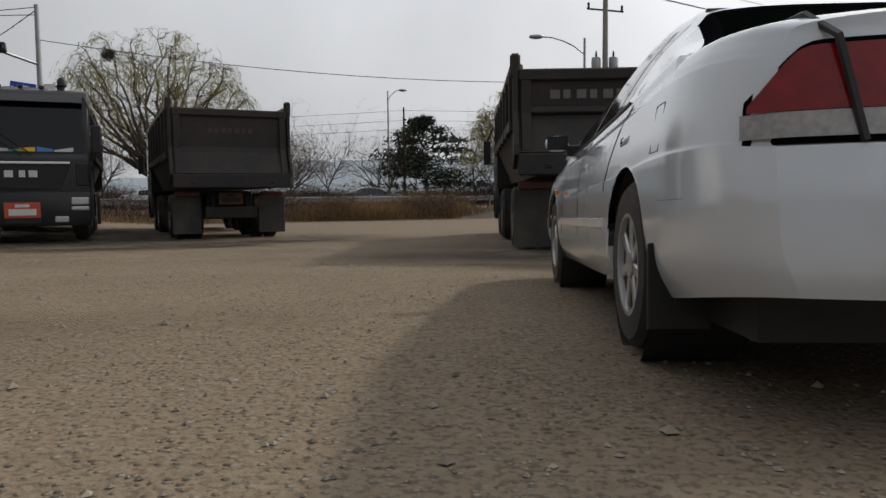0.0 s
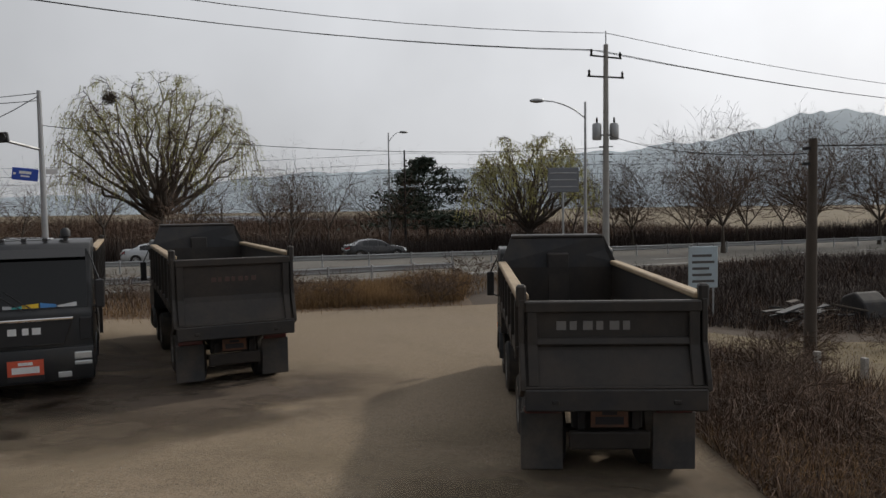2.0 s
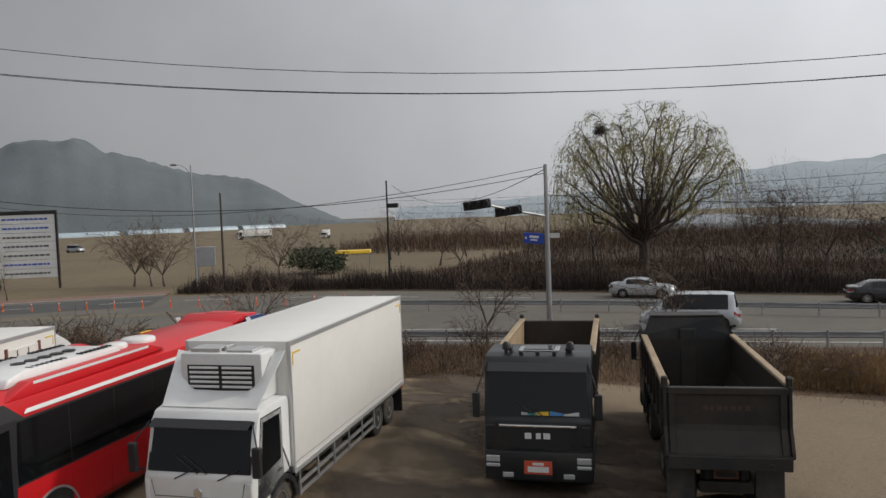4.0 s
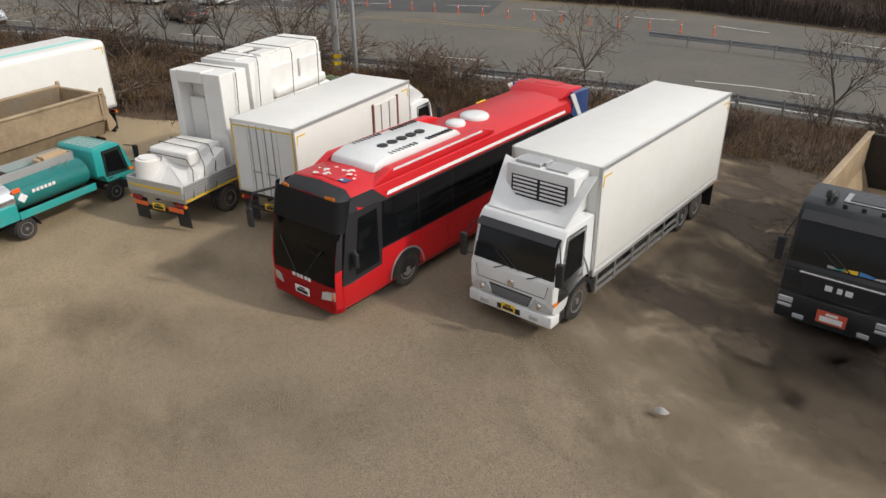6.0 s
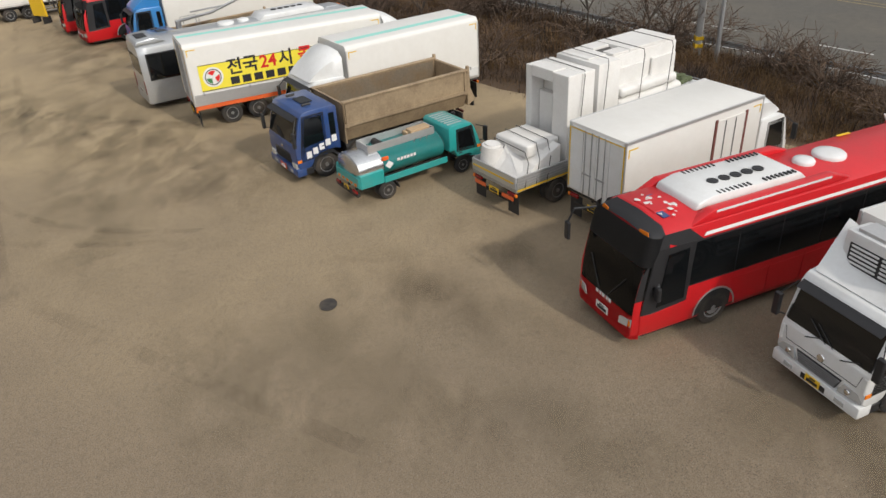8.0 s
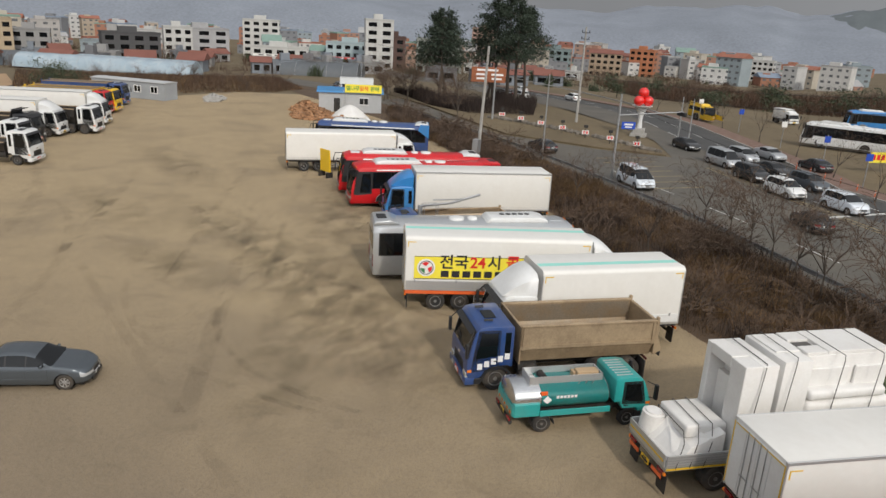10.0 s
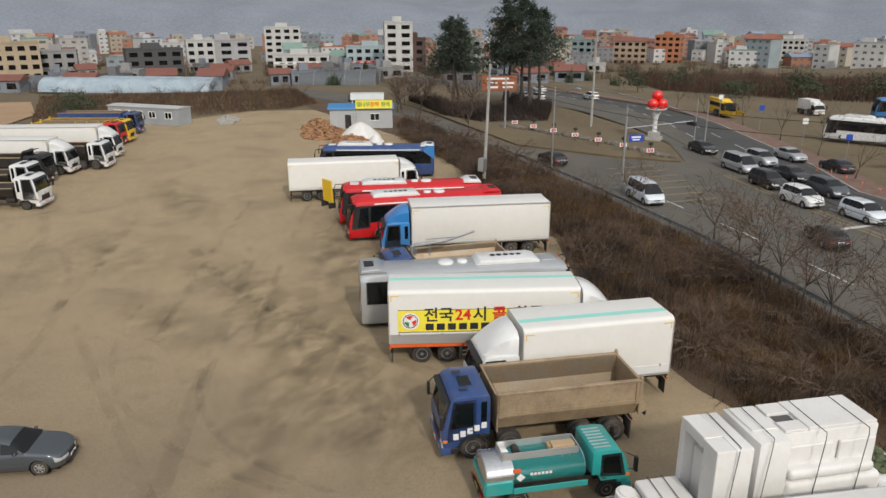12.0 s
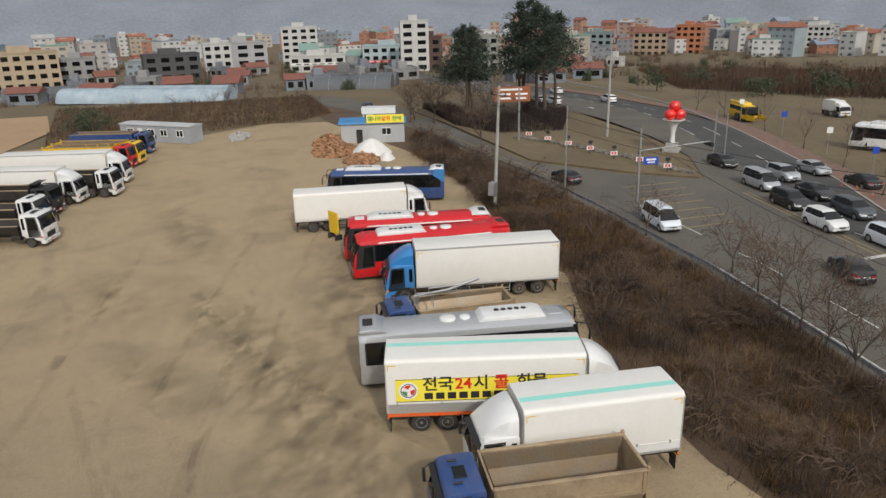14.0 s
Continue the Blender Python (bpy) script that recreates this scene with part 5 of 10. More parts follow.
                put(key if key in ("body", "windscreen", "rear_window", "rear_window_seal", "front_bumper", "rear_bumper") else (key, s), q if s > 0 else q[::-1])
    for f, row in ((half[0][0], skin_rows[0]), (half[-1][0], skin_rows[-1])):
        nc = 24
        for jf in range((nb + 4) * mul):
            j = jf // mul
            for c in range(nc):
                u0, u1 = 1 - 2 * c / nc, 1 - 2 * (c + 1) / nc
                q = [(row[jf + a][0] * u, row[jf + a][1], row[jf + a][2]) for a, u in ((0, u0), (0, u1), (1, u1), (1, u0))]
                q = [bend(v, f) for v in q]
                um = abs(u0 + u1) / 2
                s = 1 if u0 + u1 > 0 else -1
                key = "body"
                if j <= 3:
                    key = "rear_bumper" if f > 0.5 else "front_bumper"
                elif 4 <= j <= 7 and um > 0.45 and not (kind == "saloon" and f > 0.5):
                    key = ("tail_light" if j == 6 else "tail_light_lower" if j == 5 else "tail_light_seal", s) if f > 0.5 else ("headlight", s)
                    if f > 0.5 and um < 0.5:
                        key = ("tail_light_seal", s)
                elif 4 <= j <= 7 and f < 0.5 and um < 0.42:
                    key = "grille"
                put(key, q if f > 0.5 else q[::-1])
    b = None
    skin = {"body": paint, "pillar": "plastic", "windscreen": glass, "rear_window": glass, "rear_bumper": paint, "front_bumper": paint, "tail_light": "tail", "tail_light_lower": "lamp_clear", "tail_light_seal": "plastic", "rear_window_seal": "seal", "cabin_lining": "chassis", "headlight": "lamp", "grille": "plastic"}
    for key in sorted(groups, key=lambda q: q != "body"):
        nm = key if isinstance(key, str) else key[0].rstrip("0123456789")
        vi, vs, fs = {}, [], []
        grow_ = 1.006 if "bumper" in nm else 1.0
        for q in groups[key]:
            ff = []
            for v in q:
                kk = (round(v[0] * grow_, 4), round(v[1] * grow_, 4), round(v[2], 4))
                if kk not in vi:
                    vi[kk] = len(vs)
                    vs.append(kk)
                if vi[kk] not in ff:
                    ff.append(vi[kk])
            if len(ff) > 2:
                fs.append(ff)
        ob = raw(nm, vs, fs, skin.get(nm, "glass" if kind == "saloon" else glass), e if nm == "body" else b, smooth=45 if kind != "saloon" else 62)
        if nm == "body":
            b = ob
    def side(f, z, sg, out=0.001):
        """A point of the car's flank at share f of the length and height z."""
        row = half[min(ns, max(0, round(f * ns)))][2]
        zs, xs = [v[2] for v in row[:nb + 4]], [v[0] for v in row[:nb + 4]]
        v = bend((float(np.interp(z, zs, xs)) + out, row[0][1], z), f)
        return (v[0] * sg, v[1], v[2])

    def deck_top(f, x, out=0.002):
        row = half[min(ns, max(0, round(f * ns)))][2]
        xs, zs = [v[0] for v in row[nb - 1:]][::-1], [v[2] for v in row[nb - 1:]][::-1]
        return bend((x, row[0][1], float(np.interp(abs(x), xs, zs)) + out), f)

    def corner(u, z, out):
        """A point of the rear corner: u runs from the flank round to the back face."""
        f = min(1.0, 1 + u) if u < 0 else 1.0
        i0 = min(ns - 1, int(f * ns))
        hw = sum(q * float(np.interp(z, [v[2] for v in half[i][2][:nb]], [v[0] for v in half[i][2][:nb]])) for i, q in ((i0, i0 + 1 - f * ns), (i0 + 1, f * ns - i0)))
        x = hw if u < 0 else hw * (1 - u)
        v = bend((x, L / 2 - f * L, z), f)
        return (v[0] + out * float(np.interp(u, [0, 0.2], [1.0, 0.2])), v[1] - out * float(np.interp(u, [-0.03, 0.0], [0.3, 1.0])), v[2])

    def lamp_patch(lo, hi, u0, u1, out, sg):
        us = np.linspace(u0, u1, 15)
        vs, fs = [], []
        for q, u in enumerate(us):
            za, zb = lo(q / 14), hi(q / 14)
            vs += [(p[0] * sg, p[1], p[2]) for p in (corner(u, za + (zb - za) * h / 5, out) for h in range(6))]
        for q in range(14):
            for h in range(5):
                a = q * 6 + h
                fs.append((a, a + 6, a + 7, a + 1) if sg < 0 else (a, a + 1, a + 7, a + 6))
        return vs, fs

    if kind == "saloon":
        top = lambda w: 0.77 + 0.14 * math.sqrt(max(0.0, 1 - (1 - min(1.0, w / 0.3)) ** 2.6))
        for s in (-1, 1):
            se = raw("tail_light_seal", *lamp_patch(lambda w: 0.672, lambda w: top(w) + 0.014, -0.009, 0.41, 0.004, s), "seal", b, smooth=60)
            raw("tail_light", *lamp_patch(lambda w: 0.752, lambda w: top(w), -0.006, 0.39, 0.014, s), "tail", se, smooth=60)
            raw("reversing_light", *lamp_patch(lambda w: 0.688, lambda w: 0.75, -0.009, 0.39, 0.014, s), "lamp_clear", se, smooth=60)
            raw("boot_light", *lamp_patch(lambda w: 0.72, lambda w: 0.885, 0.45, 0.72, 0.01, s), "tail", b, smooth=60)
        part("headlining", box(-0.5, 0.5, -1.0, 0.5, 1.335, 1.36, 0.01), "chassis", b)
    part("underbody", box(-W * 0.4, W * 0.4, -L / 2 + 0.3, L / 2 - 0.3, 0.17, 0.4), "chassis", e)
    part("bumper_intake", box(-W * 0.3, W * 0.3, L / 2 - 0.06, L / 2 + 0.012, 0.28, 0.4, 0.01), "plastic", b)
    belt = lerp(deck, 0.36) * H
    for s in (-1, 1):
        yy = L / 2 - (k["wins"][0][0] + 0.01) * L
        mi = part("wing_mirror", box(s * (W / 2 + 0.05) - 0.075, s * (W / 2 + 0.05) + 0.075, yy - 0.05, yy + 0.05, belt + 0.03, belt + 0.13, 0.045, 3), paint, b, smooth=60)
        part("mirror_glass", box(s * (W / 2 + 0.05) - 0.066, s * (W / 2 + 0.05) + 0.066, yy - 0.054, yy - 0.048, belt + 0.036, belt + 0.124), "glass", mi)
        part("mirror_foot", box(s * (W / 2 - 0.06) - 0.05, s * (W / 2 - 0.06) + 0.05, yy - 0.05, yy + 0.03, belt, belt + 0.07, 0.01), "plastic", mi)
        for ff in (0.52, 0.742) if kind == "saloon" else (0.465, 0.635):
            z = lerp(deck, ff) * H * 0.83
            c0 = Vector(side(ff, z, s, -0.012))
            part("door_handle", box(c0.x - 0.018, c0.x + 0.018, c0.y - 0.08, c0.y + 0.08, z - 0.022, z + 0.022, 0.014, 2), paint, b, smooth=60)
        if kind == "saloon":
            dz = [lerp(deck, ff) * H for ff in (0.325, 0.483, 0.69)]
            part("door_seam", polyline([side(0.315, z, s) for z in np.linspace(0.3, dz[0] * 0.95, 9)], 0.0026, 4), "plastic", b)
            part("door_seam", polyline([side(0.483, z, s) for z in np.linspace(0.3, dz[1] * 0.98, 9)], 0.0026, 4), "plastic", b)
            part("door_seam", polyline([side(0.66 + 0.075 * u ** 1.5, 0.62 + (dz[2] * 0.985 - 0.62) * u, s) for u in np.linspace(0, 1, 9)] + [side(0.735 + 0.02 * u, dz[2] + 0.3 * u, s) for u in (0.15, 0.3)], 0.0026, 4), "plastic", b)
            part("fuel_flap", polyline([side(ff, z, s) for ff, z in ((0.838, 0.71), (0.866, 0.71), (0.868, 0.86), (0.842, 0.86), (0.838, 0.71))], 0.0016, 4), "chassis", b)
            part("bumper_seam", polyline([side(ff, lerp(deck, ff) * H * 0.56, s) for ff in np.linspace(0.868, 0.998, 12)], 0.0022, 4), "chassis", b)
            part("boot_seam", polyline([deck_top(ff, s * 0.63, 0.007) for ff in np.linspace(0.868, 0.985, 10)] + [(s * 0.6, -L / 2 + 0.11, lerp(deck, 1) * H * 0.96), (s * 0.56, -L / 2 + 0.06, lerp(deck, 1) * H * 0.7)], 0.011, 5), "plastic", b)
            part("window_trim", polyline([side(ff, lerp(deck, ff) * H + 0.008, s, 0.004) for ff in np.linspace(0.335, 0.72, 14)], 0.007, 4), "plastic", b)
        else:
            for ff in (0.325, 0.483, 0.69):
                part("door_seam", polyline([side(ff, z, s) for z in np.linspace(0.42 if ff < 0.6 else 0.72, lerp(deck, ff) * H * 0.95, 4)], 0.005, 4), "plastic", b)
        part("side_moulding", box(s * W / 2 - 0.01, s * W / 2 + 0.008, L / 2 - 0.66 * L, L / 2 - 0.3 * L, 0.45, 0.5, 0.006), paint, b)
        for ya in (yf_ax, yr_ax):
            part("wheel_well", lathe([(wr * 1.18, s * (W / 2 - 0.36)), (wr * 1.18, s * (W / 2 - 0.03))], 24, "X", (True, False)), "chassis", b).location = (0, ya, wr)
            wheel(e, s * (W / 2 - 0.115), ya, wr, 0.2, rim, 28, True)
    rz = lerp(deck, 0.97) * H
    plate(b, -L / 2 - 0.02 if kind == "sedan" else -L / 2 + 0.02, rz * 0.76, "plate_wht", -1, 0.44, 0.13)
    plate(b, L / 2 + 0.02, 0.46, "plate_wht", 1, 0.44, 0.11)
    return e, b


import mathutils.geometry
# ---- plan of the ground ----
RAIL = [(34.62, 52.28), (17.26, 45.82), (-0.38, 39.55), (-14.78, 33.32), (-24.16, 28.90), (-36.21, 20.04), (-45.08, 12.62), (-52.69, 6.97), (-60.52, 0.99), (-73.93, -11.11), (-82.91, -19.94), (-97.72, -37.38), (-108.33, -48.89), (-125.80, -70.88), (-150.00, -105.00)]
LOT_EDGE = [(31.99, 18.78), (16.70, 21.75), (6.75, 31.77), (0.43, 29.69), (-8.06, 28.20), (-13.98, 25.85), (-20.11, 22.72), (-29.64, 12.72), (-36.14, 3.75), (-44.15, -3.28), (-55.96, -8.76), (-60.70, -14.73), (-74.48, -24.08), (-89.35, -37.23), (-110.75, -67.97)]


def gz(x, y):
    """How far the ground lies below the lot's level: it falls gently beyond the lot's near edge."""
    u = np.clip((np.asarray(y, float) - 27.0) / 12.0, 0, 1)
    v = np.clip((np.asarray(y, float) - 2.5) / 8.0, 0, 1)
    w = np.clip((np.asarray(x, float) + 15.5) / 6.0, 0, 1)
    fall = 0.024 * np.clip(np.asarray(y, float) - 4.0, 0, 12) * w * w * (3 - 2 * w)
    east = 0.055 * np.clip(np.asarray(x, float) + 2.0, 0, 12) * v * v * (3 - 2 * v)
    return -np.maximum(fall, east) * (1 - u * u * (3 - 2 * u))


def land(x, y):
    """Height of the land: the fall beside the lot, and the long fall behind it towards the town."""
    x, y = np.asarray(x, float), np.asarray(y, float)
    az_ = np.degrees(np.arctan2(-x, y)) % 360
    w = np.clip((az_ - 72) / 14, 0, 1) * np.clip((190 - az_) / 25, 0, 1)
    return gz(x, y) - 0.043 * np.clip(np.hypot(x, y) - 130.0, 0, 330) * w


def sheet(name, pts, z, material, label, category="ground", thick=0.0, relief=False):
    bm = bmesh.new()
    vs = [bm.verts.new((x, y, z)) for x, y in pts]
    for tri in mathutils.geometry.tessellate_polygon([[Vector((x, y, 0)) for x, y in pts]]):
        bm.faces.new([vs[i] for i in tri])
    bmesh.ops.recalc_face_normals(bm, faces=bm.faces[:])
    for f in bm.faces:
        if f.normal.z < 0:
            f.normal_flip()
    if relief:
        for k in range(22):
            bmesh.ops.bisect_plane(bm, geom=bm.verts[:] + bm.edges[:] + bm.faces[:], plane_co=(-18.5 + 1.5 * k, 0, 0), plane_no=(1, 0, 0))
        for k in range(22):
            bmesh.ops.bisect_plane(bm, geom=bm.verts[:] + bm.edges[:] + bm.faces[:], plane_co=(0, -2 + 2 * k, 0), plane_no=(0, 1, 0))
        for k in range(9):
            bmesh.ops.bisect_plane(bm, geom=bm.verts[:] + bm.edges[:] + bm.faces[:], plane_co=(-110 - 18 * k, 0, 0), plane_no=(1, 0, 0))
        for v in bm.verts:
            v.co.z += float(land(v.co.x, v.co.y))
    if thick:
        g = bmesh.ops.extrude_face_region(bm, geom=bm.faces[:])
        bmesh.ops.translate(bm, vec=(0, 0, -thick), verts=[v for v in g["geom"] if isinstance(v, bmesh.types.BMVert)])
        bmesh.ops.recalc_face_normals(bm, faces=bm.faces[:])
    return tagged(part(name, bm, material), label, category, kind="structure")


def offset(line, d):
    """The line moved d metres to the road's far side."""
    out = []
    for i, (x, y) in enumerate(line):
        a, b = line[max(0, i - 1)], line[min(len(line) - 1, i + 1)]
        dx, dy = b[0] - a[0], b[1] - a[1]
        n = math.hypot(dx, dy)
        out.append((x + dy / n * d, y - dx / n * d))
    return out


def big_ground():
    bm = bmesh.new()
    n, R = 96, 2600
    rings = []
    for r in (0.0, 60, 100, 150, 200, 300, 450, 600, 1200, R):
        ring = []
        for i in range(n if r else 1):
            x, y = -40 + r * math.cos(2 * math.pi * i / n), r * math.sin(2 * math.pi * i / n)
            ring.append(bm.verts.new((x, y, -0.06 + float(land(x, y) - gz(x, y)))))
        rings.append(ring)
    for i in range(n):
        bm.faces.new((rings[0][0], rings[1][i], rings[1][(i + 1) % n]))
    for a, b in zip(rings[1:], rings[2:]):
        for i in range(n):
            bm.faces.new((a[i], b[i], b[(i + 1) % n], a[(i + 1) % n]))
    for k in range(23):
        bmesh.ops.bisect_plane(bm, geom=bm.verts[:] + bm.edges[:] + bm.faces[:], plane_co=(-17.5 + 1.5 * k, 0, 0), plane_no=(1, 0, 0))
    for k in range(15):
        bmesh.ops.bisect_plane(bm, geom=bm.verts[:] + bm.edges[:] + bm.faces[:], plane_co=(0, 0 + 3.2 * k, 0), plane_no=(0, 1, 0))
    for v in bm.verts:
        if -17.2 < v.co.x < 20 and 0.5 < v.co.y < 43:
            v.co.z += float(gz(v.co.x, v.co.y)) - 0.25
    return tagged(part("ground", bm, "field"), "dry winter fields and waste ground", "ground", kind="structure")


big_ground()
sheet("parking_lot", LOT_EDGE[2:] + [(-105.93, -77.24), (-92.76, -80.10), (-83.86, -88.73), (-64.95, -105.75), (60.00, -110.00), (60.00, 2.00), (5.00, 4.71), (3.94, 9.21), (3.85, 15.54), (6.19, 24.48)], 0.0, "earth", "packed gravel and earth of the lorry park, damp tracks", relief=True)
sheet("verge", RAIL[2:] + LOT_EDGE[:2:-1], -0.02, "verge_soil", "brushy verge between lot and road", relief=True)
# main road and its branch
FAR = [(49.59, 74.22), (25.83, 63.17), (4.44, 58.60), (-11.91, 55.00), (-28.90, 51.30), (-45.25, 46.80), (-59.66, 37.60), (-70.24, 25.10), (-82.15, 13.75), (-94.74, 9.82), (-122.39, -2.40), (-146.56, -15.46), (-165.04, -31.03), (-200.00, -66.00), (-260.00, -130.00)]
sheet("road", RAIL[:9] + [(-73.93, -11.11), (-82.91, -19.94), (-97.72, -37.38), (-108.33, -48.89), (-125.80, -70.88), (-150.00, -105.00), (-158.00, -100.00), (-133.31, -65.78), (-113.94, -46.30), (-102.83, -35.15), (-92.26, -25.60), (-89.49, -11.55), (-90.09, -3.10), (-102.21, -6.63), (-113.76, -13.22), (-133.16, -28.40), (-155.36, -47.43), (-190.00, -80.00), (-250.00, -140.00), (-260.00, -130.00)] + FAR[-2::-1], 0.0, "road", "worn grey asphalt road with a branch", "road", relief=True)
sheet("new_lane", offset(FAR[6:14], -0.3) + offset(FAR[6:14], -7.5)[::-1], 0.006, "road_new", "darker resurfaced lanes of the road", "road", relief=True)


sheet("bank", [(60.00, 2.00), (60.00, 20.00), (36.94, 36.52), (34.62, 52.28), (17.26, 45.82), (-0.38, 39.55), (0.43, 29.69), (6.75, 31.77), (6.19, 24.48), (3.85, 15.54), (3.94, 9.21), (5.00, 4.71)], -0.03, "wood_floor", "brown earth bank beside the lot", relief=True)


def stain(name, x, y, rx, ry, rot, material, label, z):
    """A thin patch of damp earth, darker soil or painted shade with a ragged, fading rim, laid over the ground's fall.
    """
    bm = bmesh.new()
    m = pose(x, y, z, 0, 0, rot)
    rings = [[bm.verts.new((0, 0, 0))]] + [[bm.verts.new((rx * f * math.cos(2 * math.pi * k / 28), ry * f * math.sin(2 * math.pi * k / 28), 0)) for k in range(28)] for f in (0.25, 0.5, 0.75, 1.0)]
    for k in range(28):
        bm.faces.new((rings[0][0], rings[1][k], rings[1][(k + 1) % 28]))
        for a, b in zip(rings[1:], rings[2:]):
            bm.faces.new((a[k], b[k], b[(k + 1) % 28], a[(k + 1) % 28]))
    for v in bm.verts:
        p = m @ v.co
        v.co.z = float(gz(p.x, p.y))
    ob = part(name, bm, material)
    ob.matrix_basis = m
    return tagged(ob, label, "stain", kind="structure")


# Soil patches around the lorries also paint in their shade; the rest are damp.
for k, (x, y, rx, ry, rot, m) in enumerate((
        (-15.39, 20.11, 9.5, 5.0, -35, "stain_soil"), (-9.08, 18.23, 7.0, 4.0, -60, "stain_soil"), (-11.43, 13.99, 4.5, 2.6, 20, "stain_soil"), (-17.53, 24.69, 7, 3.2, -30, "stain_soil"),
        (-17.94, 0.74, 5.2, 1.9, 50, "stain_brown"), (-14.70, -1.27, 6.0, 2.4, 35, "stain_damp"), (-20.27, 3.00, 3.5, 1.5, 40, "stain_brown"), (-13.84, -4.18, 6.0, 2.0, 30, "stain_damp"), (-12.37, 3.52, 4.0, 1.8, 60, "stain_damp"),
        (-31.51, -14.04, 9, 4.5, 40, "stain_brown"), (-27.48, -8.39, 6.5, 3.5, 40, "stain_brown"), (-35.35, -19.45, 10, 3.2, 52, "stain_damp"), (-38.89, -27.26, 12, 3.0, 60, "stain_damp"), (-31.66, -24.93, 8, 2.2, 75, "stain_damp"),
        (-43.20, -20.37, 9, 3.6, 40, "stain_brown"), (-50.99, -24.17, 10, 3.5, 42, "stain_brown"), (-24.01, -12.21, 7, 2.5, 30, "stain_damp"), (-39.35, -37.70, 10, 2.4, 65, "stain_damp"), (-52.93, -43.39, 14, 3, 60, "stain_damp"),
        (1.55, 9.76, 3.5, 2.6, 0, "stain_soil"), (-6.61, 13.83, 4, 1.8, 30, "stain_soil"), (-3.50, 4.90, 5, 2.4, 30, "stain_damp"), (-7.21, 9.18, 5, 1.6, 15, "stain_damp"),
        (-5.46, 16.30, 4.5, 3.2, 20, "stain_soil"), (-8.15, 12.31, 6, 4, 10, "stain_damp"), (-12.08, 9.86, 6, 3.4, 25, "stain_damp"), (-0.24, 11.20, 5, 3.5, 0, "stain_damp"))):
    stain("damp_shade_patch", x, y, rx, ry, rot, m, "dark patch of damp, soil and painted shade on the earth", 0.012 + 0.0011 * k)
# long wheel tracks across the lot
def track(x0, y0, x1, y1, bow, w, k):
    bm = bmesh.new()
    rows = []
    dx, dy = x1 - x0, y1 - y0
    L = math.hypot(dx, dy)
    for i in range(25):
        f = i / 24
        o = bow * 4 * f * (1 - f)
        cx, cy = x0 + dx * f - dy / L * o, y0 + dy * f + dx / L * o
        rows.append([bm.verts.new((cx - dy / L * w * q, cy + dx / L * w * q, 0)) for q in (-0.5, 0.5)])
    for a, b in zip(rows, rows[1:]):
        bm.faces.new((a[0], b[0], b[1], a[1]))
    bmesh.ops.recalc_face_normals(bm, faces=bm.faces[:])
    ob = part("wheel_track", bm, "stain_track")
    ob.location.z = 0.035 + 0.001 * k
    tagged(ob, "wheel track worn into the packed earth", "wheel track", kind="structure")


rt = random.Random(77)
for k in range(11):
    a = (rt.uniform(-34, -8), rt.uniform(-34, 0))
    q = radians(rt.uniform(205, 250))
    L = rt.uniform(14, 34)
    track(a[0], a[1], a[0] + math.cos(q) * L, a[1] + math.sin(q) * L, rt.uniform(-4, 4), rt.uniform(0.35, 0.9), k)


def kerb(name, line, z0, z1, w, material, label, category="kerb"):
    bm = bmesh.new()
    o = offset(line, w)
    lo = [bm.verts.new((x, y, z0)) for x, y in line]
    hi = [bm.verts.new((x, y, z1)) for x, y in line]
    hj = [bm.verts.new((x, y, z1)) for x, y in o]
    lj = [bm.verts.new((x, y, z0)) for x, y in o]
    for i in range(len(line) - 1):
        for a, b in ((lo, hi), (hi, hj), (hj, lj)):
            bm.faces.new((a[i], a[i + 1], b[i + 1], b[i]))
    bmesh.ops.recalc_face_normals(bm, faces=bm.faces[:])
    return tagged(part(name, bm, material), label, category, kind="structure")


kerb("kerb_far", FAR[6:14], -0.05, 0.15, 0.2, "concrete", "concrete kerb of the far footway")
sheet("pavement", offset(FAR[6:14], -0.2) and offset(FAR[6:14], 0.2) + offset(FAR[6:14], 3.4)[::-1], 0.12, "paving", "reddish block-paved footway", "pavement", 0.15, relief=True)


def stripe_line(name, line, w, z, material, label, dash=None):
    bm = bmesh.new()
    for (x0, y0), (x1, y1) in zip(line, line[1:]):
        L = math.hypot(x1 - x0, y1 - y0)
        ux, uy = (x1 - x0) / L, (y1 - y0) / L
        t = 0.0
        while t < L:
            e = min(L, t + (dash[0] if dash else L))
            a, b = (x0 + ux * t, y0 + uy * t), (x0 + ux * e, y0 + uy * e)
            nx, ny = -uy * w / 2, ux * w / 2
            bm.faces.new([bm.verts.new((p[0] + s * nx, p[1] + s * ny, z + float(land(p[0], p[1])))) for p, s in ((a, 1), (a, -1), (b, -1), (b, 1))])
            t = e + (dash[1] if dash else 1)
    bmesh.ops.recalc_face_normals(bm, faces=bm.faces[:])
    return tagged(part(name, bm, material), label, "road marking", kind="structure")


stripe_line("edge_line", offset(RAIL[:10], 1.0), 0.14, 0.012, "line_white", "worn white edge line")
stripe_line("lane_line", offset(FAR[4:14], -3.7), 0.14, 0.014, "line_white", "dashed white lane line", (4, 5))
stripe_line("lane_line", offset(FAR[7:14], -7.3), 0.14, 0.014, "line_white", "dashed white lane line", (4, 5))
stripe_line("lane_line", offset(RAIL[:10], 4.6), 0.14, 0.012, "line_white", "dashed white lane line", (3, 5))
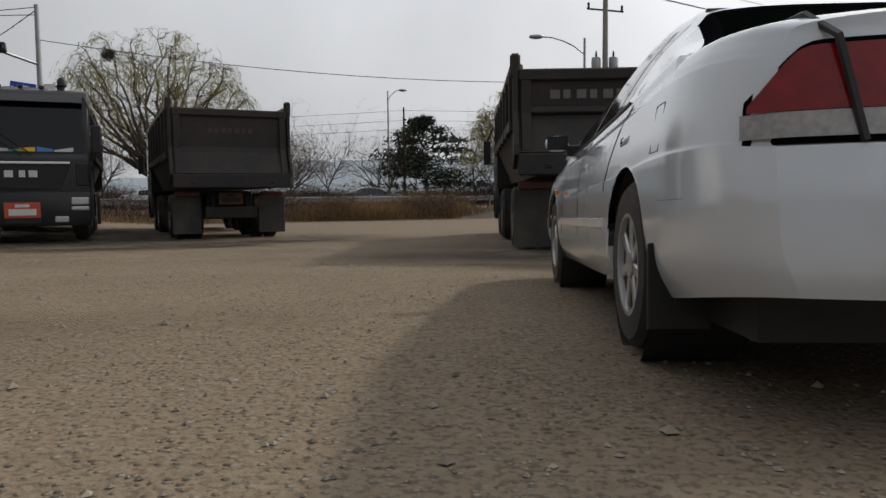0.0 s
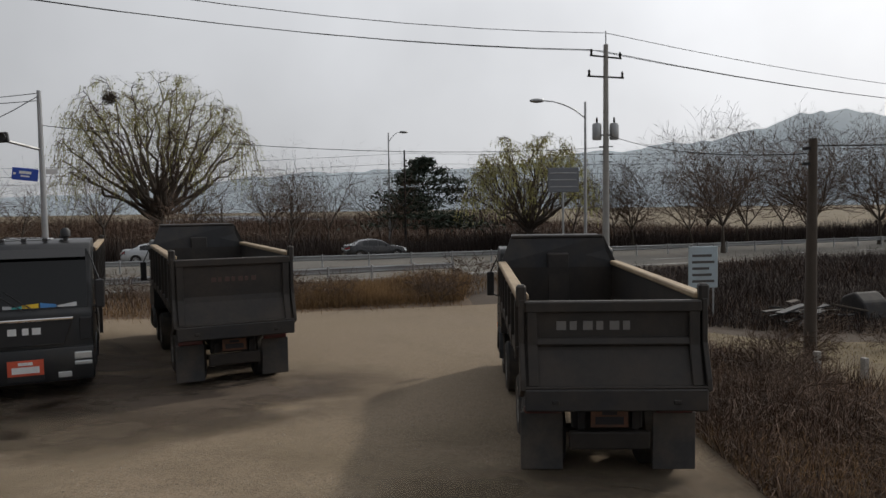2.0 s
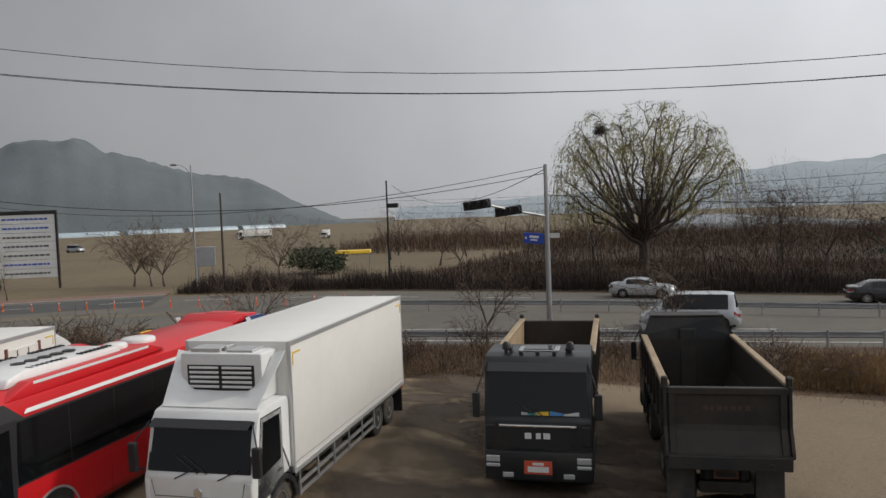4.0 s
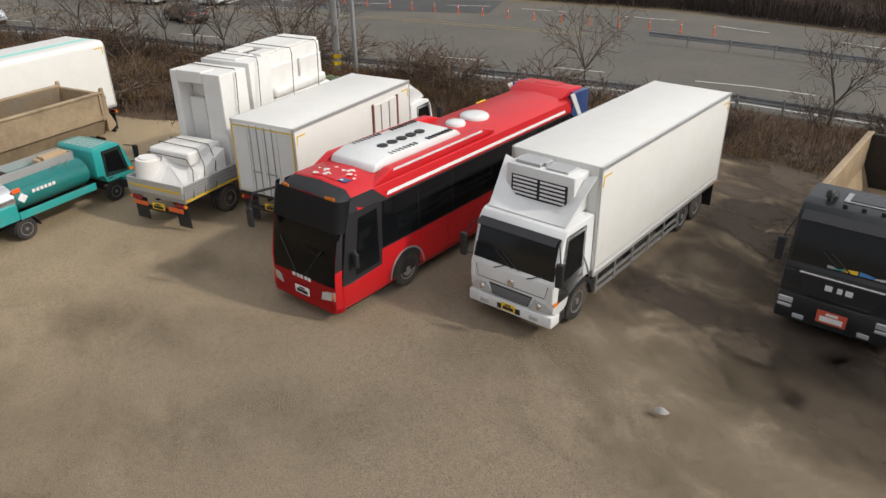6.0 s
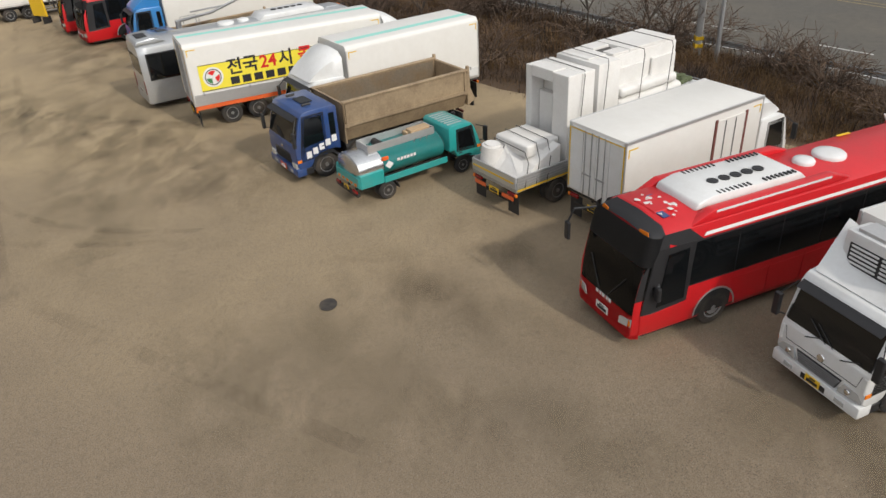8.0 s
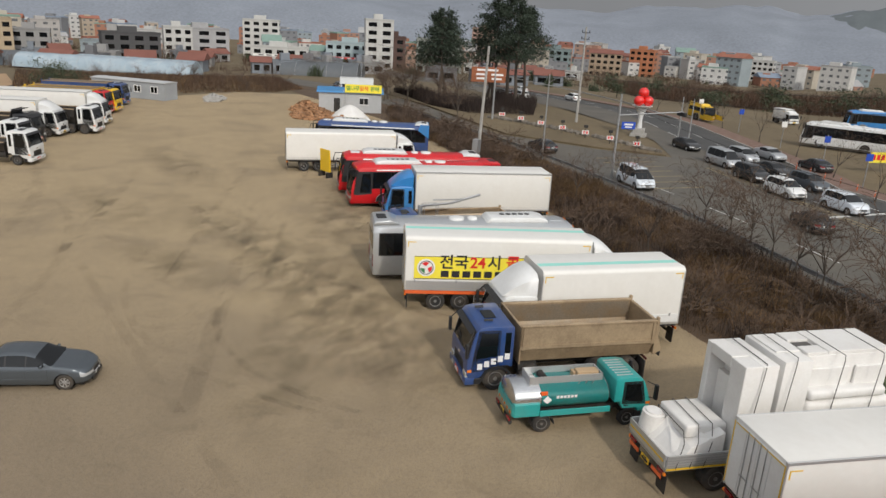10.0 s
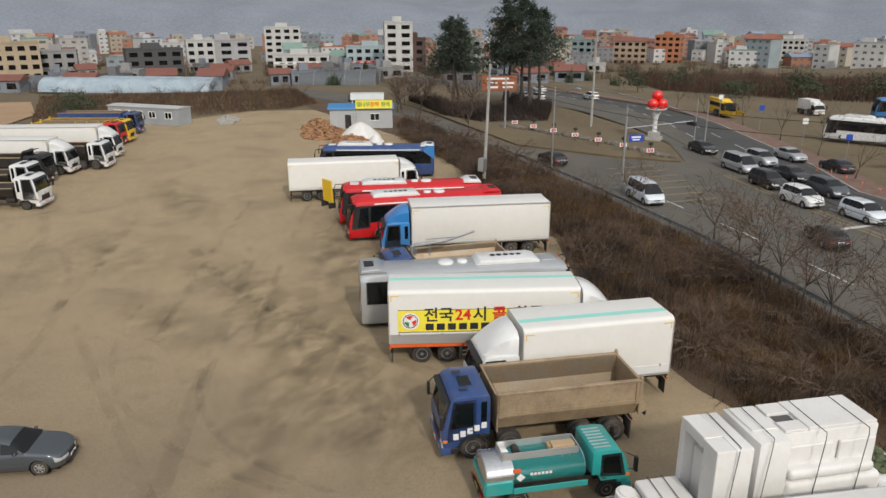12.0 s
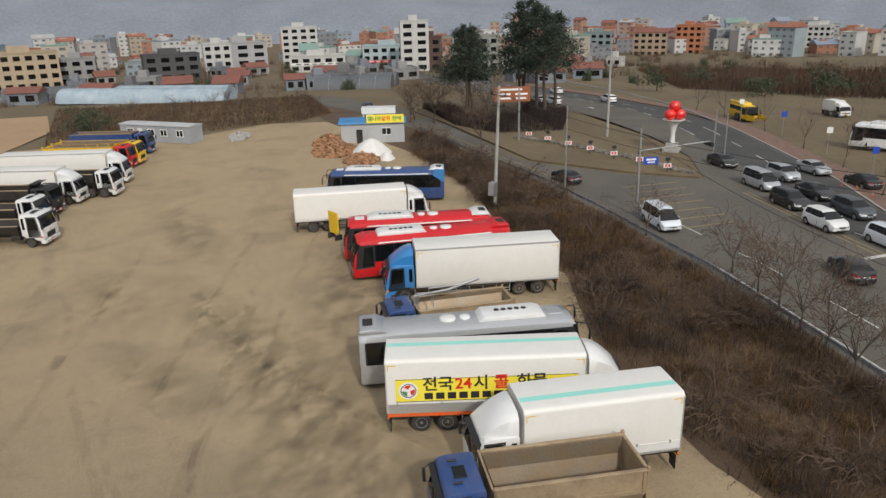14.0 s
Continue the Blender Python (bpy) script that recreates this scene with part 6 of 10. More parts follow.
stripe_line("centre_line", [(-42.63, 33.67), (-55.21, 24.89), (-65.60, 14.87), (-77.45, 6.39), (-85.57, 1.09)], 0.16, 0.012, "line_yel", "worn yellow centre line")
stripe_line("centre_line", [(-43.01, 34.27), (-55.67, 25.49), (-66.01, 15.40), (-77.81, 6.88), (-85.91, 1.58)], 0.16, 0.012, "line_yel", "worn yellow centre line")
stripe_line("stop_line", [(-67.84, 11.40), (-74.95, 18.67)], 0.45, 0.013, "line_white", "white stop line across the lanes")
for k in range(7):
    a = (-70 - k * 2.2, -3.5 - k * 1.2)
    stripe_line("hatching", [a, (a[0] - 4.5, a[1] + 5.0)], 0.2, 0.012, "line_yel", "worn yellow hatching at the fork")
stripe_line("branch_line", [(-84.27, -18.23), (-99.09, -34.91), (-110.05, -47.52), (-126.93, -68.96)], 0.14, 0.012, "line_yel", "yellow line of the branch road")
ISLAND = [(-90.36, -3.81), (-102.17, -7.33), (-113.16, -13.90), (-132.05, -29.43), (-150.88, -45.06), (-140.54, -61.41), (-128.43, -60.43), (-113.51, -45.30), (-102.37, -34.13), (-92.88, -24.64), (-90.25, -11.59)]
sheet("traffic_island", ISLAND, 0.16, "field", "raised grassy traffic island", "traffic island", 0.2, relief=True)


# ---- guard rails ----
def guard_rail(name, line, label, h=0.72, step=2.0, two=True):
    e = tagged(new(name), label, "guard rail", kind="structure")
    prof = [(0.0, h - 0.32), (0.05, h - 0.26), (0.0, h - 0.2), (0.0, h - 0.12), (0.05, h - 0.06), (0.0, h)]
    bm = bmesh.new()
    rows = []
    for k, (x, y) in enumerate(line):
        o = [offset(line, -p[0])[k] for p in prof]
        rows.append([bm.verts.new((q[0], q[1], p[1])) for q, p in zip(o, prof)])
    for a, b in zip(rows, rows[1:]):
        for i in range(len(prof) - 1):
            bm.faces.new((a[i], a[i + 1], b[i + 1], b[i]))
    bmesh.ops.solidify(bm, geom=bm.faces[:], thickness=0.012)
    part("beam", bm, "steel", e)
    pm = None
    for (x0, y0), (x1, y1) in zip(line, line[1:]):
        L = math.hypot(x1 - x0, y1 - y0)
        n = max(1, int(L / step))
        for i in range(n):
            f = i / n
            m = pose(x0 + (x1 - x0) * f, y0 + (y1 - y0) * f, 0, 0, 0, math.degrees(math.atan2(y1 - y0, x1 - x0)))
            if pm is None:
                bm = bmesh.new()
                add_tube(bm, (0, 0.04, -0.05), (0, 0.04, h + 0.06), 0.055, 0.055, 10)
                ob = part("post", bm, "steel", e)
                pm = ob.data
                ob.matrix_basis = m
            else:
                reuse("post", pm, e, m)
    return e


guard_rail("guard_rail", offset(RAIL[2:13], -0.15), "dusty galvanised guard rail along the verge")
guard_rail("guard_rail", [(47.79, 66.5), (30.29, 59.5), (12.8, 52.8), (-5.6, 47.0), (-19.8, 43.4), (-31.0, 39.4), (-38.43, 36.0)], "galvanised median guard rail", step=2.5)


# ---- plants ----
def grow(seed, H, spread, limbs=5, levels=4, fork=0.22, droop=0.0, up=0.5, r0=None, kids=(5, 4, 3, 2), seglen=0.9, tw=0.012):
    """Segments (start, end, radius, radius, level) of a bare tree."""
    rng = random.Random(seed)
    segs = []
    r0 = r0 or H * 0.022

    def run(p, d, L, r, lev):
        n = max(2, min(6, int(L / seglen)))
        for i in range(n):
            wob = Vector((rng.gauss(0, 1), rng.gauss(0, 1), rng.gauss(0, 0.6))) * (0.14 if lev else 0.05)
            d2 = (d + wob + Vector((0, 0, (up * 0.12 if lev and lev < 3 else 0) - droop * (0.16 * lev)))).normalized()
            q = p + d2 * (L / n)
            ra, rb = r * (1 - 0.75 * i / n), r * (1 - 0.75 * (i + 1) / n)
            segs.append((p, q, max(ra, tw * 0.7), max(rb, tw * 0.5), lev))
            p, d = q, d2
            if lev < levels and (lev > 0 or i >= n * 0.5):
                for _ in range(kids[lev] if lev == 0 and i == n - 1 else max(1, kids[lev] // 2) if lev else 0):
                    a = rng.uniform(0, 2 * math.pi)
                    side = d.orthogonal().normalized()
                    side.rotate(Matrix.Rotation(a, 3, d))
                    dd = (d * rng.uniform(0.5, 1.0) + side * rng.uniform(0.5, 1.0) * (spread if lev == 0 else 1.0)).normalized()
                    run(p, dd, L * rng.uniform(0.42, 0.7) if lev else H * rng.uniform(0.4, 0.62), max(rb, r * 0.45) * 0.8, lev + 1)
        return p

    run(Vector((0, 0, -0.1)), Vector((rng.gauss(0, 0.05), rng.gauss(0, 0.05), 1)).normalized(), H * fork, r0, 0)
    return segs


def seg_mesh(name, segs, material, parent, sides=4):
    verts, faces = [], []
    for p, q, ra, rb, _ in segs:
        d = (q - p).normalized()
        u = d.orthogonal().normalized()
        v = d.cross(u)
        base = len(verts)
        for c, r in ((p, ra), (q, rb)):
            for k in range(sides):
                a = 2 * math.pi * k / sides
                verts.append(c + u * (math.cos(a) * r) + v * (math.sin(a) * r))
        for k in range(sides):
            faces.append((base + k, base + (k + 1) % sides, base + sides + (k + 1) % sides, base + sides + k))
    return raw(name, verts, faces, material, parent)


def leaf_mesh(name, pts, size, material, parent, seed, hang=0.0, flat=0.0):
    rng = np.random.default_rng(seed)
    pts = np.array(pts)
    n = len(pts)
    a, b = rng.normal(size=(n, 3)), rng.normal(size=(n, 3))
    if hang:
        a = a * (1 - hang) + np.array([0, 0, -1.0]) * hang * 2
    if flat:
        a[:, 2] *= 1 - flat
        b[:, 2] *= 1 - flat
    a /= np.linalg.norm(a, axis=1)[:, None]
    b /= np.linalg.norm(b, axis=1)[:, None]
    s = size * rng.uniform(0.6, 1.4, (n, 1))
    v = np.stack([pts - b * s * 0.22, pts + b * s * 0.22, pts + a * s], 1).reshape(-1, 3)
    return raw(name, v.tolist(), np.arange(3 * n).reshape(-1, 3).tolist(), material, parent)


def bare_tree(name, x, y, seed, H, spread=0.9, label="bare winter tree with fine brown twigs", group="roadside trees", **kw):
    e = tagged(new(name), label, "tree", group)
    e.matrix_basis = pose(x, y, float(land(x, y)), 0, 0, seed * 37 % 360)
    segs = grow(seed, H, spread, **kw)
    seg_mesh("trunk", [s for s in segs if s[4] <= 1], "bark", e, 7)
    seg_mesh("crown", [s for s in segs if s[4] > 1], "twig", e, 3)
    return e


def willow(name, x, y, seed, H, label, W=1.0, leaf=1.0, nest=False):
    """A willow: limbs that rise and spread from a low fork into a wide dome, with hanging leafy twigs."""
    e = tagged(new(name), label, "tree", "roadside trees")
    e.matrix_basis = pose(x, y, 0, 0, 0, 20)
    rng = random.Random(seed)
    R = H * 0.57 * W
    fork = H * 0.2
    dome = lambda r: H * 0.97 * math.sqrt(max(0.03, 1 - (r / (R * 1.05)) ** 2.6))
    thick, fine, hang, leaves = [], [], [], []
    thick.append((Vector((0, 0, -0.1)), Vector((0.1, 0, fork * 0.55)), H * 0.034, H * 0.03, 0))
    thick.append((Vector((0.1, 0, fork * 0.5)), Vector((0.0, 0.1, fork)), H * 0.03, H * 0.028, 0))

    def curve(p0, p1, p2, r0, r1, n, out):
        pts = [p0 * (1 - f) ** 2 + p1 * (2 * f * (1 - f)) + p2 * f * f + (Vector((rng.gauss(0, 1), rng.gauss(0, 1), rng.gauss(0, 1))) * 0.012 * H if 0 < f < 1 else Vector()) for f in [k / n for k in range(n + 1)]]
        for k in range(n):
            out.append((pts[k], pts[k + 1], r0 + (r1 - r0) * k / n, r0 + (r1 - r0) * (k + 1) / n, 1))
        return pts

    def drop(p, L):
        d = Vector((rng.gauss(0, 0.5), rng.gauss(0, 0.5), 0.25))
        for _ in range(4):
            d = (d * 0.55 + Vector((0, 0, -0.45))).normalized()
            q = p + d * (L / 4)
            hang.append((p, q, 0.008, 0.006, 3))
            for _ in range(3):
                if rng.random() < 0.9 * leaf:
                    leaves.append(p.lerp(q, rng.random()))
            p = q

    for k in range(34):
        a = k * 2.39996 + rng.uniform(-0.2, 0.2)
        r = R * (0.1 + 0.86 * math.sqrt((k + 0.5) / 34))
        z = dome(r) * rng.uniform(0.86, 0.97)
        tip = Vector((math.cos(a) * r, math.sin(a) * r, z))
        mid = Vector((math.cos(a) * r * 0.6, math.sin(a) * r * 0.6, fork + (z - fork) * 0.45))
        pts = curve(Vector((0, 0, fork * rng.uniform(0.7, 1.0))), mid, tip, H * 0.0125, H * 0.002, 9, thick)
        for i in range(3, 10):
            for _ in range(4):
                aa = a + rng.gauss(0, 1.0)
                ll = H * rng.uniform(0.07, 0.17)
                q = pts[i] + Vector((math.cos(aa) * ll * 0.75, math.sin(aa) * ll * 0.75, ll * rng.uniform(0.2, 0.8)))
                rr = math.hypot(q.x, q.y)
                if rr > R:
                    q.x, q.y = q.x * R / rr, q.y * R / rr
                q.z = min(q.z, dome(min(rr, R)))
                sub = curve(pts[i], pts[i].lerp(q, 0.5) + Vector((0, 0, 0.03 * H)), q, H * 0.0019, H * 0.0009, 3, fine)
                shell = (q.z / max(0.1, dome(min(rr, R)))) > 0.72 or rr > R * 0.8
                for s_ in sub[1:]:
                    for _ in range(2 if shell else 1):
                        aa2 = rng.uniform(0, 6.28)
                        w_ = s_ + Vector((math.cos(aa2), math.sin(aa2), rng.uniform(0.0, 0.6))) * H * rng.uniform(0.015, 0.045)
                        fine.append((s_, w_, 0.011, 0.008, 2))
                        if shell and rng.random() < 0.75:
                            drop(w_, H * rng.uniform(0.05, 0.2 if rr > R * 0.6 else 0.1))
    seg_mesh("trunk", thick, "bark", e, 7)
    seg_mesh("branch_work", fine, "twig", e, 3)
    seg_mesh("hanging_foliage", hang, "willow_twig", e, 3)
    leaf_mesh("leafage", leaves, 0.17, "willow", e, seed, 0.5)
    if nest:
        ns = [(Vector((rng.gauss(0, 0.4), rng.gauss(0, 0.4), rng.gauss(0, 0.28))) + Vector(NEST), Vector((rng.gauss(0, 0.4), rng.gauss(0, 0.4), rng.gauss(0, 0.28))) + Vector(NEST), 0.02, 0.015, 3) for _ in range(260)]
        seg_mesh("bird_nest", ns, "bark", e, 3)
    return e


NEST = (-3.9, -1.5, 14.3)


def pine(name, x, y, seed, H, W, label, layers=9, bare=0.3, n=9000):
    e = tagged(new(name), label, "tree", "pines")
    e.matrix_basis = pose(x, y, float(land(x, y)))
    rng = random.Random(seed)
    segs, pts = [], []
    p = Vector((0, 0, -0.1))
    for k in range(6):
        q = Vector((rng.gauss(0, 0.012) * H, rng.gauss(0, 0.012) * H, H * (k + 1) / 6.4))
        segs.append((p, q, H * 0.022 * (1 - k / 6.5), H * 0.022 * (1 - (k + 1) / 6.5), 0))
        p = q
    seg_mesh("trunk", segs, "bark", e, 8)
    br, pads = [], []
    for k in range(layers):
        z = H * (bare + (0.97 - bare) * k / (layers - 1))
        rr = W / 2 * (1 - 0.72 * (k / (layers - 1)) ** 1.3) * rng.uniform(0.8, 1.1)
        for j in range(rng.randint(4, 6)):
            a = rng.uniform(0, 2 * math.pi)
            L = rr * rng.uniform(0.65, 1.1)
            tip = Vector((math.cos(a) * L, math.sin(a) * L, z + rng.uniform(-0.02, 0.05) * H))
            br.append((Vector((0, 0, z - 0.03 * H)), tip, 0.05, 0.02, 1))
            pads.append((tip, L))
            pads.append((tip * 0.6 + Vector((0, 0, z * 0.4 + 0.1)), L))
    seg_mesh("branch_work", br, "bark", e, 4)
    per = n // len(pads)
    for c, L in pads:
        for _ in range(per):
            pts.append((c.x + rng.gauss(0, 0.3) * L, c.y + rng.gauss(0, 0.3) * L, c.z + rng.gauss(0, 0.045) * H * 0.5 + 0.1))
    leaf_mesh("needles", pts, 0.045 * W, "pine", e, seed, 0, 0.4)
    return e


def clump_tree(name, x, y, seed, H, W, label, n=2500, material="evergreen", size=0.22, category="tree"):
    e = tagged(new(name), label, category, "evergreens")
    e.matrix_basis = pose(x, y, float(land(x, y)))
    rng = random.Random(seed)
    seg_mesh("trunk", [(Vector((0, 0, -0.1)), Vector((0.1, 0, H * 0.6)), 0.12, 0.05, 0)], "bark", e, 6)
    pts = []
    for _ in range(22):
        c = Vector((rng.gauss(0, 0.3) * W, rng.gauss(0, 0.3) * W, H * rng.uniform(0.2, 0.85)))
        for _ in range(n // 22):
            pts.append((c.x + rng.gauss(0, 0.12) * W, c.y + rng.gauss(0, 0.12) * W, max(0.05, c.z + rng.gauss(0, 0.1) * H)))
    leaf_mesh("leaves", pts, size, material, e, seed)
    return e


def strip_points(A, B, n, rng, bias=1.0):
    """n random points of the strip between two lines with the same number of corners."""
    A, B = np.array(A, float), np.array(B, float)
    area = np.array([0.5 * (np.linalg.norm(A[i + 1] - A[i]) + np.linalg.norm(B[i + 1] - B[i])) * 0.5 * (np.linalg.norm(A[i] - B[i]) + np.linalg.norm(A[i + 1] - B[i + 1])) for i in range(len(A) - 1)])
    k = rng.choice(len(area), n, p=area / area.sum())
    t, s = rng.random((n, 1)), rng.random((n, 1)) ** bias
    return (A[k] * (1 - t) + A[k + 1] * t) * (1 - s) + (B[k] * (1 - t) + B[k + 1] * t) * s


def blades(name, xy, h, w, lean, material, label, category, seed, z=0.0, curl=0.3):
    """Dry stems: each a bent blade of two triangles' worth of faces."""
    rng = np.random.default_rng(seed)
    n = len(xy)
    a = rng.uniform(0, 2 * math.pi, n)
    ph = rng.uniform(0, 6, 4)
    clump = 0.75 + 0.3 * np.sin(xy[:, 0] * 0.9 + ph[0]) * np.sin(xy[:, 1] * 1.1 + ph[1]) + 0.3 * np.sin(xy[:, 0] * 0.31 + ph[2]) * np.sin(xy[:, 1] * 0.37 + ph[3])
    H = h * rng.uniform(0.35, 1.25, n) * clump
    ln_ = np.abs(rng.normal(0, lean, n))
    b = rng.uniform(0, 2 * math.pi, n)
    base = np.c_[xy, z + land(xy[:, 0], xy[:, 1])]
    side = np.c_[np.cos(b), np.sin(b), np.zeros(n)] * (w * rng.uniform(0.6, 1.4, n))[:, None]
    mid = base + np.c_[np.cos(a) * ln_ * H * 0.35, np.sin(a) * ln_ * H * 0.35, H * 0.6]
    tip = base + np.c_[np.cos(a) * ln_ * H, np.sin(a) * ln_ * H, H * (1 - curl * ln_)]
    v = np.stack([base - side, base + side, mid + side * 0.6, mid - side * 0.6, tip], 1).reshape(-1, 3)
    i = np.arange(n) * 5
    me = bpy.data.meshes.new(name)
    q = np.c_[i, i + 1, i + 2, i + 3]
    t = np.c_[i + 3, i + 2, i + 4]
    me.vertices.add(len(v))
    me.vertices.foreach_set("co", v.ravel())
    loops = np.concatenate([q.ravel(), t.ravel()])
    me.loops.add(len(loops))
    me.loops.foreach_set("vertex_index", loops.astype(np.int32))
    me.polygons.add(2 * n)
    me.polygons.foreach_set("loop_start", np.concatenate([np.arange(n) * 4, 4 * n + np.arange(n) * 3]).astype(np.int32))
    me.update(calc_edges=True)
    me.validate()
    me.materials.append(M[material])
    return tagged(new(name, me), label, category, kind="stuff")


# ---- the parked row ----
e, L, yr, yf, bd = dump_truck("dump_truck", (1.69, 11.0), (1.92, 19.2), "dark grey dump truck with empty steel body, seen from behind", "dark_cab", "dump_grey", "dump_grey", zt=2.6, cab_top=2.95)
bars(bd, "maker_mark", -0.78, 0.3, yr + 0.044, 2.2, 2.32, 6, mat("dull_grey_letter", (0.16, 0.155, 0.15), 0.5))
e, L, yr, yf, bd = dump_truck("dump_truck", (-5.23, 17.05), (-8.85, 24.56), "dark grey dump truck with dusty tail gate", "dark_cab", "dump_grey", "dump_grey", zt=2.87, cab_top=3.05, mid_rib=False, w=2.58)
part("warning_sign", box(-0.98, -0.76, yr + 0.03, yr + 0.046, 1.72, 1.88, 0.004), "sign_yellow", bd)
bars(bd, "maker_mark", -0.5, 0.5, yr + 0.044, 2.36, 2.46, 7, mat("faded_red", (0.075, 0.04, 0.034), 0.6))
e, L, yr, yf, bd = dump_truck("dump_truck", (-12.56, 23.35), (-9.29, 16.01), "black dump truck with chrome grille strip facing the lot", "dark_cab", "dump_grey", "dump_tan", zt=2.95, cab_top=3.28, chrome_bar=True, canopy=False, w=2.58)
bars(e, "maker_mark", -0.33, 0.33, yf + 0.05, 1.36, 1.5, 3, "ink_white")

# refrigerated lorry
e, L, yr, yf, yb = box_truck("refrigerated_truck", (-17.26, 18.66), (-13.23, 9.47), "white refrigerated lorry with cooling unit over the cab", zb=1.0, zt=3.88, cab_depth=1.72, gap=0.06, deflector=False, rear_doors=True, axles=(0.12, 0.23), frig=True)
ru = part("cooling_unit", box(-0.95, 0.95, yb, yb + 0.72, 2.75, 3.75, 0.06, 2), "white", e, smooth=40)
part("unit_opening", box(-0.78, 0.78, yb + 0.69, yb + 0.735, 2.8, 3.5, 0.01), "plastic", ru)
for k in range(5):
    for s in (-1, 1):
        part("unit_louvre", box(s * 0.38 - 0.34, s * 0.38 + 0.34, yb + 0.72, yb + 0.76, 3.02 + k * 0.1, 3.07 + k * 0.1, 0.01), "white", ru)
part("unit_top", boxes((-0.7, -0.1, yb + 0.1, yb + 0.62, 3.74, 3.8), (0.05, 0.75, yb + 0.1, yb + 0.62, 3.74, 3.83), (-0.05, 0.02, yb + 0.2, yb + 0.5, 3.74, 3.86), bev=0.01), "alu", ru)
part("unit_screen", box(0.95, 0.965, yb + 0.2, yb + 0.55, 3.25, 3.55, 0.01), "plastic", ru)
bm = bmesh.new()
fr = []
for k in range(6):
    f = k / 5
    fr.append([bm.verts.new((x * (1.0 + 0.16 * f * abs(x)), yf - 0.55 - 0.95 * f, 2.74 + hgt * f)) for x, hgt in ((-1.08, 1.0), (-0.9, 0.95), (-0.6, 0.45), (0, 0.42), (0.6, 0.45), (0.9, 0.95), (1.08, 1.0))])
for a, b in zip(fr, fr[1:]):
    for i in range(6):
        bm.faces.new((a[i], a[i + 1], b[i + 1], b[i]))
bmesh.ops.recalc_face_normals(bm, faces=bm.faces[:])
bmesh.ops.solidify(bm, geom=bm.faces[:], thickness=0.03)
part("wind_deflector", bm, "white", e, smooth=50)

# red coach, nearest
e, L, yr, yf, body, fy = bus("coach", (-21.36, 16.36), (-16.25, 5.22), "glossy red coach with white roof air conditioner", "red", "red", stripe="white", tail_paint="blue", hero=True, top=3.35)
bars(body, "front_lettering", -0.35, 0.35, fy(1.0, 0.045), 0.95, 1.05, 5, "ink_white")
for k, (a, b, w_) in enumerate(((-0.7, yf - 1.25, 0.2), (0.2, yf - 1.6, 0.16))):
    part("roof_patch", box(a, a + w_ * 1.6, b, b + w_, 3.33, 3.352), "blue", body)
rp = random.Random(12)
for k in range(16):
    a, b, w_ = rp.uniform(-0.75, 0.6), yf - rp.uniform(1.0, 1.9), rp.uniform(0.03, 0.11)
    part("peeled_paint", slab([(a + w_ * rp.uniform(0.6, 1.4) * math.cos(q), b + w_ * rp.uniform(0.3, 1.2) * math.sin(q), 3.374) for q in [math.pi * 2 * n / 7 for n in range(7)]], 0.004), "foam", body)
for a, b in ((-0.35, 4.6), (0.7, 5.1), (0.82, 8.6)):
    part("worn_mark", box(a, a + 0.08, yf - b - 0.5, yf - b, 3.325, 3.345), "yellow", body)
for x in (-1, 1):
    part("tail_band", prism([(yr + 0.3, 2.45), (yr + 0.55, 2.45), (yr + 1.25, 3.42), (yr + 0.98, 3.42)], x * 1.25 - 0.014, x * 1.25 + 0.014), "white", body)

# box van with rear doors to the lot
box_truck("box_truck", (-21.5, 5.83), (-26.1, 12.7), "white box lorry with ribbed rear doors and yellow marks", zb=1.1, zt=3.45, w=2.45, cab_depth=1.75, deflector=True, axles=(0.22,), side_door=True, cab_top=2.5)

# wing-body lorries, trailers
box_truck("wing_body_truck", (-35.88, 1.85), (-30.53, -5.48), "white wing-body lorry with pale teal roof stripe", zb=1.15, zt=3.95, cab_depth=1.95, wing=True, rear_doors=True, stripe="teal_stripe", round_top=True, axles=(0.2,))
e, L, yr, yf, yb = box_truck("wing_body_truck", (-33.35, -11.05), (-38.7, -0.85), "white wing-body lorry with yellow advertising panel and orange skirt", zb=1.15, zt=3.95, cab_depth=1.95, wing=True, stripe="teal_stripe", skirt="orange", round_top=True, axles=(0.14, 0.25))
KPANEL = (e, yr, yb)
box_truck("box_truck", (-53.39, -8.97), (-46.85, -19.11), "light blue cab lorry with long white box", paint="sky_blue", zb=1.1, zt=3.85, cab_depth=2.0, axles=(0.12, 0.23), round_top=False)
box_truck("box_truck", (-57.52, -34.74), (-64.5, -24.84), "white box lorry with grey roofed cab", zb=1.1, zt=3.65, cab_depth=1.9, axles=(0.13, 0.24), round_top=True)

# dump lorries further on
e, L, yr, yf, bd = dump_truck("dump_truck", (-31.6, 1.34), (-26.79, -5.35), "blue dump truck with worn tan steel body", "blue", "dump_tan", "dump_in", zt=2.75, cab_top=2.85, canopy=False)
BLUE_DUMP = (e, yf)
e, L, yr, yf, bd = dump_truck("dump_truck", (-45.81, -9.47), (-40.6, -15.7), "blue crane dump truck with tan body", "blue", "dump_tan", "dump_in", zt=2.25, cab_top=2.5, canopy=False, small=True, w=2.3)
cr = part("crane_post", box(-0.12, 0.12, yf - 2.25, yf - 2.0, 1.2, 2.9, 0.03), "steel", e)
part("crane_boom", polyline([(0.0, yf - 2.1, 2.85), (0.15, yf - 4.2, 2.95), (0.2, yf - 6.2, 3.45)], 0.09, 6), "steel", cr)
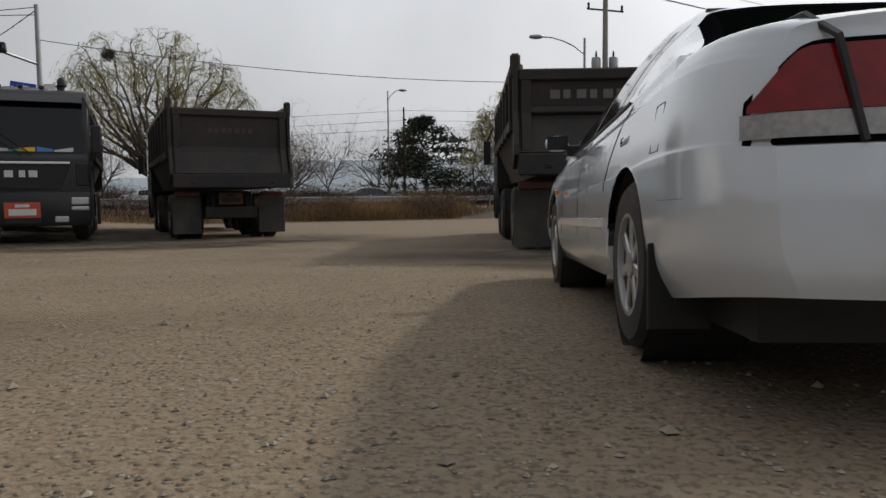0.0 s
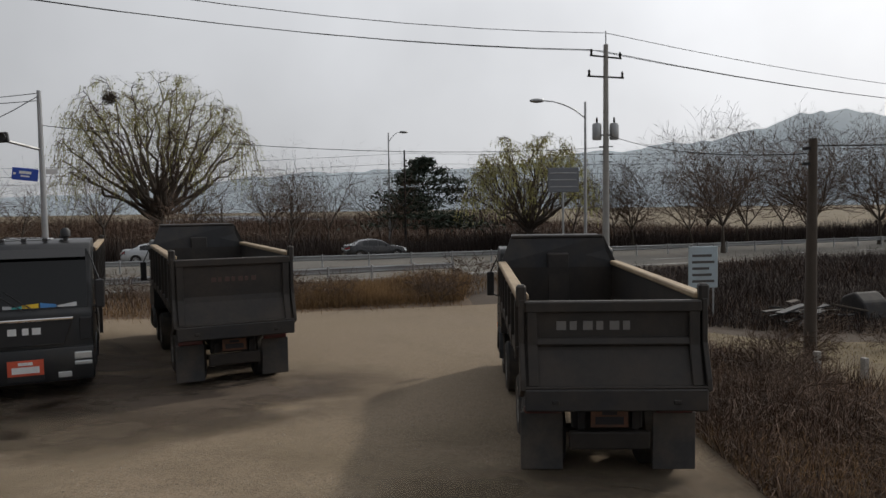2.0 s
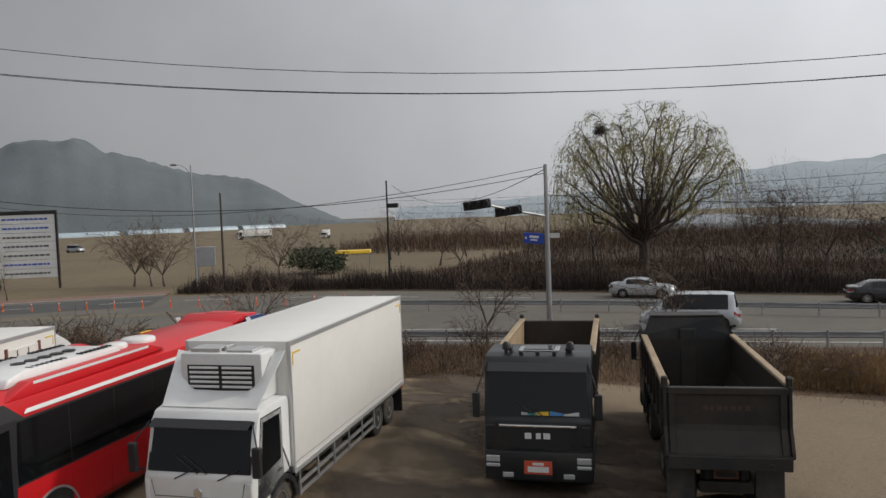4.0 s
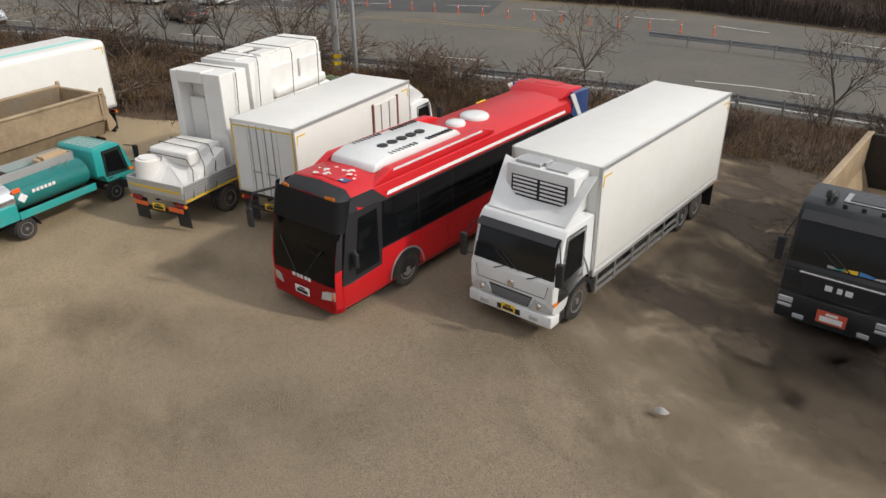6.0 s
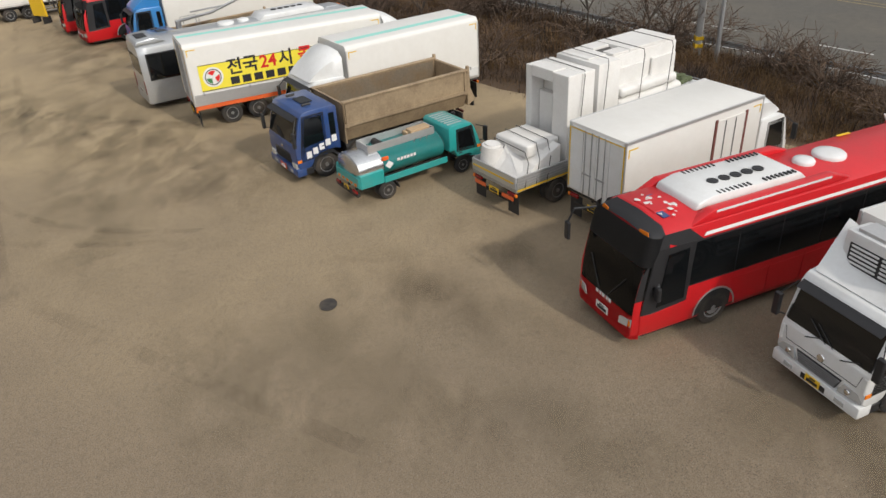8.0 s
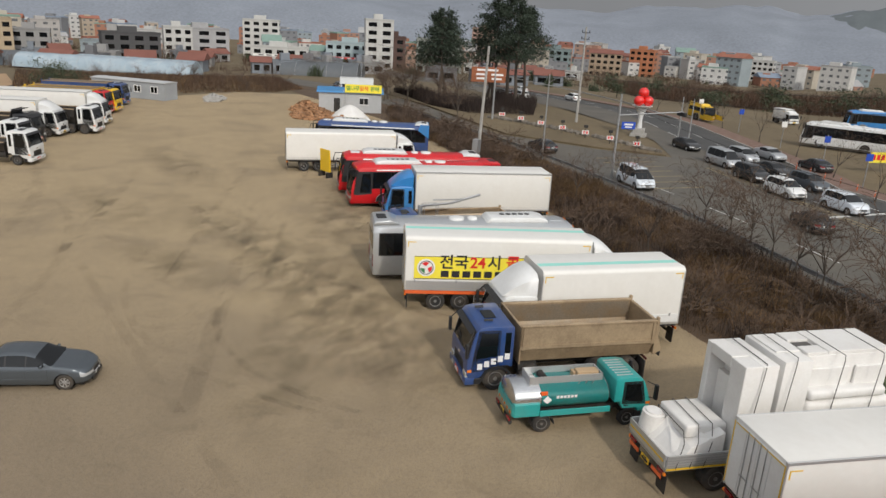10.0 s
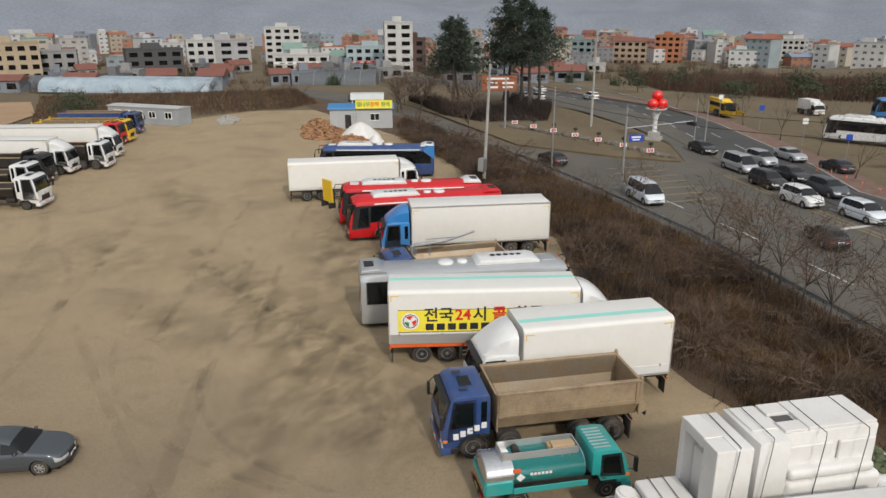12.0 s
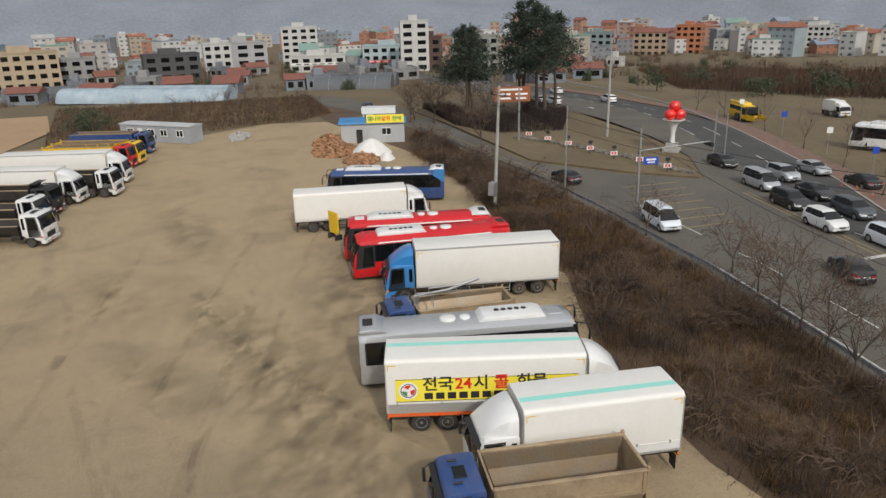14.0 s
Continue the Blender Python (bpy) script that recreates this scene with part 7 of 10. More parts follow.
part("crane_jib", polyline([(0.2, yf - 6.2, 3.45), (0.15, yf - 5.2, 3.2), (0.1, yf - 3.0, 3.2)], 0.05, 6), "steel", cr)
for x in (-0.7, -0.25):
    part("cage_hoop", polyline([(x, yf - 2.2, 2.3), (x, yf - 2.2, 3.1), (x, yf - 3.1, 3.1), (x, yf - 3.1, 2.3)], 0.025, 5), "steel", cr)

# coaches further on
bus("coach", (-36.25, -14.5), (-42.95, -4.35), "silver coach with white roof unit, rear to the lot", "silver", "silver", top=3.3)
bus("coach", (-56.97, -14.04), (-49.4, -23.49), "red coach with white roof unit", "red", "red", stripe="white")
bus("coach", (-59.35, -16.56), (-52.84, -26.43), "red and white coach with white roof unit", "red", "white", stripe="white")
bus("coach", (-72.53, -26.95), (-67.42, -37.93), "dark blue and white coach with black window band", "blue", "white", stripe="white", tail_paint="sky_blue")


def tanker():
    e, L = vehicle("tanker_truck", (-24.31, -2.59), (-27.54, 1.88), "small teal and steel tanker truck with metal tank", "tanker truck")
    yr, yf = -L / 2, L / 2
    c = truck_cab(e, yf, "teal", w=1.75, top=2.05, depth=1.5, visor=False, ax=0.85, wr=0.34, plate_mat="plate_yel")
    part("roof_ribs", boxes(*[(-0.6 + k * 0.2, -0.54 + k * 0.2, yf - 1.4, yf - 0.75, 2.045, 2.07) for k in range(7)]), "alu", c)
    chassis(e, yr + 0.2, yf - 0.3, 0.5, 0.34)
    y0, y1 = yr + 0.1, yf - 1.65
    tk = bmesh.new()
    ring = [(0.86 * math.cos(a) * (1 if abs(math.cos(a)) < 0.9 else 0.97), 1.32 + 0.52 * math.sin(a)) for a in [2 * math.pi * k / 28 for k in range(28)]]
    rows = []
    for y, s in ((y0, 0.82), (y0 + 0.05, 0.97), (y0 + 0.12, 1), (y1 - 0.12, 1), (y1 - 0.05, 0.97), (y1, 0.82)):
        rows.append([tk.verts.new((x * s, y, 1.32 + (z - 1.32) * s)) for x, z in ring])
    for a, b in zip(rows, rows[1:]):
        for i in range(28):
            tk.faces.new((a[i], a[(i + 1) % 28], b[(i + 1) % 28], b[i]))
    tk.faces.new(rows[0])
    tk.faces.new(list(reversed(rows[-1])))
    bmesh.ops.recalc_face_normals(tk, faces=tk.faces[:])
    t = part("tank", tk, "tank", e, smooth=40)
    wrap = bmesh.new()
    rw = []
    for y in (y0 + 1.05, y1 - 0.1):
        rw.append([wrap.verts.new((0.872 * math.cos(a), y, 1.32 + 0.532 * math.sin(a))) for a in [math.pi * (-0.3 + 1.6 * k / 22) for k in range(23)]])
    for i in range(22):
        wrap.faces.new((rw[0][i], rw[0][i + 1], rw[1][i + 1], rw[1][i]))
    bmesh.ops.solidify(wrap, geom=wrap.faces[:], thickness=0.008)
    part("painted_wrap", wrap, "teal", t, smooth=40)
    part("tank_side_box", boxes((-0.9, -0.3, y0 + 0.0, y0 + 1.0, 0.72, 1.25), (0.3, 0.9, y0 + 0.0, y0 + 1.0, 0.72, 1.25), bev=0.03), "teal", t)
    part("skirt", boxes((-0.92, -0.86, y0 + 1.0, y1, 0.72, 0.95), (0.86, 0.92, y0 + 1.0, y1, 0.72, 0.95), bev=0.01), "teal", t)
    part("rear_panel", box(-0.84, 0.84, y0 - 0.05, y0 + 0.02, 0.75, 1.15, 0.02), "teal", t)
    part("hazard_marks", boxes(*[(-0.7 + k * 0.3, -0.52 + k * 0.3, y0 - 0.058, y0 - 0.05, 0.8, 0.9) for k in range(5)]), "amber", t)
    tr = part("top_tray", boxes((-0.42, -0.38, y0 + 0.7, y1 - 0.2, 1.78, 2.05), (0.38, 0.42, y0 + 0.7, y1 - 0.2, 1.78, 2.05), (-0.42, 0.42, y0 + 0.68, y0 + 0.72, 1.78, 2.05), (-0.42, 0.42, y1 - 0.24, y1 - 0.2, 1.78, 2.05)), "alu", t)
    part("hose_reel", tubes(((-0.2, y0 + 1.3, 1.9), (0.2, y0 + 1.3, 1.9), 0.14), seg=12), "chassis", tr)
    part("wooden_crate", boxes((0.0, 0.36, y1 - 1.2, y1 - 0.35, 1.82, 2.14), (-0.1, 0.2, y1 - 1.3, y1 - 0.9, 1.82, 2.05), bev=0.02), mat("crate_wood", (0.42, 0.3, 0.18), 0.8, bump=0.2), tr)
    for k in range(3):
        part("pipe_hoop", polyline([(0.5 + 0.16 * math.sin(a), y1 - 1.2 + k * 0.28, 1.72 + 0.22 * math.sin(a)) for a in [math.pi * j / 6 for j in range(7)]], 0.015), "alu", t)
    part("warning_diamond", slab([(0.875, y0 + 1.25, 1.2), (0.88, y0 + 1.42, 1.36), (0.86, y0 + 1.25, 1.52), (0.88, y0 + 1.08, 1.36)], 0.012), "ink_white", t)
    part("warning_label", box(0.8, 0.86, y0 + 1.0, y0 + 1.25, 1.55, 1.68), "orange", t)
    bm = bmesh.new()
    for k in range(6):
        add_box(bm, 0.87, 0.88, y0 + 1.6 + k * 0.14, y0 + 1.7 + k * 0.14, 1.4, 1.5)
    part("lettering_bar", bm, "ink_white", t)
    axle(e, yf - 0.85, 0.72, 0.34, 0.18)
    axle(e, yr + 1.25, 0.74, 0.35, 0.17, "rim_grey", True)
    for s in (-1, 1):
        part("mud_guard", prism([(yr + 1.25 + 0.46 * math.cos(a), 0.35 + 0.46 * math.sin(a)) for a in [math.pi * k / 8 for k in range(9)]] + [(yr + 1.25 + 0.42 * math.cos(a), 0.35 + 0.42 * math.sin(a)) for a in [math.pi * k / 8 for k in range(8, -1, -1)]], s * 0.74 - 0.14, s * 0.74 + 0.14), "plastic", e)
    part("rear_bumper", box(-0.8, 0.8, yr - 0.02, yr + 0.1, 0.42, 0.55, 0.02), "chassis", e)
    for s in (-1, 1):
        part("tail_light", box(s * 0.62 - 0.16, s * 0.62 + 0.16, yr - 0.04, yr + 0.02, 0.56, 0.66, 0.01), "tail", e)
    plate(e, yr - 0.03, 0.62, "plate_yel", -1, 0.34, 0.16)


tanker()


def flatbed():
    e, L = vehicle("flatbed_truck", (-23.31, 2.7), (-29.21, 10.87), "white flatbed lorry, tailboard towards the lot", "flatbed truck")
    yr, yf = -L / 2, L / 2
    c = truck_cab(e, yf, "white", w=2.35, top=2.7, depth=1.9)
    chassis(e, yr + 0.3, yf - 0.4)
    y1 = yf - 2.05
    b = part("flat_bed", box(-1.2, 1.2, yr, y1, 1.0, 1.15, 0.01), "steel", e)
    for s in (-1, 1):
        for k in range(3):
            ya = yr + 0.02 + (y1 - yr - 0.04) * k / 3
            d = part("drop_side", box(s * 1.19 - 0.025, s * 1.19 + 0.025, ya + 0.015, ya + (y1 - yr) / 3 - 0.015, 1.15, 1.58, 0.01), "alu", b)
            part("side_groove", boxes(*[(s * 1.222 - 0.006, s * 1.222 + 0.006, ya + 0.04, ya + (y1 - yr) / 3 - 0.04, 1.2 + j * 0.1, 1.22 + j * 0.1) for j in range(4)]), "steel", d)
        part("reflective_tape", box(s * 1.205 - 0.01, s * 1.205 + 0.01, yr + 0.05, y1 - 0.05, 1.04, 1.1), "yellow", b)
    d = part("tail_board", box(-1.17, 1.17, yr - 0.04, yr + 0.01, 1.15, 1.58, 0.01), "alu", b)
    part("tail_tape", box(-1.1, 1.1, yr - 0.05, yr - 0.04, 1.32, 1.38), "yellow", d)
    part("head_board", box(-1.2, 1.2, y1 - 0.06, y1, 1.15, 2.5, 0.01), "steel", b)
    nt = bmesh.new()
    rng = random.Random(4)
    for _ in range(40):
        x, y = rng.uniform(-0.8, 0.8), rng.uniform(yf - 1.7, yf - 0.8)
        r = rng.uniform(0.12, 0.22)
        bmesh.ops.create_icosphere(nt, subdivisions=1, radius=r, matrix=Matrix.Translation((x, y, 2.75 + r * 0.3)) @ Matrix.Diagonal((1, 1, 0.55, 1)))
    part("net", nt, mat("camouflage_net", (0.09, 0.11, 0.055), 0.9, var=0.4, scale=5), c, "folded green net on the cab roof")
    part("roof_rack", tubes(*[((-0.95, yf - 1.8 + k * 0.4, 2.76), (0.95, yf - 1.8 + k * 0.4, 2.76), 0.02) for k in range(4)], seg=6), "steel", c)
    axle(e, yf - 1.25, 1.0, 0.46, 0.26)
    axle(e, yr + 2.0, 1.0, 0.46, 0.24, "rim_grey", True)
    rear_end(e, yr, 2.4)
    for s in (-1, 1):
        part("marker_board", box(s * 0.75 - 0.3, s * 0.75 + 0.3, yr - 0.03, yr + 0.02, 0.66, 0.8, 0.01), "orange", e)
    side_guard(e, yr + 2.8, yf - 2.0, 2.4)
    # the load
    g = e.matrix_basis

    def load(name, bm, label, m="foam"):
        ob = part(name, bm, m, None, label, smooth=35)
        ob.matrix_basis = g.copy()
        return tagged(ob, "", "wrapped cargo", "flatbed load")

    zt = 4.5

    def at(a):
        return yr + a + (0.25 if a > 2.1 else 0.0)

    u = load("wrapped_unit", box(-1.08, 1.05, at(2.75), at(3.35), 1.15, zt - 0.06, 0.035, 2), "tall white wrapped unit with an open recess on the flatbed")
    for x0, x1 in ((-1.08, -0.8), (0.3, 1.05)):
        part("jamb", box(x0, x1, at(2.12), at(2.745), 1.15, zt - 0.06, 0.03, 2), "foam", u)
    part("lintel", box(-0.795, 0.295, at(2.12), at(2.745), zt - 0.42, zt - 0.03, 0.02), "foam", u)
    part("inner_panel", box(-0.78, -0.1, at(2.5), at(2.74), 1.2, 3.5, 0.02), "foam", u)
    u = load("wrapped_unit", box(-1.08, 1.02, at(3.56), at(4.615), 1.15, zt + 0.02, 0.02, 2), "tall white foam-wrapped block with a sloping side on the flatbed")
    part("top_slab", box(-1.0, 0.35, at(3.7), at(4.61), zt + 0.02, zt + 0.07, 0.02), "foam", u)
    u = load("wrapped_unit", box(-1.08, 0.62, at(4.62), at(8.0), 1.15, zt - 0.02, 0.04, 2), "long white wrapped cabin block on the flatbed")
    for a0, a1 in ((4.75, 6.35), (6.6, 7.9)):
        part("side_panel", box(0.63, 0.74, at(a0), at(a1), 2.6, zt - 0.42, 0.03), "foam", u)
    part("top_slab", boxes((-1.02, -0.4, at(4.7), at(5.5), zt - 0.02, zt + 0.08), (0.05, 0.58, at(4.7), at(5.5), zt - 0.02, zt + 0.08), (-1.02, 0.58, at(5.52), at(7.95), zt - 0.02, zt + 0.1), bev=0.015), "foam", u)
    part("top_opening", box(-0.39, 0.04, at(4.8), at(5.45), zt - 0.02, zt - 0.004), "strap", u)
    load("wrapped_pack", box(0.64, 1.16, at(4.3 + 0.3), at(8.0), 1.6, 3.05, 0.2, 4), "bulging white wrapped bundle along the side of the load")
    load("wrapped_pack", box(0.5, 1.1, at(4.7), at(7.7), 3.06, 3.42, 0.14, 4), "white wrapped bundle on top of another")
    load("wrapped_crate", prism([(at(0.35), 1.18), (at(2.05), 1.18), (at(2.05), 2.2), (at(0.9), 1.75)], 0.1, 1.12, 0.03, 2), "slanting white wrapped panels near the tailboard")
    load("wrapped_crate", box(-0.95, 0.75, at(0.85), at(2.1) + 0.22, 1.86, 2.3, 0.08, 3), "long white wrapped packet on the panels")
    load("wrapped_sheet", slab([(-0.35, at(0.12), 1.16), (1.05, at(0.3), 1.16), (1.1, at(1.6), 2.0), (-0.35, at(0.9), 2.05)], 0.07), "leaning white foam sheet behind the tailboard")
    roll = bmesh.new()
    add_tube(roll, (-0.72, at(0.42), 1.15), (-0.66, at(0.5), 2.05), 0.4, 0.38, 22)
    add_tube(roll, (-0.72, at(0.42), 1.2), (-0.66, at(0.5), 2.12), 0.3, 0.28, 22)
    load("wrapped_roll", roll, "upright roll of white foam near the tailboard")
    for ya, za in ((at(3.0), zt - 0.04), (at(4.1), zt + 0.12), (at(5.9), zt + 0.1), (at(7.4), zt + 0.1), (at(0.75), 2.14), (at(1.25), 2.34), (at(1.75), 2.34)):
        if za < 3:
            low_pts = [(-1.24, ya + 0.3, 1.1), (-1.13, ya + 0.2, 1.7), (-0.95, ya + 0.06, za + 0.01), (0.76, ya, za + 0.01), (1.12, ya - 0.15, 1.9), (1.24, ya - 0.4, 1.1)]
            ob = part("lashing_strap", polyline(low_pts, 0.016, 5), "strap")
            ob.matrix_basis = g.copy()
            tagged(ob, "dark lashing strap over the low wrapped load", "strap", "lashing straps")
            continue
        st = polyline([(-1.24, ya + 0.35, 1.1), (-1.12, ya + 0.1, za - 0.12), (-1.06, ya, za + 0.01), (0.3 if za < 3 else 0.95, ya - 0.06, za + 0.01), (1.12, ya - 0.2, za - (0.35 if za < 3 else 0.12)), (1.2, ya - 0.4, (za + 1.1) / 2), (1.24, ya - 0.55, 1.1)], 0.015, 5)
        ob = part("lashing_strap", st, "strap")
        ob.matrix_basis = g.copy()
        tagged(ob, "dark lashing strap over the wrapped load", "strap", "lashing straps")


flatbed()

# white saloon close to the start, grey saloon in the lot
M["clear"] = mat("tinted_clear_glass", (0.004, 0.005, 0.005), 0.05, var=0.02)
M["clear"].node_tree.nodes["Principled BSDF"].inputs["Alpha"].default_value = 0.6
M["clear"].node_tree.nodes["Principled BSDF"].inputs["Specular IOR Level"].default_value = 0.0
hero, hb = car("car", 1.145, 5.03, 0.043, 1.0, "saloon", "pearl", "pearl white saloon car with dusty alloy wheels", step=0.02, group="parked vehicles", glass="clear")
hero.matrix_basis = hero.matrix_basis @ pose(0, 0, -0.02, -1.6, 0, 0)
part("parcel_shelf", box(-0.72, 0.72, -1.62, -1.05, 0.9, 0.96, 0.01), "plastic", hb)
part("cabin_floor", box(-0.78, 0.78, -1.2, 1.0, 0.3, 0.42), "plastic", hb)
part("dashboard", box(-0.72, 0.72, 0.75, 1.1, 0.5, 0.97, 0.06, 2), "plastic", hb)
for s in (-1, 1):
    st = part("front_seat", boxes((s * 0.38 - 0.24, s * 0.38 + 0.24, -0.2, 0.4, 0.42, 0.6), (s * 0.38 - 0.23, s * 0.38 + 0.23, -0.38, -0.2, 0.5, 1.08), (s * 0.38 - 0.13, s * 0.38 + 0.13, -0.4, -0.3, 1.1, 1.28), bev=0.04), "chassis", hb)
    part("mud_flap", box(s * 0.8 - 0.1, s * 0.8 + 0.1, -1.72, -1.7, 0.14, 0.42, 0.004), "plastic", hb)
    part("fender_marker", box(s * 0.9 - 0.015, s * 0.9 + 0.008, 0.95, 1.03, 0.66, 0.69, 0.004), "amber", hb)
part("rear_bench", boxes((-0.68, 0.68, -1.0, -0.45, 0.42, 0.62), (-0.68, 0.68, -1.15, -0.98, 0.5, 1.0), bev=0.05), "chassis", hb)
part("steering_wheel", lathe([(0.17, 0.0), (0.19, 0.015), (0.19, 0.03), (0.17, 0.045)], 20, "Y", (False, False)), "plastic", hb).location = (-0.38, 0.55, 0.92)
pp = part("paper_sheet", slab([(-0.56, -1.42, 1.0), (-0.34, -1.42, 0.99), (-0.36, -1.3, 1.13), (-0.55, -1.3, 1.15)], 0.004), "plate_wht", hb, "white sheet of paper leaning on the parcel shelf")
part("orange_cushion", box(-0.25, 0.35, -1.42, -1.1, 0.96, 1.12, 0.06, 3), "yellow", hb, "orange cushion on the parcel shelf", smooth=60)
part("exhaust_pipe", tubes(((0.5, -2.36, 0.26), (0.5, -2.0, 0.28), 0.03), seg=12), "steel", hb)
car("car", -18.75, -19.95, -0.5, 0.87, "sedan", "grey_car", "dark grey saloon car parked alone in the lot", group="parked vehicles", step=0.06)

# lorries across the lot
for (r, f, p, lab) in (((-59.0, -78.0), (-66.0, -65.4), "white", "white box lorry with long trailer body"), ((-51.9, -73.9), (-57.3, -62.6), "white", "white box lorry with wind deflector")):
    box_truck("box_truck", r, f, lab, paint=p, zt=3.8, axles=(0.12, 0.22))
dump_truck("dump_truck", (-56.9, -69.6), (-61.0, -61.4), "white cab grab lorry with dark body", "white", "dump_grey", "dump_grey", canopy=False, zt=2.6)
dump_truck("dump_truck", (-49.3, -69.6), (-53.2, -61.1), "dark dump truck with red trim", "dark_cab", "dump_grey", "dump_grey", zt=2.7)
dump_truck("dump_truck", (-42.3, -61.4), (-46.26, -53.0), "white and blue recovery lorry with grey deck", "white", "dump_grey", "dump_grey", canopy=False, zt=1.9, small=True)
dump_truck("dump_truck", (-45.6, -66.6), (-49.6, -58.2), "white cab lorry with low body", "white", "dump_grey", "dump_grey", canopy=False, zt=2.0, small=True)
dump_truck("dump_truck", (-67.2, -81.2), (-72.1, -71.3), "red dump truck with yellow body", "red", "yellow", "dump_in", canopy=False)
dump_truck("dump_truck", (-69.4, -82.4), (-74.3, -72.2), "yellow dump truck parked across the lot", "yellow", "yellow", "dump_in", canopy=False)
dump_truck("dump_truck", (-75.2, -86.4), (-80.1, -76.6), "blue dump truck parked across the lot", "blue", "blue", "dump_in", canopy=False)

# ---- traffic ----
TRAFFIC = [
    (-70.9, -4.6, 0.93, 0.66, "van", "pearl", "white people carrier in the near lane"),
    (-63.4, 10.2, -0.93, -0.36, "sedan", "black_car", "black saloon crossing the junction"),
    (-75.4, 8.6, 0.8, 0.6, "suv", "white", "pale silver sport utility car waiting at the line"),
    (-81.6, 5.6, 0.8, 0.6, "suv", "black_car", "black sport utility car waiting at the line"),
    (-88.4, 2.6, 0.8, 0.6, "van", "silver", "silver people carrier in the queue"),
    (-80.3, 10.9, 0.8, 0.6, "suv", "grey_car", "dark grey sport utility car in the queue"),
    (-86.0, 7.8, 0.8, 0.6, "sedan", "black_car", "black car in the queue"),
    (-97.9, -2.2, 0.8, 0.6, "sedan", "black_car", "dark saloon in the queue"),
    (-93.0, 4.6, 0.8, 0.6, "suv", "silver", "grey car in the queue"),
    (-97.3, 7.6, 0.8, 0.6, "sedan", "silver", "grey saloon in the outer lane"),
    (-92.4, 12.3, -0.86, -0.5, "sedan", "black_car", "dark saloon driving away"),
    (-71.9, 13.3, 0.8, 0.6, "suv", "pearl", "white car at the stop line"),
    (-83.8, -17.2, -0.7, -0.71, "sedan", "black_car", "dark saloon on the branch road"),
    (-20.7, 51.2, 0.96, 0.2, "sedan", "silver", "grey saloon on the far carriageway"),
    (-5.9, 53.6, 0.94, 0.32, "sedan", "black_car", "dark saloon on the far carriageway"),
    (-13.5, 39.6, -0.94, -0.3, "van", "silver", "silver people carrier on the near carriageway"),
    (7.2, 46.2, -0.92, -0.38, "sedan", "black_car", "dark saloon on the near carriageway"),
]
for x, y, fx, fy_, kind, p, lab in TRAFFIC:
    car("car", x, y, fx, fy_, kind, p, lab)

yp = tagged(new("steel_plate"), "yellow steel plate on a stand beside the lorry", "steel plate")
yp.matrix_basis = pose(-56.71, -29.99, 0, 0, 0, 65)
part("plate", prism([(-0.08, 0.5), (0.08, 0.5), (0.0, 2.5), (-0.12, 2.5)], -0.75, 0.75, 0.03), "yellow", yp)
for x in (-0.6, 0.6):
    part("leg", box(x - 0.06, x + 0.06, -0.35, 0.35, 0.0, 0.5, 0.02), "chassis", yp)


# ---- verge and roadside plants ----
rng = np.random.default_rng(5)
A = [(2.82, 38.34), (-14.78, 32.72), (-24.15, 28.29), (-36.15, 19.34), (-45.01, 12.00), (-52.66, 6.39), (-60.48, 0.40), (-73.90, -11.70), (-82.85, -20.52), (-97.70, -37.98), (-108.29, -49.38)]
B = [(-0.02, 30.49), (-8.05, 28.68), (-13.98, 26.34), (-20.11, 23.23), (-29.69, 13.26), (-36.72, 4.23), (-44.67, -2.82), (-56.48, -8.39), (-61.24, -14.27), (-75.03, -23.62), (-91.24, -40.30)]
blades("dry_grass", strip_points(A, B, 60000, rng), 0.55, 0.011, 1.0, "grass", "dry straw-coloured grass on the verge", "grass", 1)
tufts = np.concatenate([p + rng.normal(size=(60, 2)) * rng.uniform(0.15, 0.5) for p in strip_points(A[3:], B[3:], 650, rng, 0.7)])
blades("straw_tufts", tufts, 1.0, 0.016, 1.0, "grass", "pale straw tufts scattered over the verge", "grass", 46)
tufts = np.concatenate([p + rng.normal(size=(70, 2)) * rng.uniform(0.3, 0.9) for p in strip_points(A[3:], B[3:], 260, rng, 0.9)])
blades("bramble_tufts", tufts, 1.5, 0.014, 0.8, "hedge", "dark bramble thickets scattered over the verge", "brush", 47)
E1, E2 = [(p[0] + 0.3, p[1] - 1.5) for p in B], [(p[0] - 0.2, p[1] + 0.8) for p in B]
blades("edge_weeds", strip_points(E1, E2, 16000, rng, 0.5), 0.3, 0.008, 1.2, "grass", "straggling dry weeds along the lot's edge", "weeds", 41)
blades("dry_brush", strip_points(A, B, 40000, rng), 0.85, 0.009, 1.0, "brush", "tangled brown brush on the verge", "brush", 2)
A2, B2 = [(4.57, 4.72), (3.71, 9.22), (3.63, 15.56), (5.16, 20.46)], [(17.00, 4.00), (13.15, 9.73), (9.49, 15.65), (7.08, 20.31)]
blades("dry_grass", strip_points(A2, B2, 30000, rng, 1.2), 0.45, 0.008, 1.1, "grass", "dry grass beside the lot", "grass", 3)
blades("dry_brush", strip_points(A2, B2, 42000, rng, 1.2), 0.7, 0.007, 1.3, "brush", "dark bramble stems beside the lot", "brush", 4)
HA, HB = offset(FAR[:7], 1.5), offset(FAR[:7], 6.5)
blades("dark_hedge", strip_points(HA, HB, 42000, rng), 1.7, 0.02, 0.4, "hedge", "dense dark hedge beyond the road", "hedge", 6)
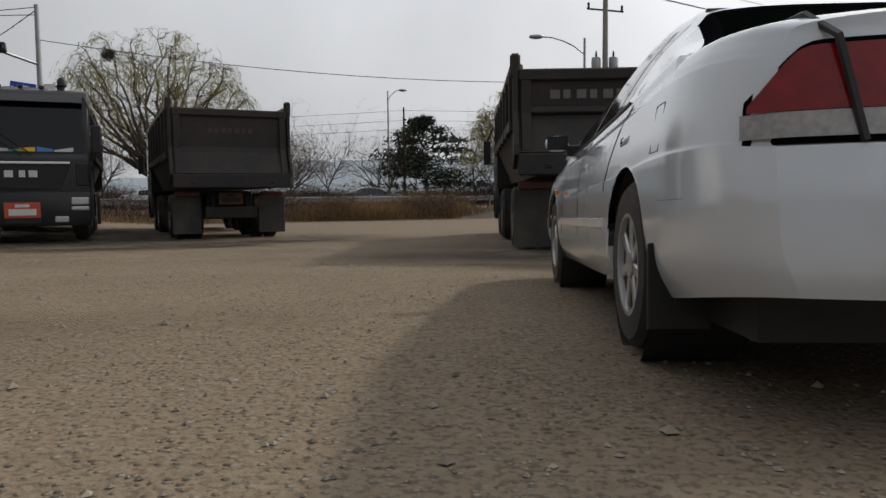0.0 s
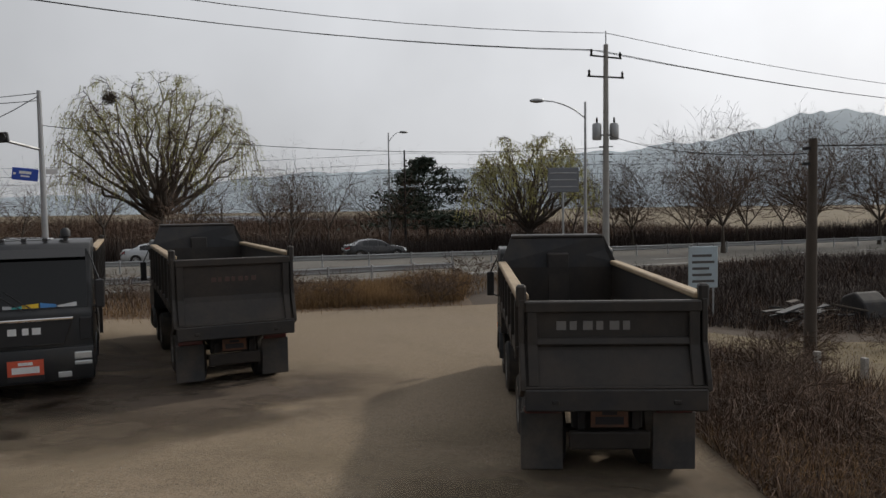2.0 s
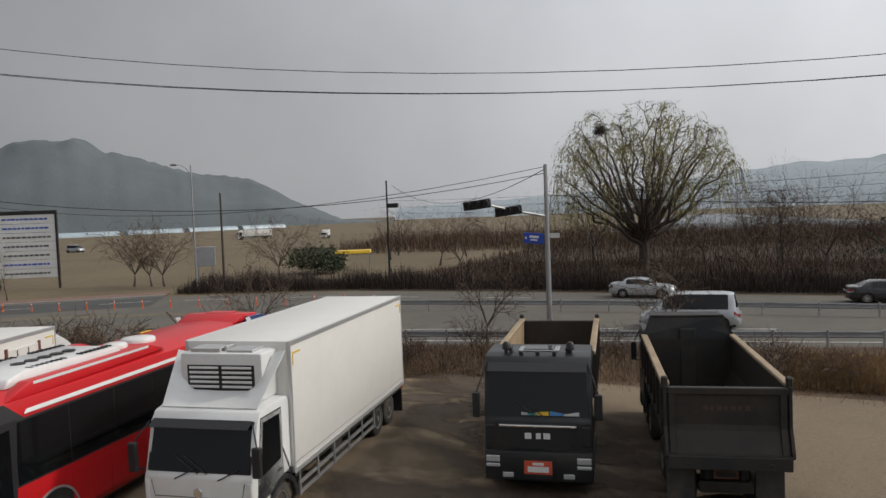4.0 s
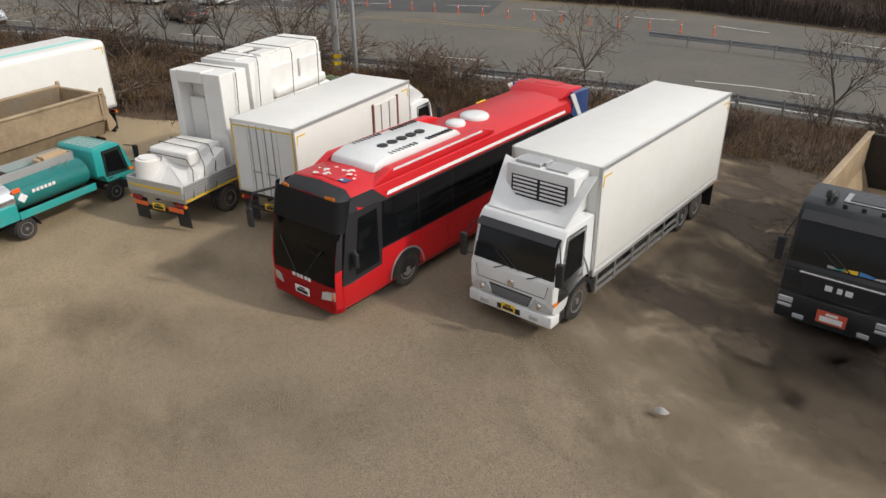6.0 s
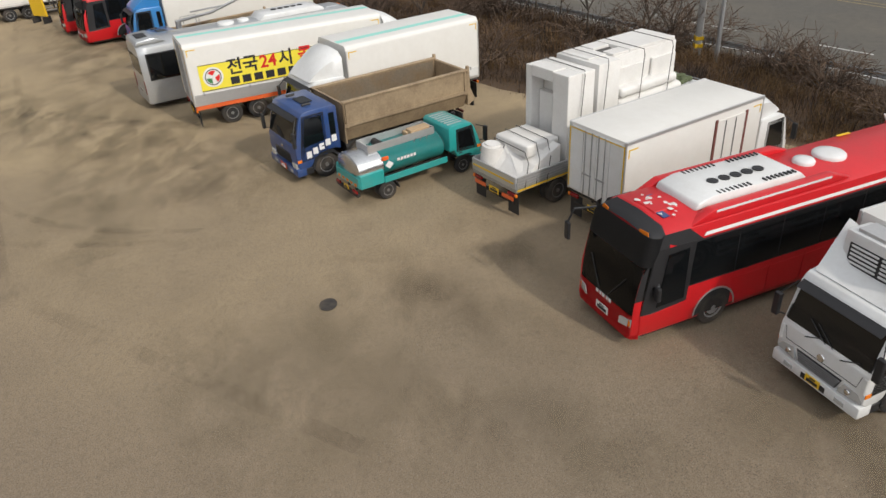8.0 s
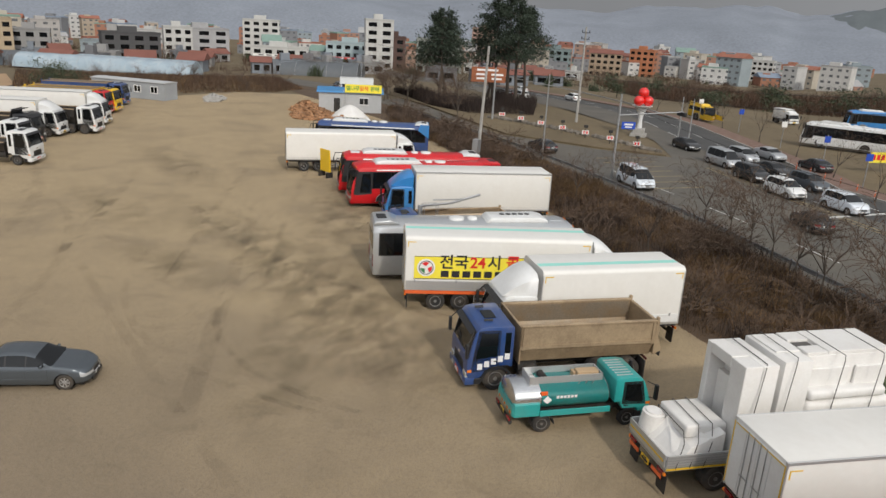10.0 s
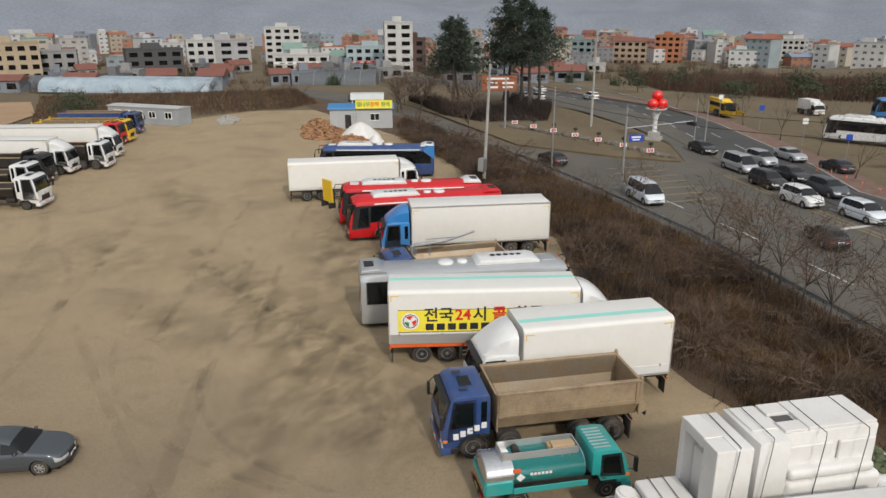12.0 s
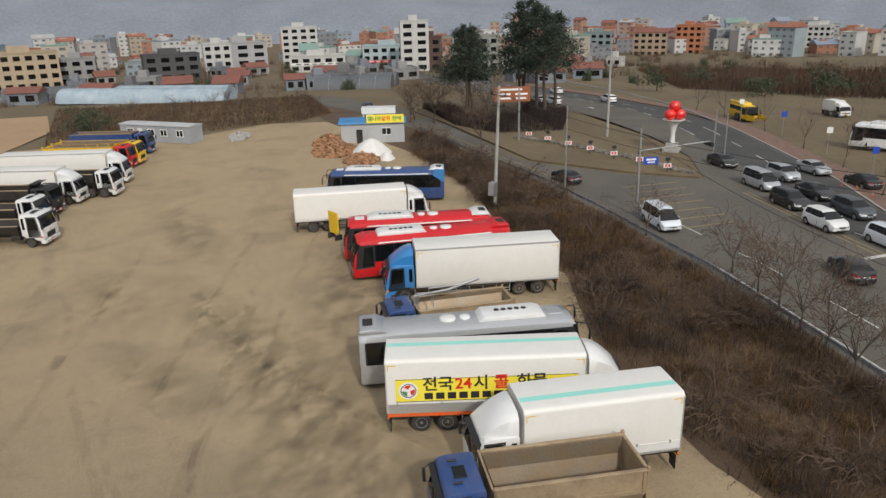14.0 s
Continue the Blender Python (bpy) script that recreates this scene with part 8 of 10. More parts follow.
sheet("far_bank", offset(FAR[:6], 1.0) + offset(FAR[:6], 120)[::-1], -0.03, "wood_floor", "brown woodland floor beyond the road")
blades("far_brush", strip_points(offset(FAR[:6], 6), offset(FAR[:6], 30), 36000, rng), 1.3, 0.02, 1.1, "brush", "tall brown brush on the far bank", "brush", 7)
blades("far_thicket", strip_points(offset(FAR[:6], 25), offset(FAR[:6], 110), 36000, rng), 1.8, 0.022, 1.0, "brush", "bare brown thicket towards the river", "thicket", 17)
LA, LB = [(5.52, 20.89), (7.93, 19.43), (9.94, 16.51), (19.69, 12.87)], [(6.82, 25.34), (9.64, 23.62), (14.26, 23.03), (27.62, 20.81)]
sheet("lawn", LA + LB[::-1], -0.012, "lawn", "yellow-brown winter grass beside the lot", "lawn", relief=True)
blades("lawn_grass", strip_points(LA, LB, 18000, rng), 0.12, 0.006, 0.8, "lawn_blade", "short dry grass beside the lot", "grass", 31)
PA, PB = [(7.18, 26.21), (10.95, 24.94), (16.75, 23.95), (29.17, 22.36)], [(2.34, 36.52), (10.40, 40.98), (18.87, 44.19), (34.51, 48.85)]
blades("dark_brush", strip_points(PA, PB, 45000, rng), 0.95, 0.012, 0.9, "hedge", "dark brambles between the plots and the road", "brush", 32)
blades("dry_brush", strip_points(PA, PB, 20000, rng), 0.8, 0.01, 0.9, "brush", "brown brush between the plots and the road", "brush", 33)
sheet("river", offset(FAR[:6], 135) + offset(FAR[:6], 420)[::-1], 0.02, "water", "pale hazy river", "water")
WA, WB = offset(FAR[:7], 60), offset(FAR[:7], 128)
blades("bank_woods", strip_points(WA, WB, 30000, rng), 3.6, 0.025, 0.8, "brush", "bare woods on the river bank", "woods", 34)


def copies(src, rows):
    for x, y, s, r in rows:
        c = copy_thing(src, pose(x, y, float(land(x, y)), 0, 0, r))
        c.scale = (s, s, s)


willow("willow_tree", -29.13, 72.75, 11, 17.8, "large willow with drooping greenish twigs and a nest", nest=True)
willow("willow_tree", 6.36, 63.0, 13, 10.2, "smaller willow with drooping yellowish twigs", leaf=0.6)
pine("pine_tree", -2.6, 72.0, 3, 8.0, 10.4, "dark spreading pine beyond the road", 8, 0.22)
t = bare_tree("bare_tree", 19.62, 54.52, 21, 9.6, 1.0, kids=(7, 6, 4, 4), tw=0.013)
copies(t, [(28.43, 58.92, 1.0, 70), (15.13, 62.93, 0.75, 140), (35.73, 62.50, 1.0, 200), (-22.50, 90.08, 0.9, 260), (23.59, 69.21, 0.8, 300), (43.74, 65.65, 1.1, 20)])
t = bare_tree("bare_tree", -12.36, 72.46, 22, 8.0, 0.7, kids=(5, 5, 4, 2), tw=0.009)
copies(t, [(-17.59, 77.98, 1.1, 40), (-43.34, 73.17, 0.9, 80), (-38.60, 81.14, 1.1, 120), (-52.41, 82.19, 1.0, 160), (-7.77, 79.59, 1.0, 200), (-63.46, 89.82, 0.9, 240), (-22.38, 64.22, 0.7, 280), (-71.62, 81.92, 0.8, 300), (1.91, 74.96, 0.9, 10), (11.91, 74.28, 1.0, 50), (32.32, 72.32, 1.1, 90), (-56.17, 73.70, 0.9, 15), (-14.95, 66.81, 0.8, 33), (-5.86, 66.84, 0.9, 71), (3.69, 68.55, 0.9, 111), (15.28, 69.53, 0.9, 151), (20.16, 62.70, 0.9, 191), (25.03, 63.35, 1.0, 231), (-41.09, 86.28, 1.1, 271), (-31.56, 88.24, 1.1, 311), (38.03, 65.41, 1.1, 351), (41.79, 69.63, 1.2, 25), (-77.95, 91.01, 1.0, 65), (30.51, 63.80, 1.0, 222), (-19.21, 86.99, 1.1, 18), (-34.80, 64.67, 0.7, 130), (-48.19, 67.34, 0.7, 170), (-25.81, 82.30, 1.0, 210)])
t = bare_tree("street_tree", -46.2, 9.7, 31, 5.2, 0.72, label="small bare street tree beside the guard rail", kids=(6, 5, 4, 3), r0=0.12, fork=0.28, tw=0.022)
copies(t, [(-43.0, 12.6, 1.05, 20), (-49.4, 8.4, 0.9, 330), (-62.0, -8.3, 0.7, 45), (-49.6, -0.6, 0.8, 205), (-51.8, 7.1, 1.0, 60), (-54.9, 5.8, 0.95, 100), (-57.2, 4.4, 0.9, 150), (-60.95, 2.4, 0.85, 190), (-41.0, 13.4, 0.9, 230), (-67.5, -5.2, 0.8, 280), (-30.4, 24.6, 0.8, 10), (-12.0, 33.2, 0.8, 70), (-20.2, 30.2, 0.75, 320), (-97.2, -33.2, 1.2, 130)])
t = bare_tree("bare_shrub", -50.37, 1.49, 41, 2.6, 1.2, label="bare brown shrub on the verge", levels=3, fork=0.06, kids=(10, 6, 5, 2), r0=0.05, tw=0.02, group="verge shrubs")
rs = random.Random(9)
pts = strip_points(A[3:], B[3:], 70, rng)
copies(t, [(p[0], p[1], rs.uniform(0.6, 1.5), rs.uniform(0, 360)) for p in pts])
pts = strip_points(A[:4], B[:4], 22, rng)
copies(t, [(p[0], p[1], rs.uniform(0.4, 0.8), rs.uniform(0, 360)) for p in pts])
copies(t, [(rs.uniform(6.2, 14), rs.uniform(5, 24), rs.uniform(0.25, 0.5), rs.uniform(0, 360)) for _ in range(30)])
copies(t, [(5.96, 10.47, 0.5, 20), (7.73, 12.63, 0.6, 90), (5.78, 14.98, 0.55, 200), (8.95, 9.02, 0.6, 300), (6.96, 18.06, 0.5, 140)])
# trees along the far footway and the fields
t = bare_tree("street_tree", -77.77, 16.52, 51, 6.5, 0.8, label="bare pollarded street tree in the footway", r0=0.11, kids=(4, 4, 3, 2))
copies(t, [(-88.56, 13.86, 1.0, 40), (-100.78, 10.74, 1.0, 80), (-111.99, 6.50, 1.0, 120), (-123.83, 1.14, 1.0, 160), (-136.10, -5.65, 1.0, 200), (-71.19, 29.22, 0.8, 240), (-58.20, 53.11, 0.8, 0), (-145.95, -11.53, 1.0, 30)])
f = bare_tree("bare_tree", -63.6, 54.2, 55, 6.8, 1.0, label="low bare spreading tree in the field", group="field trees", kids=(6, 5, 4, 2), fork=0.2, tw=0.018)
copies(f, [(-73.4, 42.6, 1.0, 70), (-71.2, 43.3, 0.9, 160), (-69.7, 43.8, 0.95, 250)])
clump_tree("evergreen_bush", -64.9, 61.0, 61, 3.4, 5.2, "round dark evergreen bush at the field's edge", 4500, size=0.45)
for k, (x, y, h, w) in enumerate(((-118.96, -45.08, 15, 10), (-125.26, -47.15, 14, 9), (-129.36, -36.38, 18, 10), (-124.27, -33.39, 17, 9), (-133.10, -40.15, 19, 11), (-138.48, -35.94, 17, 10), (-141.63, -44.28, 15, 9), (-134.20, -51.60, 14, 9))):
    pine("pine_tree", x, y, 70 + k, h, w * 1.05, "tall pine in the grove by the fork", 8, 0.46, 6000)
HC, HD = [(-113.54, -44.80), (-108.79, -35.53), (-113.82, -26.84), (-128.78, -30.45)], [(-134.55, -61.96), (-123.00, -48.10), (-130.10, -39.29), (-141.80, -42.36)]
blades("dark_hedge", strip_points(HC, HD, 18000, rng), 2.2, 0.03, 0.3, "hedge", "brown undergrowth below the pines", "hedge", 8)
t = bare_tree("bare_tree", -118.20, -54.81, 81, 8, 0.9, group="grove trees")
copies(t, [(rs.uniform(-138, -112), rs.uniform(-66, -42), rs.uniform(0.6, 1.1), rs.uniform(0, 360)) for _ in range(12)])
# waste ground beyond the lot
W1, W2 = [(-75.30, -93.51), (-92.61, -83.88), (-110.46, -73.65), (-123.49, -75.64)], [(-120.00, -150.00), (-136.00, -130.00), (-150.00, -112.00), (-158.00, -106.00)]
blades("waste_grass", strip_points(W1, W2, 25000, rng), 0.4, 0.04, 1.0, "grass", "dry weeds on the waste ground", "weeds", 12)
blades("waste_brush", strip_points(W1, W2, 16000, rng), 1.3, 0.03, 0.9, "brush", "brown brush on the waste ground", "brush", 13)
pts = strip_points(W1, W2, 24, rng)
copies(t, [(p[0], p[1], rs.uniform(0.25, 0.5), rs.uniform(0, 360)) for p in pts])
clump_tree("evergreen_bush", -89.59, -101.92, 91, 4.5, 6, "dark evergreen bush on the waste ground", 2500, size=0.35)
sheet("sand_heap_ground", [(-68.98, -96.55), (-89.18, -110.82), (-110.00, -140.00), (-90.00, -170.00), (-50.00, -120.00)], -0.02, "sand", "bare orange earth beside the lot", relief=True)
# woods to the far right of the fork
pts = strip_points([(-196.00, -22.00), (-188.00, 0.00), (-175.00, 32.00)], [(-280.00, -50.00), (-290.00, -10.00), (-280.00, 50.00)], 30, rng)
copies(t, [(p[0], p[1], rs.uniform(0.5, 0.85), rs.uniform(0, 360)) for p in pts])
W3, W4 = [(-196.00, -22.00), (-188.00, 0.00), (-175.00, 32.00)], [(-280.00, -50.00), (-290.00, -10.00), (-280.00, 50.00)]
blades("far_woods", strip_points(W3, W4, 30000, rng), 3.2, 0.05, 0.5, "brush", "bare brown woods on the plain", "woods", 14)
for k in range(10):
    clump_tree("evergreen_bush", -170 - rs.uniform(0, 40), -30 + rs.uniform(0, 60), 100 + k, rs.uniform(3, 7), rs.uniform(4, 8), "dark evergreen in the nursery field", 500, size=0.7)


# ---- poles, lamps and wires ----
def pole(name, x, y, h, r, label, material="concrete", category="utility pole", tiltx=0.0, tilty=0.0, group="poles"):
    e = tagged(new(name), label, category, group)
    e.matrix_basis = pose(x, y, float(land(x, y)), tiltx, tilty, 0)
    bm = bmesh.new()
    add_tube(bm, (0, 0, -0.1), (0, 0, h), r, r * 0.62, 12)
    part("shaft", bm, material, e, smooth=40)
    return e


def cross_arm(e, z, L, ang, n=3):
    c, s = math.cos(radians(ang)), math.sin(radians(ang))
    a = part("cross_arm", tubes(((-c * L / 2, -s * L / 2, z), (c * L / 2, s * L / 2, z), 0.05), seg=6), "chassis", e)
    for k in range(n):
        f = (-0.46 + 0.92 * k / (n - 1)) * L
        part("insulator", lathe([(0.05, z), (0.07, z + 0.12), (0.05, z + 0.16), (0.08, z + 0.24), (0.03, z + 0.34)], 8, "Z"), "chassis", a).location = (c * f, s * f, 0)
    return a


def street_lamp(name, x, y, h, ang, arm, label):
    e = pole(name, x, y, h, 0.1, label, "steel", "street lamp", group="street lamps")
    c, s = math.cos(radians(ang)), math.sin(radians(ang))
    pts = [(c * arm * f, s * arm * f, h - 0.9 + 1.0 * math.sin(f * math.pi / 2) ** 0.8) for f in (0, 0.25, 0.5, 0.75, 1.0)]
    a = part("arm", polyline(pts, 0.035, 8), "steel", e)
    hd = bmesh.new()
    bmesh.ops.create_uvsphere(hd, u_segments=14, v_segments=8, radius=1.0, matrix=Matrix.Translation((c * (arm + 0.3), s * (arm + 0.3), h + 0.1)) @ Matrix.Rotation(radians(ang), 4, "Z") @ Matrix.Diagonal((0.42, 0.17, 0.13, 1)))
    part("lamp_head", hd, "steel", a, smooth=60)
    return e


u = pole("utility_pole", 7.92, 40.2, 12.1, 0.2, "tall grey utility pole with transformers")
cross_arm(u, 11.45, 2.1, 28)
cross_arm(u, 10.4, 2.2, 20)
part("tip_rod", tubes(((0, 0, 12.0), (0, 0, 12.8), 0.03), seg=6), "chassis", u)
for s in (-1, 1):
    tr = part("transformer", lathe([(0.22, 7.1), (0.25, 7.18), (0.25, 7.9), (0.2, 7.98)], 16, "Z"), "steel", u, "grey cylindrical transformer", smooth=40)
    tr.location = (s * 0.46, 0.1, 0)
    part("bushing", lathe([(0.05, 7.98), (0.06, 8.1), (0.035, 8.3)], 8, "Z"), "chassis", tr)
part("bracket", boxes((-0.5, 0.5, -0.05, 0.05, 7.3, 7.38), (-0.35, 0.35, -0.05, 0.05, 6.7, 6.76), (-0.35, 0.35, -0.05, 0.05, 6.3, 6.36), (-0.3, 0.3, -0.05, 0.05, 5.9, 5.95)), "chassis", u)
street_lamp("street_lamp", 7.2, 42.2, 9.4, 180, 2.4, "grey street lamp with a curved arm")
street_lamp("street_lamp", -6.1, 70.0, 10.7, 20, 1.2, "grey street lamp with a short arm")
pole("utility_pole", -4.5, 68.0, 8.9, 0.12, "thin dark pole behind the road", "chassis")
rp = pole("utility_pole", 9.07, 20.46, 5.9, 0.17, "dark stained wooden pole beside the lot", "bark")
part("top_fitting", boxes((-0.25, 0.02, -0.06, 0.06, 5.6, 5.68), (-0.25, 0.02, -0.06, 0.06, 5.2, 5.28)), "chassis", rp)
tp = pole("signal_pole", -17.15, 30.98, 8.6, 0.14, "galvanised traffic signal pole with street sign", "steel", "traffic signal", group="traffic signals")
arm = part("signal_arm", polyline([(0, 0, 6.2), (-0.9, -1.7, 6.55), (-1.7, -3.3, 6.95)], 0.06, 8), "steel", tp)
for f in (0.55, 0.98):
    sg = part("signal_head", box(-0.62, 0.62, -0.12, 0.12, -0.2, 0.2, 0.05, 2), "plastic", arm)
    sg.matrix_basis = pose(-1.7 * f, -3.3 * f, 6.1 + 0.75 * f, 0, -6, 20)
    for k in range(3):
        part("signal_hood", lathe([(0.16, -0.28), (0.17, -0.1), (0.14, -0.1)], 14, "Y", (False, False)), "plastic", sg).location = (-0.4 + k * 0.4, 0, 0)
ss = part("street_sign", box(-0.65, 0.65, -0.02, 0.02, -0.32, 0.32, 0.02), mat("sign_blue", (0.02, 0.07, 0.42), 0.4), tp, "blue street sign with white lettering bars")
ss.matrix_basis = pose(-0.55, -0.28, 5.2, 0, 6, 30) @ Matrix.Diagonal((0.72, 1, 0.78, 1))
part("sign_bar", boxes((-0.3, 0.3, -0.03, -0.02, 0.02, 0.16), (-0.22, 0.22, -0.03, -0.02, -0.14, -0.06), (-0.58, -0.46, -0.03, -0.02, -0.06, 0.06)), "ink_white", ss)
part("small_sign", box(0.15, 0.65, -0.03, 0.0, 5.2, 5.42, 0.01), "ink_white", tp)
p2 = pole("signal_pole", -44.9, 51.3, 9.7, 0.11, "dark signal pole by the far carriageway", "chassis", "traffic signal", group="traffic signals")
part("signal_head", box(0.1, 1.3, -0.12, 0.12, 7.2, 7.6, 0.05, 2), "plastic", p2)
pole("utility_pole", -63.0, 46.4, 9.4, 0.14, "dark wooden pole at the field's edge", "bark")
street_lamp("street_lamp", -58.81, 21.46, 9.8, -20, 2.6, "grey street lamp by the junction")
street_lamp("street_lamp", -79.78, -16.12, 9.0, 60, 3.0, "grey street lamp by the branch road")
street_lamp("street_lamp", -61.4, 42.1, 12.0, 200, 1.6, "grey street lamp by the far footway")
up = pole("utility_pole", -71.4, -20.8, 11.8, 0.19, "leaning concrete utility pole on the verge", tiltx=-1, tilty=-3)
cross_arm(up, 10.9, 2.2, 60)
cross_arm(up, 9.9, 1.8, 60)
part("meter_box", box(0.2, 1.2, -0.3, 0.3, 1.3, 2.6, 0.03), "steel", up)
u3 = pole("utility_pole", -111.32, -19.36, 14.0, 0.2, "tall concrete utility pole on the island")
cross_arm(u3, 13.2, 2.4, 40)
cross_arm(u3, 12.3, 2.4, 40)
bs = pole("sign_post", -104.79, -30.60, 7.6, 0.17, "grey post with brown direction sign", "steel", "road sign", group="road signs")
sn = part("sign_board", box(-2.6, 2.6, -0.05, 0.05, -1.1, 1.1, 0.05), mat("sign_brown", (0.28, 0.09, 0.035), 0.5), bs, "brown direction sign with white lettering bars")
sn.matrix_basis = pose(-1.6, -1.6, 6.4, 0, 0, 118)
part("sign_bar", boxes(*[(x0, x1, -0.07, -0.05, z, z + 0.28) for x0, x1, z in ((-1.8, 1.4, 0.55), (-1.9, -0.3, -0.1), (0.4, 2.2, -0.1), (-1.8, -0.2, -0.7), (0.5, 2.0, -0.7))]), "ink_white", sn)
tb = pole("signal_pole", -73.1, -7.2, 8.2, 0.14, "galvanised signal pole with a long arm", "steel", "traffic signal", group="traffic signals")
arm = part("signal_arm", polyline([(0, 0, 6.2), (-4.5, 5.5, 6.6)], 0.06, 8), "steel", tb)
sg = part("signal_head", box(-0.75, 0.75, -0.14, 0.14, -0.2, 0.2, 0.05, 2), "plastic", arm)
sg.matrix_basis = pose(-4.4, 5.4, 6.4, 0, 0, 35)
ss = part("street_sign", box(-0.7, 0.7, -0.02, 0.02, -0.35, 0.35, 0.02), bpy.data.materials["sign_blue"], tb, "blue street sign with white lettering bars")
ss.matrix_basis = pose(-0.7, 0.9, 5.2, 0, 0, 120)
part("sign_bar", boxes((-0.45, 0.45, -0.035, -0.02, 0.02, 0.2), (-0.35, 0.35, -0.035, -0.02, -0.2, -0.08)), "ink_white", ss)
for s in (-0.1, -2.6):
    pole("signal_pole", -98 + s, -2 + s * 0.6, 6.2, 0.1, "thin signal pole on the island", "steel", "traffic signal", group="traffic signals")
sp = pole("utility_pole", -39.97, 14.61, 15.2, 0.2, "concrete pole with black and yellow bands beside the verge")
part("band", boxes((-0.21, 0.21, -0.21, 0.21, 0.6, 0.8), (-0.21, 0.21, -0.21, 0.21, 1.0, 1.2)), "yellow", sp)
sp2 = pole("steel_post", -39.02, 15.36, 9.5, 0.13, "galvanised steel post beside the verge", "steel")


def cable(a, b, sag, r=0.018, n=14, label="black overhead cable between the poles"):
    pts = []
    for k in range(n + 1):
        f = k / n
        pts.append(tuple(a[i] + (b[i] - a[i]) * f - (4 * sag * f * (1 - f) if i == 2 else 0) for i in range(3)))
    ob = part("power_cable", polyline(pts, r, 4), "chassis")
    return tagged(ob, label, "cable", "overhead cables")


for dz, dx, far, sag in ((11.75, -0.95, 14.2, 1.6), (11.75, -0.3, 14.2, 1.62), (12.7, 0.0, 15.4, 1.9)):
    cable((7.92 + dx, 40.2 + dx * 0.5, dz), (-39.97 + dx * 0.4, 14.61, far), sag)
    cable((7.92 + dx, 40.2 + dx * 0.5, dz), (70.0, 72.0, dz + 0.6), 1.5)
cable((7.92, 40.2, 6.7), (-17.15, 30.98, 7.2), 0.6)
cable((9.07, 20.46, 4.9), (7.92, 40.2, 7.4), 0.4)
cable((9.07, 20.46, 5.1), (40.0, 8.0, 7.0), 0.8)
cable((-17.15, 30.98, 8.4), (-44.2, 51.3, 9.2), 1.6)
cable((-17.15, 30.98, 8.5), (-58.81, 21.46, 8.6), 1.6)
cable((-17.15, 30.98, 8.2), (-39.97, 14.61, 8.2), 1.2)
for z in (6.9, 7.7, 8.6):
    cable((-4.5, 68.0, z), (-69.86, 78.0, z), 0.5)
    cable((-4.5, 68.0, z), (47.57, 64.0, z), 0.5)
cable((-39.97, 14.61, 12.3), (-71.90, -20.80, 11.2), 1.2)
cable((-39.97, 14.61, 11.5), (-71.90, -20.80, 10.2), 1.2)
cable((-71.90, -20.80, 11.2), (-135.02, -75.99, 11), 1.5)
cable((-39.97, 14.61, 7.0), (-73.10, -7.20, 7.6), 0.8)


# ---- hills and distance ----
def hills(name, rows, dist, depth, material, label, seed):
    """A ridge given as (azimuth in degrees anticlockwise from +y, height)."""
    bm = bmesh.new()
    grid = []
    az0, az1 = rows[0][0], rows[-1][0]
    n = 140
    for j in range(7):
        f = j / 6
        ring = []
        for i in range(n + 1):
            a = az0 + (az1 - az0) * i / n
            h = float(np.interp(a, [r[0] for r in rows], [r[1] for r in rows]))
            nz = noise.fractal(Vector((a * 0.22, f * 2.2, seed)), 1.0, 2.1, 5)
            z = h * math.sin(f * math.pi / 2) * (1 + 0.16 * nz) + (2.5 * noise.noise(Vector((a * 3.1, f * 9, seed))) if f > 0 else -20)
            d = dist + depth * f
            ring.append(bm.verts.new((-20 - math.sin(radians(a)) * d, math.cos(radians(a)) * d, z)))
        grid.append(ring)
    for p, q in zip(grid, grid[1:]):
        for i in range(n):
            bm.faces.new((p[i], p[i + 1], q[i + 1], q[i]))
    bmesh.ops.recalc_face_normals(bm, faces=bm.faces[:])
    return tagged(part(name, bm, material, smooth=70), label, "hill", kind="structure")


# Ridge materials carry the haze as pale colour and a faint glow.
hills("backdrop_hills", [(-60, 90), (-45, 128), (-36, 118), (-28, 140), (-23, 112), (-16, 98), (-8, 84), (1, 64), (8, 70), (14, 58), (24, 34), (40, 18)], 950, 350, "hill", "wooded ridge across the river with painted-in haze", 3)
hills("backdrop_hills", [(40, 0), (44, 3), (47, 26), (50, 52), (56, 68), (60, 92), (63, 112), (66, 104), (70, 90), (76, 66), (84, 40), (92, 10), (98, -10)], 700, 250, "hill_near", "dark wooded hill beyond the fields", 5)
hills("backdrop_hills", [(80, 40), (84, 46), (87, 38), (91, 50), (96, 40), (101, 30), (105, 31), (109, 42), (113, 34), (118, 42), (124, 56), (131, 50), (140, 64), (150, 74), (175, 80)], 640, 400, "hill_town", "wooded hills behind the town with painted-in haze", 9)


# ---- sign, bollards and debris beside the lot ----
e = tagged(new("information_sign"), "white panel sign on two grey posts in the brambles", "sign")
e.matrix_basis = pose(8.59, 27.26, -0.35, 0, 0, 8)
for x in (-0.42, 0.42):
    part("post", tubes(((x, 0.04, -0.1), (x, 0.04, 2.5), 0.035), seg=8), "steel", e)
pn = part("panel", box(-0.56, 0.56, -0.03, 0.01, 0.95, 2.45, 0.02), mat("pale_blue_panel", (0.42, 0.5, 0.55), 0.5, var=0.08, dirt=(0.3, 0.28, 0.25), dirt_amt=0.3), e)
for k in range(5):
    part("lettering_bar", box(-0.42, 0.42 - 0.1 * (k % 3), -0.037, -0.03, 1.15 + k * 0.23, 1.24 + k * 0.23), "strap", pn)
e = tagged(new("road_sign"), "grey back of a large road sign on a post", "sign")
